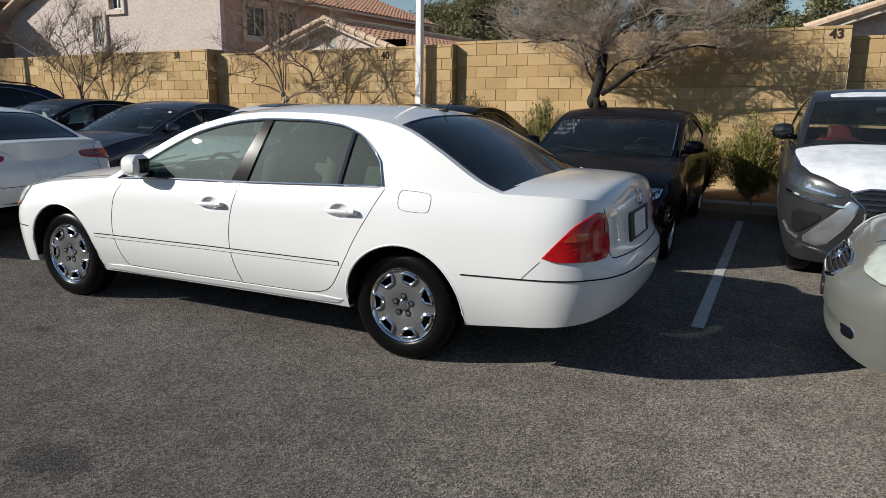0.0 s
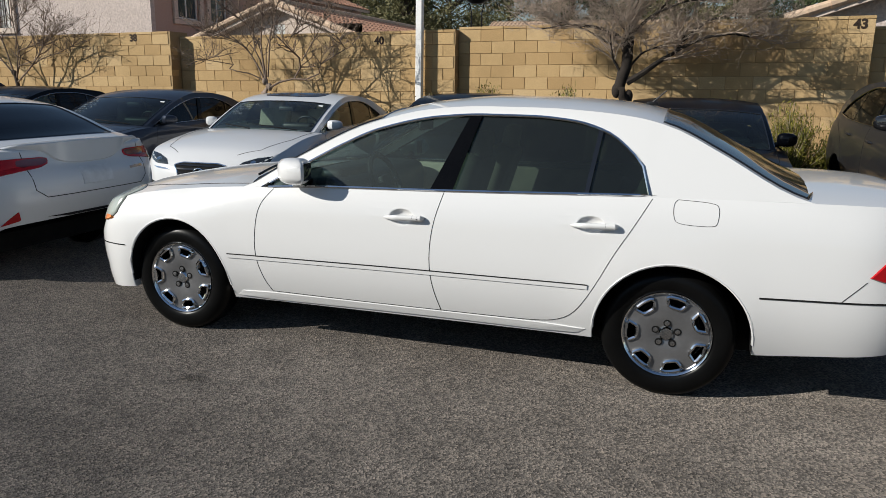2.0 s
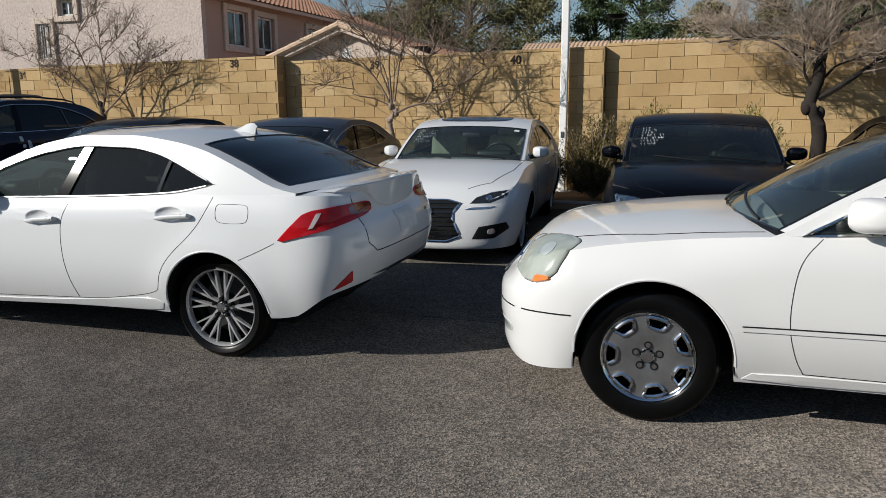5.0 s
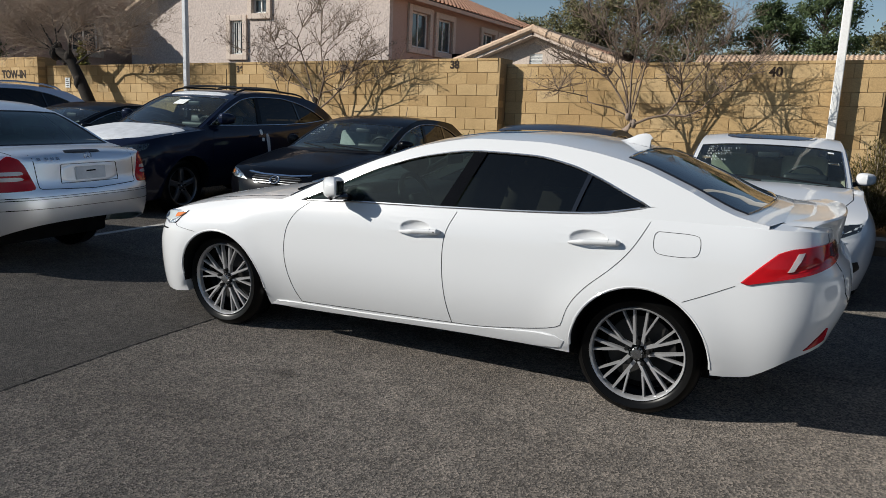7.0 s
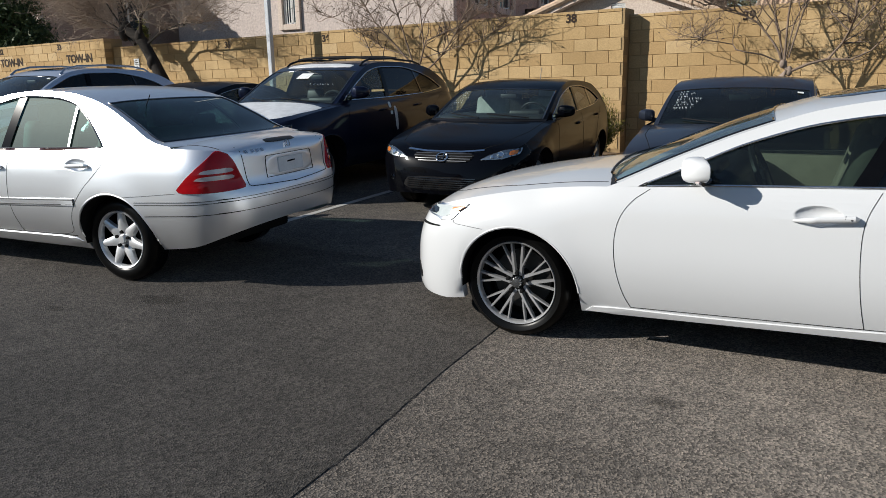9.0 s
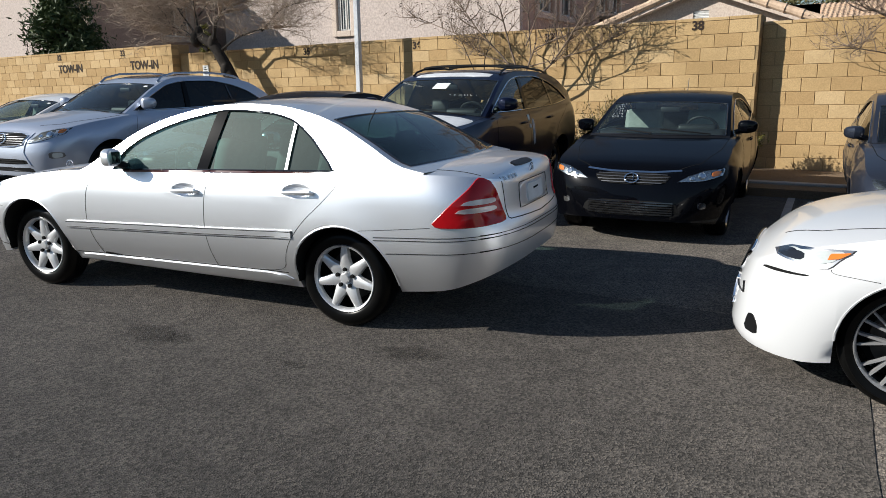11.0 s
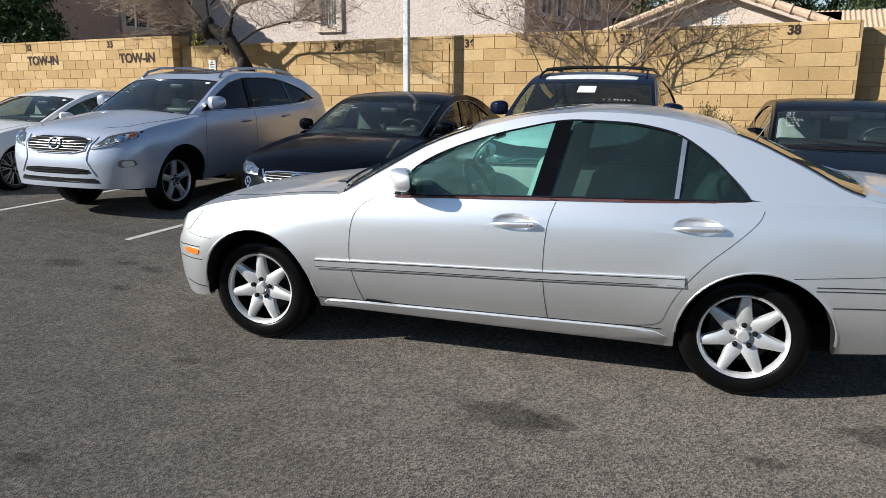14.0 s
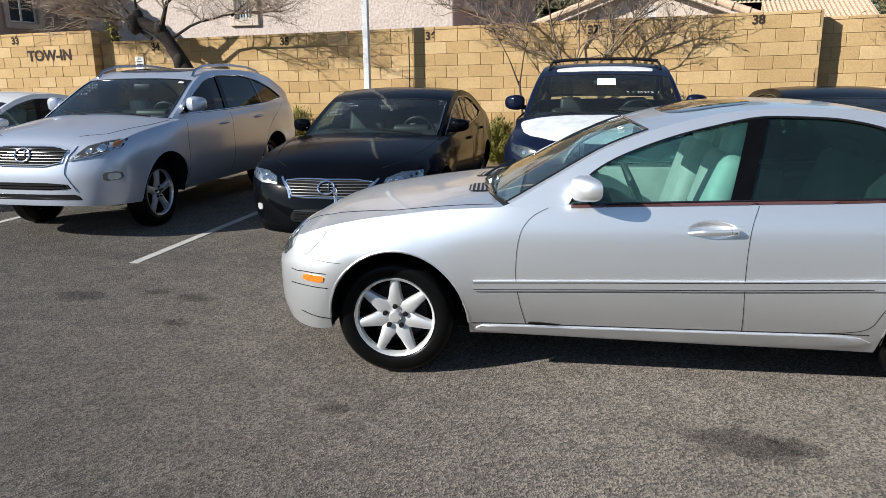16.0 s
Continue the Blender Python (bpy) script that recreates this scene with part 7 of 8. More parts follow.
# oil stains
for x, y, r in ((-14.42, 2.46, 0.15), (-14.21, 2.49, 0.09), (-12.79, 2.98, 0.12), (-13.27, 2.51, 0.06), (-18.86, 3.61, 0.14), (-18.37, 3.82, 0.07), (-18.02, 3.76, 0.10), (-17.80, 3.26, 0.07), (-16.28, 2.35, 0.06), (-16.08, 1.23, 0.05), (-2.84, 1.73, 0.15), (-9.4, 3.0, 0.06), (-4.5, 2.8, 0.05)):
    bm = bmesh.new()
    rng = random.Random(int(x * 100))
    c = bm.verts.new((0, 0, 0.0))
    ring = [bm.verts.new((rng.uniform(0.85, 1.1) * math.cos(k), rng.uniform(0.85, 1.1) * math.sin(k), 0.0)) for k in (2 * math.pi * j / 18 for j in range(18))]
    for i in range(18):
        bm.faces.new((c, ring[i], ring[(i + 1) % 18]))
    ob = new("oil_stain", mesh_of("oil_stain", bm, M["under_oil"], False))
    ob.matrix_world = pose(x, y, 0.0085, 0, 0, rng.uniform(-15, 15)) @ Matrix.Diagonal((r * 2.0, r * 1.35, 1, 1))
    tagged(ob, "dark dried oil stain on the asphalt", "stain", "oil stains", "structure")

# kerb and planter bed
kerb = empty("kerb", pose(0, 0, 0), "gray concrete kerb along the planter bed", "kerb", "", "structure")
x = -34.0
while x < 12:
    bm = bmesh.new()
    box(bm, (2.98, 0.16, 0.30), (x + 1.5, 10.55 + SKEW * (x + 12.5), -0.01), 0.018, Matrix.Rotation(math.atan(SKEW), 3, "Z"))
    part("kerb_stone", bm, M["curb"], kerb, "", False)
    x += 3.0
slab("planter_bed", -36, 14, 10.0, 13.6, -0.05, 0.11, "soil", "dry brown soil of the planter bed below the wall", "planter bed")


# ---- poles ----
def square_pole(x, y, h, w=0.115, mat="pole", label="square white painted steel lamp post in the planter"):
    root = empty("lamp_post", pose(x, y, 0.1), label, "lamp post", "white posts")
    bm = bmesh.new()
    box(bm, (w, w, h), (0, 0, h / 2), 0.012)
    part("post", bm, M[mat], root, "", False)
    bm = bmesh.new()
    box(bm, (0.30, 0.30, 0.022), (0, 0, 0.011), 0.004)
    part("base_plate", bm, M[mat], root, "", False)
    bm = bmesh.new()
    box(bm, (0.055, 0.012, 0.10), (0, -w / 2 - 0.006, 0.95), 0.004)
    part("cover_plate", bm, M["dull_chrome"], root, "small gray cover plate", False)
    for sx in (-1, 1):
        for sy in (-1, 1):
            bm = bmesh.new()
            tube(bm, [(sx * 0.12, sy * 0.12, 0.02), (sx * 0.12, sy * 0.12, 0.055)], 0.012, 6)
            part("bolt", bm, M["dull_chrome"], root)


square_pole(-7.10, 12.2, 6.0)
square_pole(-19.58, 11.45, 6.0, 0.10, "pole_gray", "square pale gray painted steel lamp post in the planter")


# ---- bare trees ----
def bare_tree(x, y, seed, label, stem, trunk_r, limbs, kids, bark="bark", twig_mat="twig", flat=0.5, up=0.04, first=0.55, pods=0, slim=False):
    """stem: points of the trunk; limbs: (points, radius) of the main boughs, which carry ever finer twigs."""
    rng = random.Random(seed)
    root = empty("tree", pose(x, y, 0.1), label, "tree", "bare trees")
    big, small, seeds = bmesh.new(), bmesh.new(), bmesh.new()
    tips = []

    def twig(p, d, length, r, depth):
        pts = [p]
        n = 4 if depth < len(kids) else 3
        for i in range(n):
            d = (d + Vector((rng.gauss(0, 1), rng.gauss(0, 1), rng.gauss(0, 0.9))) * (0.13 + 0.05 * depth) + Vector((0, 0, up))).normalized()
            pts.append(pts[-1] + d * length / n)
        end_r = max(0.0013, r * 0.5)
        tube(small, pts, max(r, 0.002), 4 if depth < 2 else 3, False, end_r)
        if depth >= len(kids):
            tips.append((pts[-1], d))
            return
        for k in range(kids[depth]):
            sprout(pts[n if k < 1 else rng.randint(1, n)], d, length * rng.uniform(0.5, 0.8), max(0.0022, end_r * rng.uniform(0.7, 1.0)), depth + 1)

    def sprout(p, d, length, r, depth):
        ang = rng.uniform(0, 2 * math.pi)
        side = Vector((math.cos(ang), math.sin(ang) * 0.8, rng.uniform(-0.25, 0.8) * flat))
        nd = d * rng.uniform(0.4, 0.9) + side * rng.uniform(0.5, 1.0)
        twig(p, nd.normalized(), length, r, depth)

    tube(big, resample(stem, 14), trunk_r, 10, False, trunk_r * 0.62)
    for k in range(9):
        q = Vector(stem[rng.randint(1, len(stem) - 1)])
        bmesh.ops.create_icosphere(big, subdivisions=2, radius=trunk_r * rng.uniform(0.55, 0.8), matrix=Matrix.Translation(q + Vector((rng.uniform(-0.35, 0.35), rng.uniform(-0.35, 0.35), rng.uniform(-0.5, 0.5))) * trunk_r) @ Matrix.Diagonal((1, 1, 1.5, 1)))
    for pts, r in limbs:
        pts = resample([(a, rng.uniform(-0.12, 0.12) * i * (len(pts) > 2) - 0.05 * i, c) for i, (a, c) in enumerate(pts)], 9)
        tube(small if slim else big, pts, r * (0.66 if slim else 1), 7, False, r * 0.3)
        run = (pts[-1] - pts[0]).length
        for k in range(kids[0] * 3):
            i = min(8, 2 + int(6.5 * math.sqrt(rng.random())))
            sprout(pts[i], (pts[i] - pts[i - 1]).normalized(), first * rng.uniform(0.6, 1.1), max(0.004, r * 0.4), 1)
        twig(pts[-1], (pts[-1] - pts[-2]).normalized(), first, r * 0.35, 1)
    for p, d in tips[:: max(1, len(tips) // max(1, pods))][:pods]:
        tube(seeds, [p, p + d * 0.035 - Vector((0, 0, 0.01)), p + d * 0.06 - Vector((0, 0, 0.03))], 0.007, 4, False, 0.003)
    part("trunk", big, M[bark], root)
    part("crown", small, M[twig_mat], root)
    if pods:
        tagged(part("seed_pod", seeds, M["bark"], root), kind="stuff")
    return root


rng = random.Random(8)
crown = [([(-0.05, 1.85), (-0.03, 2.1), (0.0, 2.35)], 0.05), ([(0.0, 1.5), (0.2, 1.62), (0.44, 1.8), (0.7, 1.98), (0.78, 2.2)], 0.055), ([(-0.05, 1.65), (0.2, 1.95), (0.5, 2.05)], 0.025), ([(-0.07, 1.6), (-0.22, 1.85), (-0.26, 2.2)], 0.025),
         ([(0.7, 1.98), (1.05, 2.15), (1.45, 2.2), (1.8, 2.15)], 0.03), ([(-0.02, 2.1), (-0.4, 2.3), (-0.9, 2.35), (-1.35, 2.3)], 0.03), ([(0.0, 2.2), (0.35, 2.5), (0.8, 2.65), (1.2, 2.65)], 0.03), ([(-0.02, 2.2), (-0.3, 2.6), (-0.7, 2.75)], 0.028),
         ([(0.75, 2.1), (1.1, 2.4), (1.6, 2.5)], 0.026), ([(0.0, 2.3), (0.1, 2.7), (0.3, 3.0)], 0.026), ([(-0.25, 2.05), (-0.7, 2.3), (-1.1, 2.4)], 0.02), ([(0.3, 2.4), (0.6, 2.8), (0.9, 3.0)], 0.022)]
bare_tree(-3.42, 11.6, 4, "leafless spreading tree with dark gnarled trunk by the wall", [(0, 0, 0), (0.05, 0, 0.5), (0.06, 0, 1.0), (0.0, -0.02, 1.25), (-0.11, -0.02, 1.43), (-0.06, 0, 1.64), (0.0, 0, 1.78), (-0.02, 0, 2.05)], 0.12, crown, (4, 5, 4, 4), "bark_black", flat=0.6, up=0.03, first=0.5)
bare_tree(-9.93, 11.65, 11, "slender leafless tree with pale twisted trunk by the wall", [(0, 0, 0), (0.0, 0, 0.6), (0.0, 0, 0.95), (-0.05, 0, 1.1), (-0.06, 0, 1.2), (0.06, 0, 1.33), (0.0, 0, 1.42)], 0.062,
          [([(-0.07, 1.45), (-0.36, 1.59), (-0.6, 1.60), (-0.72, 1.72), (-1.1, 1.79), (-1.27, 1.85)], 0.018), ([(-0.02, 1.42), (-0.1, 1.65), (-0.37, 1.99), (-0.67, 2.17), (-1.0, 2.28)], 0.026), ([(0.0, 1.42), (-0.07, 1.75), (-0.15, 2.02), (-0.2, 2.32), (-0.3, 2.6)], 0.022),
           ([(0.0, 1.4), (0.1, 1.99), (0.27, 2.39), (0.45, 2.8)], 0.018), ([(0.06, 1.3), (0.33, 1.42), (0.6, 1.49), (0.77, 1.79), (0.87, 2.02), (0.87, 2.4)], 0.032), ([(0.6, 1.47), (0.73, 1.42), (1.03, 1.54), (1.23, 1.75), (1.53, 2.0), (1.8, 2.2)], 0.02), ([(-0.02, 1.42), (-0.12, 2.0), (-0.45, 2.55), (-0.75, 3.05)], 0.024), ([(0.0, 1.42), (0.02, 2.1), (0.08, 2.7), (0.05, 3.2)], 0.026), ([(0.05, 1.5), (0.22, 2.2), (0.42, 2.75), (0.6, 3.1)], 0.022), ([(0.77, 1.79), (1.1, 2.2), (1.35, 2.6)], 0.018)], (5, 5, 3), "pale_bark", "twig_brown", flat=0.8, up=0.06, first=0.42, pods=260, slim=True)
bare_tree(-16.15, 11.65, 23, "slender leafless multi-stem tree by the wall", [(0, 0, 0), (0.0, 0, 0.8), (0.02, 0, 1.2), (-0.05, 0, 1.5)], 0.06,
          [([(-0.07, 1.47), (-0.34, 1.81), (-0.88, 2.32), (-1.36, 2.8)], 0.026), ([(-0.06, 1.45), (-0.3, 2.08), (-0.37, 2.7), (0.0, 3.3)], 0.026), ([(0.0, 1.4), (0.27, 1.95), (0.75, 2.15), (1.15, 2.35)], 0.024), ([(0.0, 1.4), (0.14, 1.8), (0.1, 2.6), (0.2, 3.2)], 0.022),
           ([(0.1, 1.65), (0.6, 1.75), (1.2, 1.9), (1.7, 2.15)], 0.016), ([(-0.2, 1.7), (-0.7, 1.85), (-1.2, 2.1)], 0.015), ([(0.0, 1.3), (0.5, 1.62), (0.75, 2.0), (1.2, 2.5)], 0.028), ([(-0.1, 1.5), (-0.6, 2.1), (-1.2, 2.25), (-2.0, 2.55)], 0.018), ([(0.05, 2.0), (0.3, 2.5), (0.8, 2.9)], 0.016)], (5, 5, 3), "bark", "twig_brown", flat=0.8, up=0.06, first=0.42, pods=320, slim=True)
bare_tree(-16.95, 11.75, 29, "young leafless sapling by the wall", [(0, 0, 0), (0.03, 0, 0.7), (-0.04, 0, 1.3)], 0.026, [([(-0.04, 1.25), (-0.2, 1.7), (-0.5, 2.2)], 0.014), ([(-0.04, 1.25), (0.05, 1.8), (0.2, 2.3)], 0.014)], (2, 2, 2), flat=0.7, up=0.08, first=0.35, pods=50)
lean = [([(-1.5, 2.15), (-2.2, 2.6), (-2.9, 2.85)], 0.037), ([(-1.75, 2.4), (-1.8, 2.9), (-1.6, 3.3)], 0.031), ([(-1.15, 2.1), (-0.6, 2.4), (0.2, 2.52), (0.9, 2.55)], 0.028), ([(-1.75, 2.4), (-2.3, 3.0), (-2.6, 3.4)], 0.028), ([(-1.3, 2.26), (-1.0, 2.75), (-0.5, 3.1)], 0.05),
        ([(-2.2, 2.6), (-2.9, 2.9), (-3.6, 3.05)], 0.025), ([(-2.6, 2.75), (-3.1, 3.2), (-3.7, 3.5)], 0.022), ([(0.2, 2.5), (0.8, 2.9), (1.4, 3.0)], 0.019), ([(-1.7, 2.9), (-1.0, 3.3), (-0.4, 3.5)], 0.019), ([(-2.0, 2.5), (-2.5, 2.55), (-3.0, 2.6)], 0.019)]
bare_tree(-22.35, 11.5, 37, "leafless leaning tree with dark trunk by the wall", [(0, 0, 0), (-0.3, 0, 0.7), (-0.66, 0, 1.32), (-0.95, 0, 1.8), (-1.27, 0, 2.26), (-1.8, 0, 2.5)], 0.17, lean, (7, 5, 4, 4), "bark_black", flat=0.5, up=0.01, first=0.7)


# ---- shrubs ----
def shrub(x, y, w, h, seed, mat="shrub_leaf", n=15000):
    rng = random.Random(seed)
    root = empty("shrub", pose(x, y, 0.1), "low olive green shrub in the planter bed", "shrub", "shrubs")
    stems, leaves = bmesh.new(), bmesh.new()
    tips = []
    for k in range(130):
        a, t = rng.uniform(0, 2 * math.pi), rng.uniform(0.05, 1)
        tip = Vector((math.cos(a) * w * 0.5 * t, math.sin(a) * w * 0.42 * t, h * (1.0 - 0.45 * t * t) * rng.uniform(0.6, 1.08)))
        tube(stems, [(0, 0, 0), tip * 0.5 + Vector((0, 0, 0.05)), tip], 0.007, 4, False, 0.002)
        tips.append(tip)
    for k in range(n):
        t = rng.choice(tips)
        c = t * rng.uniform(0.22, 1.0) + Vector((rng.gauss(0, 0.035), rng.gauss(0, 0.035), rng.gauss(0, 0.03)))
        u = (Vector((rng.gauss(0, 1), rng.gauss(0, 1), rng.gauss(0.4, 0.7))) * 0.6 + t.normalized()).normalized()
        v = u.cross(Vector((rng.gauss(0, 1), rng.gauss(0, 1), rng.gauss(0, 1)))).normalized()
        l, b = rng.uniform(0.018, 0.042), rng.uniform(0.004, 0.009)
        leaves.faces.new([leaves.verts.new(c + q) for q in (-u * l, v * b, u * l, -v * b)])
    part("stalk", stems, M["twig"], root)
    part("foliage", leaves, M[mat], root, "", False)


for x, y, w, h, sd, mt in ((-6.45, 11.35, 1.7, 1.25, 1, "shrub_dry"), (-5.6, 11.5, 1.5, 1.4, 2, "shrub_leaf"), (-4.3, 11.4, 1.4, 1.35, 3, "shrub_leaf"), (-1.9, 11.5, 1.2, 1.2, 4, "shrub_leaf"), (-1.1, 11.4, 1.1, 1.2, 5, "shrub_leaf"),
                           (-0.4, 11.5, 0.7, 1.0, 6, "shrub_leaf"), (-14.4, 11.3, 1.9, 1.1, 7, "shrub_dry"), (-12.6, 11.3, 1.0, 1.0, 8, "shrub_leaf"), (-17.2, 11.1, 0.9, 0.75, 9, "shrub_leaf"), (-20.9, 11.4, 0.9, 0.9, 10, "shrub_leaf"), (-7.4, 11.4, 1.0, 1.0, 12, "shrub_dry")):
    shrub(x, y, w, h, sd, mt)


# ---- houses beyond the wall ----
def wall_with_openings(name, parent, mat, origin, along, width, height_at, openings, thick=0.2, z0=0.0):
    """An upright wall from origin along a direction, its top given by height_at(s); openings are (s0, s1, z0, z1)."""
    along = Vector(along).normalized()
    depth = Vector((-along.y, along.x, 0)) * thick
    ss = sorted({0.0, width, *[o[0] for o in openings], *[o[1] for o in openings], *list(np.linspace(0, width, 9))})
    zz = sorted({z0, *[o[2] for o in openings], *[o[3] for o in openings]})
    bm = bmesh.new()
    for s0, s1 in zip(ss, ss[1:]):
        levels = [(a, b, None) for a, b in zip(zz, zz[1:])] + [(zz[-1], None, True)]
        for a, b, last in levels:
            if any(o[0] < (s0 + s1) / 2 < o[1] and o[2] <= a < o[3] for o in openings):
                continue
            t0, t1 = (height_at(s0), height_at(s1)) if last else (b, b)
            p = [Vector(origin) + along * s for s in (s0, s1)]
            vs = [bm.verts.new(q + dd + Vector((0, 0, z))) for q, tz in ((p[0], t0), (p[1], t1)) for dd in (Vector(), depth) for z in (a, tz)]
            for q in ((0, 4, 5, 1), (2, 3, 7, 6), (0, 1, 3, 2), (4, 6, 7, 5), (1, 5, 7, 3), (0, 2, 6, 4)):
                bm.faces.new([vs[i] for i in q])
    clean(bm)
    return part(name, bm, M[mat], parent, "", False)


def house_window(parent, origin, along, s0, s1, z0, z1, bars=False, surround=True):
    along = Vector(along).normalized()
    inward = Vector((-along.y, along.x, 0))
    rot = Matrix((along, inward, Vector((0, 0, 1)))).transposed()
    mid = Vector(origin) + along * ((s0 + s1) / 2) + Vector((0, 0, (z0 + z1) / 2))
    w, h = s1 - s0, z1 - z0
    bm = bmesh.new()
    for dx, dz, sx, sz in ((-w / 2 + 0.03, 0, 0.06, h), (w / 2 - 0.03, 0, 0.06, h), (0, h / 2 - 0.03, w, 0.06), (0, -h / 2 + 0.03, w, 0.06), (0, 0, 0.045, h)):
        box(bm, (sx, 0.06, sz), mid + rot @ Vector((dx, 0.09, dz)), 0, rot)
    win = part("window", bm, M["window_white"], parent, "white vinyl sliding window", False)
    for sg in (-1, 1):
        bm = bmesh.new()
        box(bm, (w / 2 - 0.06, 0.01, h - 0.1), mid + rot @ Vector((sg * w / 4, 0.10, 0)), 0, rot)
        part("pane", bm, M["window_pane"], win, "", False)
    if bars:
        for k in range(6):
            bm = bmesh.new()
            box(bm, (0.018, 0.018, h), mid + rot @ Vector((-w / 2 + w * (k + 0.5) / 6, -0.02, 0)), 0, rot)
            part("security_bar", bm, M["window_white"], win, "", False)
    if surround:
        for dx, dz, sx, sz in ((-w / 2 - 0.10, 0, 0.20, h + 0.4), (w / 2 + 0.10, 0, 0.20, h + 0.4), (0, h / 2 + 0.10, w, 0.20), (0, -h / 2 - 0.10, w, 0.20)):
            bm = bmesh.new()
            box(bm, (sx, 0.10, sz), mid + rot @ Vector((dx, -0.05, dz)), 0.02, rot)
            part("window_trim", bm, M["trim_stucco"], win, "", False)


def tile_slope(name, parent, mat, a, b, down, run, pitch_drop, tile_w=0.30, course=0.36, lift=0.05):
    """Barrel-tile roof: eave-to-ridge line a-b is the ridge; it falls along down (unit, level) by pitch_drop over run."""
    a, b, down = Vector(a), Vector(b), Vector(down).normalized()
    length = (b - a).length
    e = (b - a) / length
    slope_len = math.hypot(run, pitch_drop)
    dvec = (down * run - Vector((0, 0, pitch_drop))) / slope_len
    nrm = e.cross(dvec)
    if nrm.z < 0:
        nrm = -nrm
    nc, nt = max(2, int(slope_len / course)), max(2, int(length / tile_w))
    prof = [0.0, 0.72, 1.0, 0.72, 0.0, -0.1]
    verts, faces = [], []
    cols = nt * len(prof) + 1
    for i in range(nc):
        for k, off in ((i, 0.012), (i + 1, 0.045)):
            for j in range(cols):
                u = j / (cols - 1) * length
                h = prof[j % len(prof)] * lift + off
                verts.append(a + e * u + dvec * (slope_len * k / nc) + nrm * h)
        base = i * 2 * cols
        for j in range(cols - 1):
            faces.append((base + j, base + j + 1, base + cols + j + 1, base + cols + j))
            if i:
                q = base - cols
                faces.append((q + j, q + j + 1, base + j + 1, base + j))
    me = bpy.data.meshes.new(name)
    me.from_pydata(verts, [], faces)
    me.materials.append(M[mat])
    ob = new(name, me)
    ob.parent = parent
    # boarding under the tiles
    bm = bmesh.new()
    q = [a, b, b + dvec * slope_len, a + dvec * slope_len]
    vs = [bm.verts.new(p - nrm * d) for p in q for d in (0.0, 0.12)]
    for f in ((0, 2, 4, 6), (1, 7, 5, 3), (0, 1, 3, 2), (2, 3, 5, 4), (4, 5, 7, 6), (6, 7, 1, 0)):
        bm.faces.new([vs[i] for i in f])
    part("fascia", bm, M["trim_stucco"], parent, "", False)
    return ob


def rake_tiles(parent, a, b, r=0.11, piece=0.42, mat="tile_pale"):
    a, b = Vector(a), Vector(b)
    n = max(2, int((b - a).length / piece))
    for k in range(n):
        bm = bmesh.new()
        p, q = a.lerp(b, k / n), a.lerp(b, (k + 1.08) / n)
        tube(bm, [p, p.lerp(q, 0.92), q], r * 0.86, 9, False, r * 1.08)
        part("rake_tile", bm, M[mat], parent)


# two-storey stucco house
house = empty("house", pose(0, 0, 0), "two-storey pink stucco house with clay tile roof behind the wall", "house", "houses")
X0, X1, XP, YF, YB = -33.1, -20.5, -26.7, 20.7, 36.5
EV, PK, EL = 5.30, 7.60, 4.65
rake = lambda s: (EL + (PK - EL) * s / (XP - X0)) if s < XP - X0 else PK + (EV - PK) * (s - (XP - X0)) / (X1 - XP)
wall_with_openings("wall_front", house, "stucco", (X0, YF, 0), (1, 0, 0), X1 - X0, rake, [(5.60, 6.21, 3.26, 4.46), (6.67, 7.37, 4.70, 5.22)])
house_window(house, (X0, YF, 0), (1, 0, 0), 5.60, 6.21, 3.26, 4.46, True)
house_window(house, (X0, YF, 0), (1, 0, 0), 6.67, 7.37, 4.70, 5.22)
side_open = [(1.08, 2.28, 3.63, 4.82), (2.9, 4.0, 3.62, 4.78), (6.56, 7.66, 3.98, 4.69), (8.15, 9.1, 4.08, 4.66)]
# the side wall carries its shade in a darker stucco colour
wall_with_openings("wall_side", house, "stucco_side_shade", (X1, YF + 0.2, 0), (0, 1, 0), YB - YF - 0.2, lambda s: EV, side_open)
for o in side_open:
    house_window(house, (X1, YF + 0.2, 0), (0, 1, 0), *o)
tile_slope("roof", house, "tile", (XP, YF - 0.45, PK + 0.06), (XP, YB, PK + 0.06), (1, 0, 0), X1 - XP + 0.5, (PK - EV) * (X1 - XP + 0.5) / (X1 - XP))
tile_slope("roof", house, "tile", (XP, YF - 0.45, PK + 0.06), (XP, YB, PK + 0.06), (-1, 0, 0), XP - X0 + 0.5, (PK - EL) * (XP - X0 + 0.5) / (XP - X0))
rake_tiles(house, (XP, YF - 0.45, PK + 0.10), (X1 + 0.5, YF - 0.45, EV - 0.10))
rake_tiles(house, (XP, YF - 0.45, PK + 0.10), (X0 - 0.5, YF - 0.45, EL - 0.16))

# low gabled wing in front of it
wing = empty("garage", pose(0, 0, 0), "low pink stucco gable with pale barrel rake tiles", "house", "houses")
GX, GY, GW, GP, GE = -15.05, 20.1, 2.75, 3.82, 2.80
wall_with_openings("wall_front", wing, "trim_stucco", (GX - GW, GY, 0), (1, 0, 0), 2 * GW, lambda s: GE + (GP - 0.12 - GE) * (1 - abs(s - GW) / GW), [(2.55, 2.95, 2.78, 3.22)])
for k in range(6):
    bm = bmesh.new()
    box(bm, (0.40, 0.05, 0.055), (GX, GY + 0.05, 2.82 + 0.075 * k), 0, Matrix.Rotation(radians(28), 3, "X"))
    part("vent_slat", bm, M["window_white"], wing, "", False)
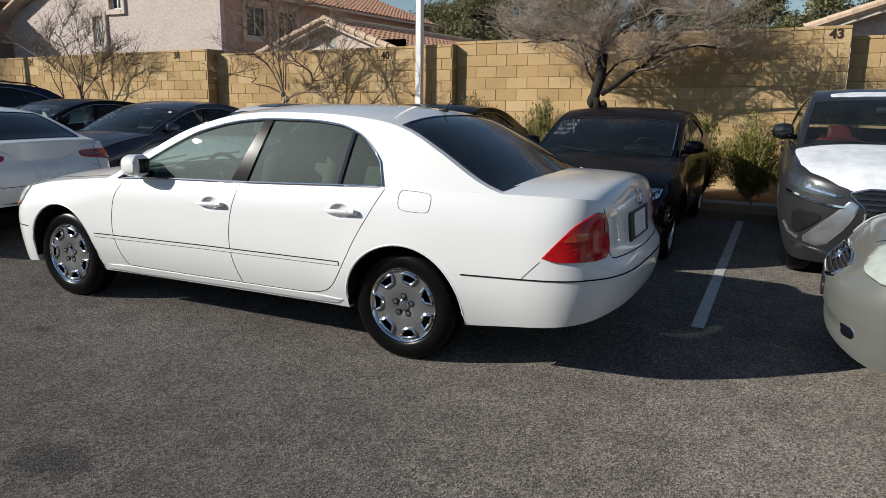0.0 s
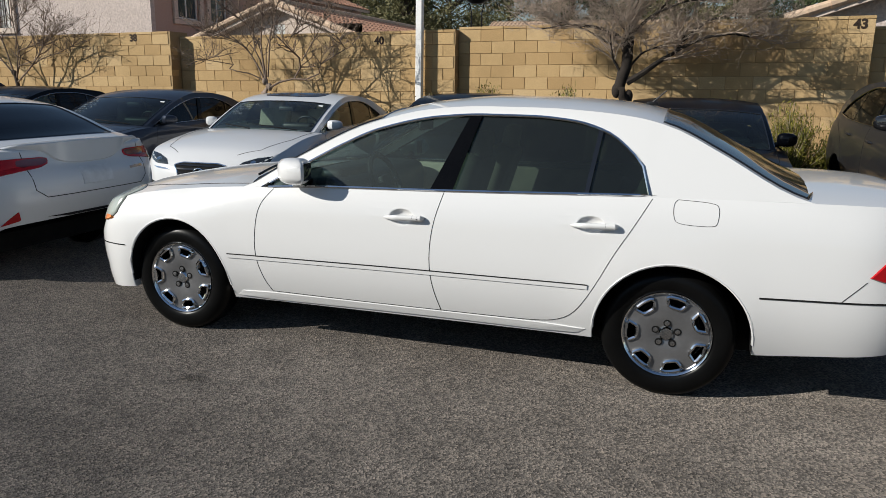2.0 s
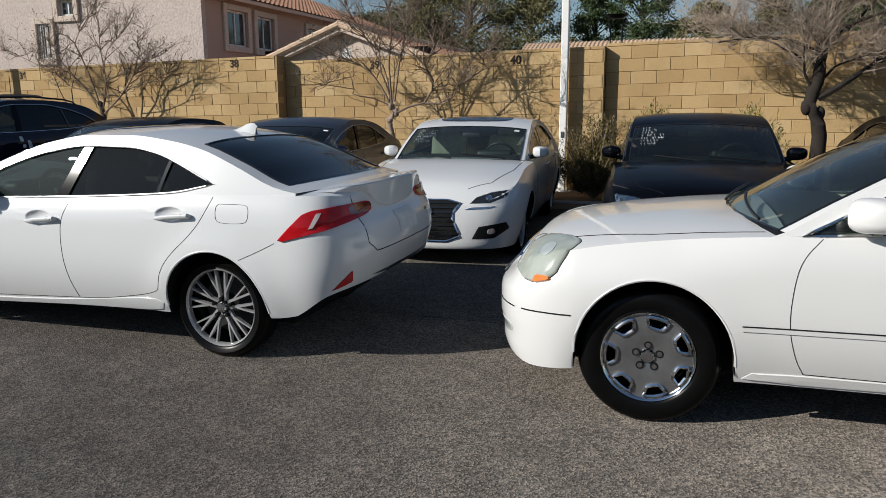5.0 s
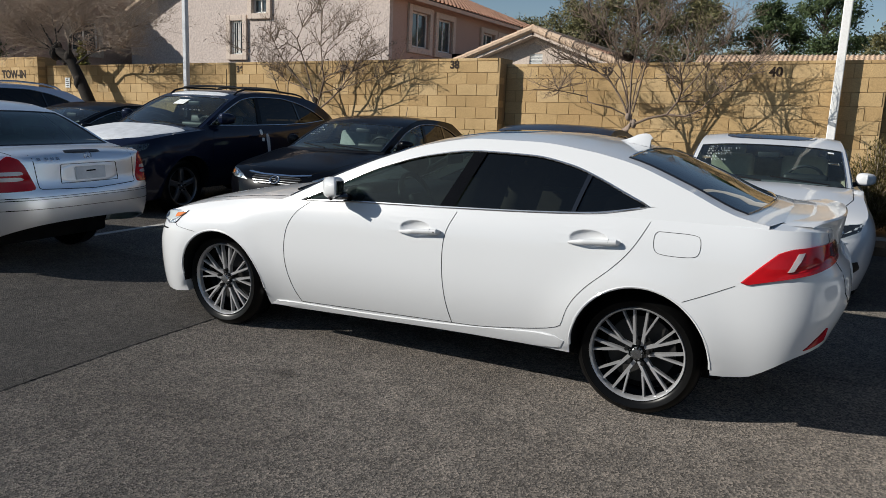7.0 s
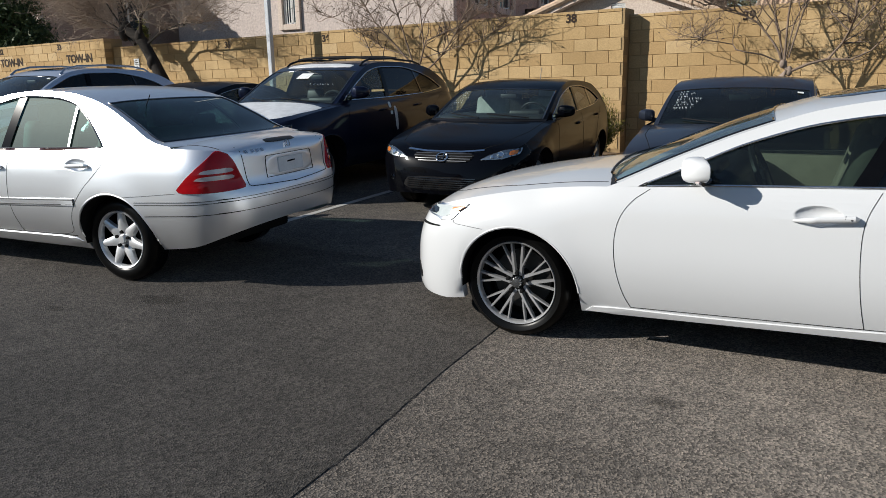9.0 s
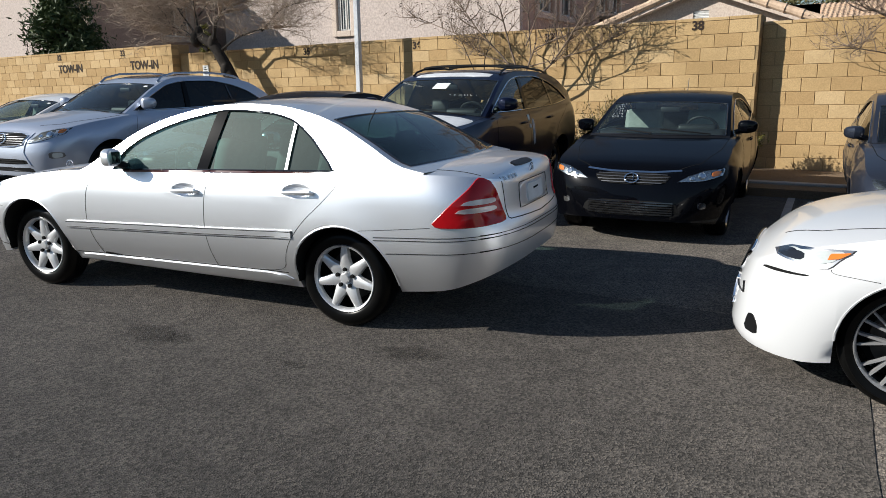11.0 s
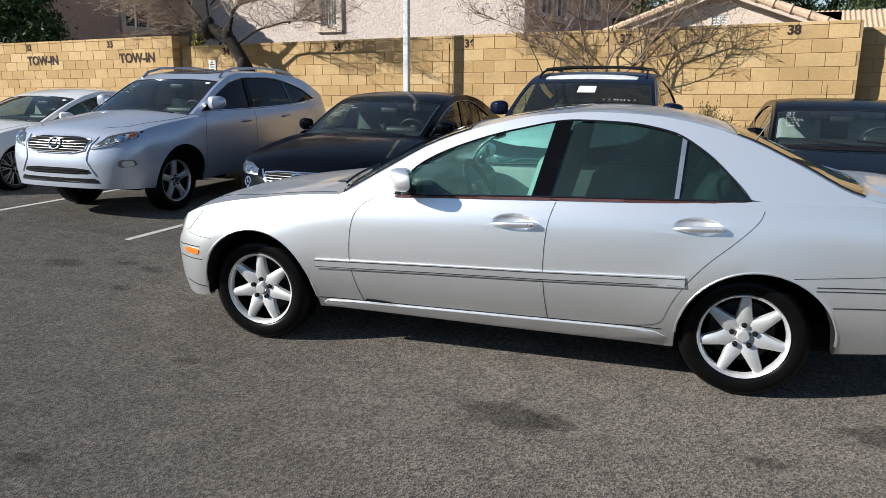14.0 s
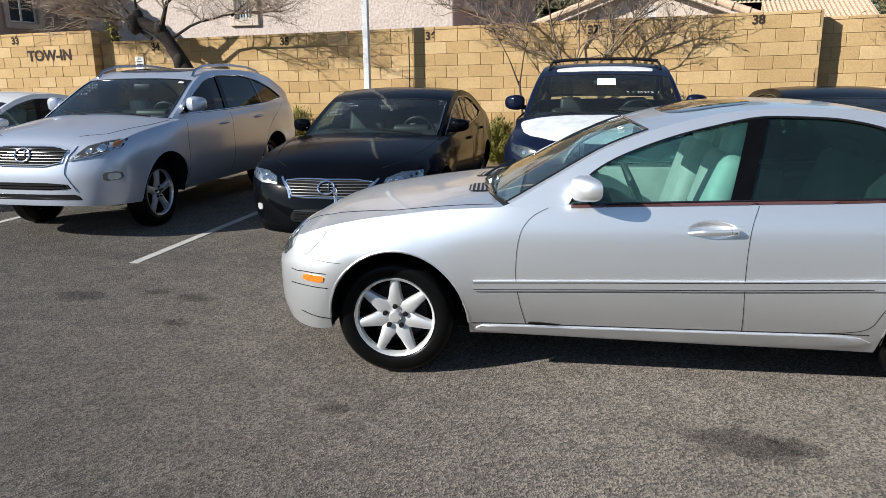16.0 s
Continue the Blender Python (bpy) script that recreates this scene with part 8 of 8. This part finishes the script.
wall_with_openings("wall_side", wing, "stucco_side_shade", (GX + GW, GY + 0.2, 0), (0, 1, 0), 11.8, lambda s: GE, [])
wall_with_openings("wall_side", wing, "stucco_side_shade", (GX - GW + 0.2, GY + 0.2, 0), (0, 1, 0), 11.8, lambda s: GE, [])
for sg in (-1, 1):
    tile_slope("roof", wing, "tile", (GX, GY - 0.35, GP), (GX, GY + 12, GP), (sg, 0, 0), GW + 0.45, (GP - GE) * (GW + 0.45) / GW)
    rake_tiles(wing, (GX, GY - 0.35, GP + 0.06), (GX + sg * (GW + 0.45), GY - 0.35, GE - 0.10))
bm = bmesh.new()
tube(bm, [(GX, GY - 0.4 + 0.45 * k, GP + 0.07) for k in range(28)], 0.10, 8)
part("ridge_cap", bm, M["tile_pale"], wing)

# long low roof farther off
far = empty("house", pose(0, 0, 0), "far single-storey house with long pale tile roof", "house", "houses")
wall_with_openings("wall_front", far, "stucco", (-14.4, 37.4, 0), (1, 0, 0), 9.4, lambda s: 3.2, [])
tile_slope("roof", far, "tile_pale", (-14.3, 40.2, 4.85), (-5.1, 40.2, 4.85), (0, -1, 0), 3.6, 1.45, 0.21, 0.30)
tile_slope("roof", far, "tile_pale", (-14.3, 40.2, 4.85), (-5.1, 40.2, 4.85), (0, 1, 0), 3.6, 1.45, 0.34, 0.42)

# house by the first stall
h4 = empty("house", pose(0, 0, 0), "pink stucco house with a tan rake by the wall's end", "house", "houses")
wall_with_openings("wall_front", h4, "stucco", (-0.5, 18.2, 0), (1, 0, 0), 9.4, lambda s: 3.0 + 1.55 * (1 - abs(s - 4.7) / 4.7), [])
wall_with_openings("wall_side", h4, "stucco_side_shade", (-0.5, 18.2, 0), (0, 1, 0), 10.0, lambda s: 3.0, [])
for sg in (-1, 1):
    tile_slope("roof", h4, "tile", (4.2, 17.8, 4.66), (4.2, 28, 4.66), (sg, 0, 0), 5.1, 1.70)
    rake_tiles(h4, (4.2, 17.8, 4.72), (4.2 + sg * 5.1, 17.8, 3.02))

# shaded house at the left end
h5 = empty("house", pose(0, 0, 0), "brown-shaded two-storey stucco house with tile roof", "house", "houses")
wall_with_openings("wall_side", h5, "stucco_side_shade", (-34.8, 16.2, 0), (0, 1, 0), 8.8, lambda s: 5.6, [(3.0, 4.2, 3.3, 4.5)])
house_window(h5, (-34.8, 16.2, 0), (0, 1, 0), 3.0, 4.2, 3.3, 4.5)
wall_with_openings("wall_front", h5, "stucco", (-48.6, 16.0, 0), (1, 0, 0), 13.8, lambda s: 5.6, [])
tile_slope("roof", h5, "tile", (-41.0, 15.5, 8.2), (-41.0, 25.4, 8.2), (1, 0, 0), 7.4, 2.75)
tile_slope("roof", h5, "tile", (-41.0, 15.5, 8.2), (-41.0, 25.4, 8.2), (-1, 0, 0), 7.4, 2.75)


# ---- green trees behind ----
def leafy_tree(name, x, y, h, crown_r, seed, mat, label, z0=0.25, clumps=60, leaves=90, size=0.22, cone=False):
    rng = random.Random(seed)
    root = empty(name, pose(x, y, 0), label, "tree", "green trees")
    bm = bmesh.new()
    tube(bm, [(0, 0, 0), (0.1, 0, h * 0.4), (0, 0.1, h * 0.92)], 0.03 * h, 8, False, 0.05)
    V, F = [], []
    for c in range(clumps):
        t = rng.uniform(z0, 1.0)
        rad = crown_r * ((1.05 - t) if cone else math.sin(math.pi * min(1, 0.18 + 0.80 * (t - z0) / (1 - z0))) ** 0.7)
        a, q = rng.uniform(0, 2 * math.pi), rng.uniform(0.35, 1.0) ** 0.6
        ctr = Vector((math.cos(a) * rad * q, math.sin(a) * rad * q, h * t))
        tube(bm, [(0, 0, h * t * 0.86), ctr * 0.6 + Vector((0, 0, h * t * 0.37)), ctr], 0.05, 4, False, 0.012)
        cs = crown_r * rng.uniform(0.16, 0.30)
        for k in range(leaves):
            p = ctr + Vector((rng.gauss(0, 1), rng.gauss(0, 1), rng.gauss(0, 0.6))) * cs * 0.6
            u = Vector((rng.gauss(0, 1), rng.gauss(0, 1), rng.gauss(0, 1))).normalized()
            v = u.cross(Vector((rng.gauss(0, 1), rng.gauss(0, 1), rng.gauss(0, 1)))).normalized()
            l, b = size * rng.uniform(0.5, 1.1), size * rng.uniform(0.15, 0.35)
            n = len(V)
            V += [p - u * l, p + v * b, p + u * l, p - v * b]
            F.append((n, n + 1, n + 2, n + 3))
    part("trunk", bm, M["bark"], root)
    me = bpy.data.meshes.new("crown")
    me.from_pydata(V, [], F)
    me.materials.append(M[mat])
    ob = new("crown", me)
    ob.parent = root
    return root


for i, (x, y, h, r, mt) in enumerate(((-25.5, 52, 9.6, 3.4, "olive_leaf"), (-20.5, 50, 10.2, 3.6, "olive_leaf"), (-16.5, 51, 9.0, 3.0, "olive_leaf"), (-30.5, 55, 8.6, 3.2, "olive_leaf"), (-22.5, 47, 7.6, 2.6, "olive_leaf"),
                                      (-12.6, 54, 9.4, 2.3, "pine_leaf"), (-9.4, 54, 10.6, 2.6, "pine_leaf"), (-5.0, 50, 7.6, 2.4, "olive_leaf"), (-1.6, 48, 7.4, 2.6, "olive_leaf"), (2.2, 50, 8.0, 2.8, "pine_leaf"), (5.5, 52, 8.4, 3.0, "olive_leaf"))):
    leafy_tree("tree", x, y, h, r, 100 + i, mt, "dense dark green tree rising beyond the houses" if mt == "pine_leaf" else "olive green tree rising beyond the houses", 0.22, 90, 210, 0.16)
leafy_tree("tree", -33.9, 14.6, 5.6, 1.75, 77, "pine_leaf", "dark green conical evergreen beside the shaded house", 0.08, 170, 150, 0.12, True)
leafy_tree("tree", -26.72, 14.0, 3.1, 0.32, 78, "shrub_leaf", "small green columnar evergreen behind the wall", 0.2, 40, 90, 0.06, True)

# patio lamp showing above the wall, and a small notice
lamp = empty("patio_heater", pose(-6.42, 13.3, 0.1), "black bowl on thin legs showing over the wall", "heater")
bm = bmesh.new()
revolve(bm, [(0.0, 0.02), (0.10, 0.0), (0.19, 0.05), (0.20, 0.06), (0.0, 0.07)], 20, Matrix.Translation((0, 0, 2.88)) @ Matrix.Rotation(radians(90), 4, "X"))
part("bowl", bm, M["black_trim"], lamp)
for sx in (-1, 1):
    bm = bmesh.new()
    tube(bm, [(sx * 0.10, 0, 0), (sx * 0.10, 0, 2.71), (sx * 0.14, 0, 2.88)], 0.012, 5)
    part("leg", bm, M["black_trim"], lamp)
notice = empty("notice", pose(-24.58, 12.045, 1.82), "small white printed notice fixed to the block wall", "sign")
bm = bmesh.new()
box(bm, (0.19, 0.012, 0.25), (0, 0, 0), 0.004)
part("board", bm, M["paper"], notice, "", False)
for k, w in enumerate((0.06, 0.12, 0.14, 0.09)):
    bm = bmesh.new()
    box(bm, (w, 0.004, 0.016), (0, -0.008, 0.08 - 0.05 * k))
    part("print_bar", bm, M["ink"], notice, "", False)

# ---- block wall, in sections that step back one after another ----
COURSE, BLOCK = 0.2032, 0.4064
SLOPE = 0.0165          # the lot falls towards +x against the level courses


def wall_section(name, x0, x1, y, top_mid, label, phase=0, near=True):
    """Front face at y, from x0 to x1; top_mid: height of the top at the middle."""
    xm = (x0 + x1) / 2
    wall = empty(name, pose(0, 0, 0), label, "wall", "", "structure")
    shear = lambda x, z: z + SLOPE * (x - xm)
    bm = bmesh.new()
    vs = [bm.verts.new((x, yy, z)) for x in (x0 + 0.004, x1 - 0.004) for yy in (y + 0.008, y + 0.52) for z in (-0.2, shear(x, top_mid) - 0.006)]
    for q in ((0, 1, 3, 2), (4, 6, 7, 5), (0, 4, 5, 1), (2, 3, 7, 6), (1, 5, 7, 3), (0, 2, 6, 4)):
        bm.faces.new([vs[i] for i in q])
    part("mortar_core", bm, M["mortar"], wall, "", False)
    meshes = {}
    CAP = 0.055
    n_cap = int((x1 - x0) / BLOCK) + 1
    for k in range(n_cap):
        a, b = x0 + k * BLOCK, min(x0 + (k + 1) * BLOCK, x1)
        w = round(b - a, 3)
        if w < 0.05:
            continue
        if ("cap", w) not in meshes:
            bm = bmesh.new()
            box(bm, (w - 0.008, 0.212, CAP - 0.008), (0, 0, 0), 0.004, None, 1)
            meshes[("cap", w)] = mesh_of("cap_block", bm, M["block"], False)
        ob = new("cap_block", meshes[("cap", w)])
        ob.parent = wall
        ob.matrix_basis = Matrix.Translation(((a + b) / 2, y + 0.1025, shear((a + b) / 2, top_mid - CAP / 2))) @ Matrix.Rotation(-math.atan(SLOPE), 4, "Y")
    rows = int(top_mid / COURSE) + 1
    for r in range(rows):
        z = top_mid - CAP - COURSE * (r + 0.5)
        if z < 0.06:
            break
        x = x0 - (BLOCK / 2 if (r + phase) % 2 else 0)
        while x < x1 - 0.02:
            a, b = max(x, x0), min(x + BLOCK, x1)
            w = round(b - a, 3)
            if w > 0.05:
                if w not in meshes:
                    bm = bmesh.new()
                    box(bm, (w - 0.007, 0.205, COURSE - 0.007), (0, 0, 0), 0.004, None, 1)
                    meshes[w] = mesh_of("block", bm, M["block"], False)
                ob = new("block", meshes[w])
                ob.parent = wall
                rng = random.Random(int(a * 1000) * 31 + r)
                ob.matrix_basis = Matrix.Translation(((a + b) / 2, y + 0.1025 + rng.uniform(-0.002, 0.002), shear((a + b) / 2, z))) @ Matrix.Rotation(-math.atan(SLOPE), 4, "Y")
            x += BLOCK
    return wall


def control_joint(x, y, z0, z1):
    """A tooled vertical joint filled with dark sealant."""
    bm = bmesh.new()
    box(bm, (0.016, 0.012, z1 - z0), (x, y + 0.002, (z0 + z1) / 2), 0.003, None, 1)
    return tagged(new("trim", mesh_of("trim", bm, M["gap"], False)), "dark sealant joint in the block wall", "trim", kind="structure")


def sign(text, x, z, y, size, sx=1.0):
    cu = bpy.data.curves.new("stencil", "FONT")
    cu.body, cu.size, cu.align_x, cu.align_y, cu.extrude, cu.offset = text, size, "CENTER", "CENTER", 0.001, size * 0.035
    ob = new("stencil_sign", cu)
    ob.matrix_world = pose(x, y - 0.006, z, 90, 0, 0) @ Matrix.Rotation(math.atan(SLOPE), 4, "Z") @ Matrix.Diagonal((sx, 1, 1, 1))
    cu.materials.append(M["ink"])
    return tagged(ob, "dark brown stencilled " + ("stall number" if text.isdigit() else "words") + " on the block wall", "sign", "wall stencils")


Y1, Y2, Y3, Y4, Y0 = 12.06, 12.34, 12.52, 12.72, 11.82
wall_section("wall_1", -25.45, -12.40, Y1, 2.352, "tan concrete block wall with stall numbers", 0)
wall_section("wall_2", -12.40, -6.48, Y2, 2.415, "tan concrete block wall stepping back beside the post", 1)
wall_section("wall_3", -6.48, -0.02, Y3, 2.565, "tan concrete block wall shaded by a tree", 0)
wall_section("wall_4", -0.02, 9.0, Y4, 2.55, "tan concrete block wall at the end of the row", 1)
wall_section("wall_5", -37.0, -25.45, Y0, 2.36, "tan concrete block wall with tow warnings", 0)
control_joint(-19.02, Y1, 0.1, 2.21)
for text, x, z, y in (("34", -24.2, 2.12, Y1), ("35", -21.43, 2.165, Y1), ("36", -18.62, 2.20, Y1), ("37", -15.83, 2.235, Y1), ("38", -13.32, 2.325, Y1),
                      ("39", -10.55, 2.25, Y2), ("40", -7.95, 2.27, Y2), ("43", -0.22, 2.49, Y3), ("33", -27.3, 2.285, Y0), ("32", -30.0, 2.24, Y0)):
    sign(text, x, z, y, 0.19)
for x, z in ((-26.5, 1.985), (-29.55, 1.94)):
    sign("TOW-IN", x, z, Y0, 0.28, 1.0)
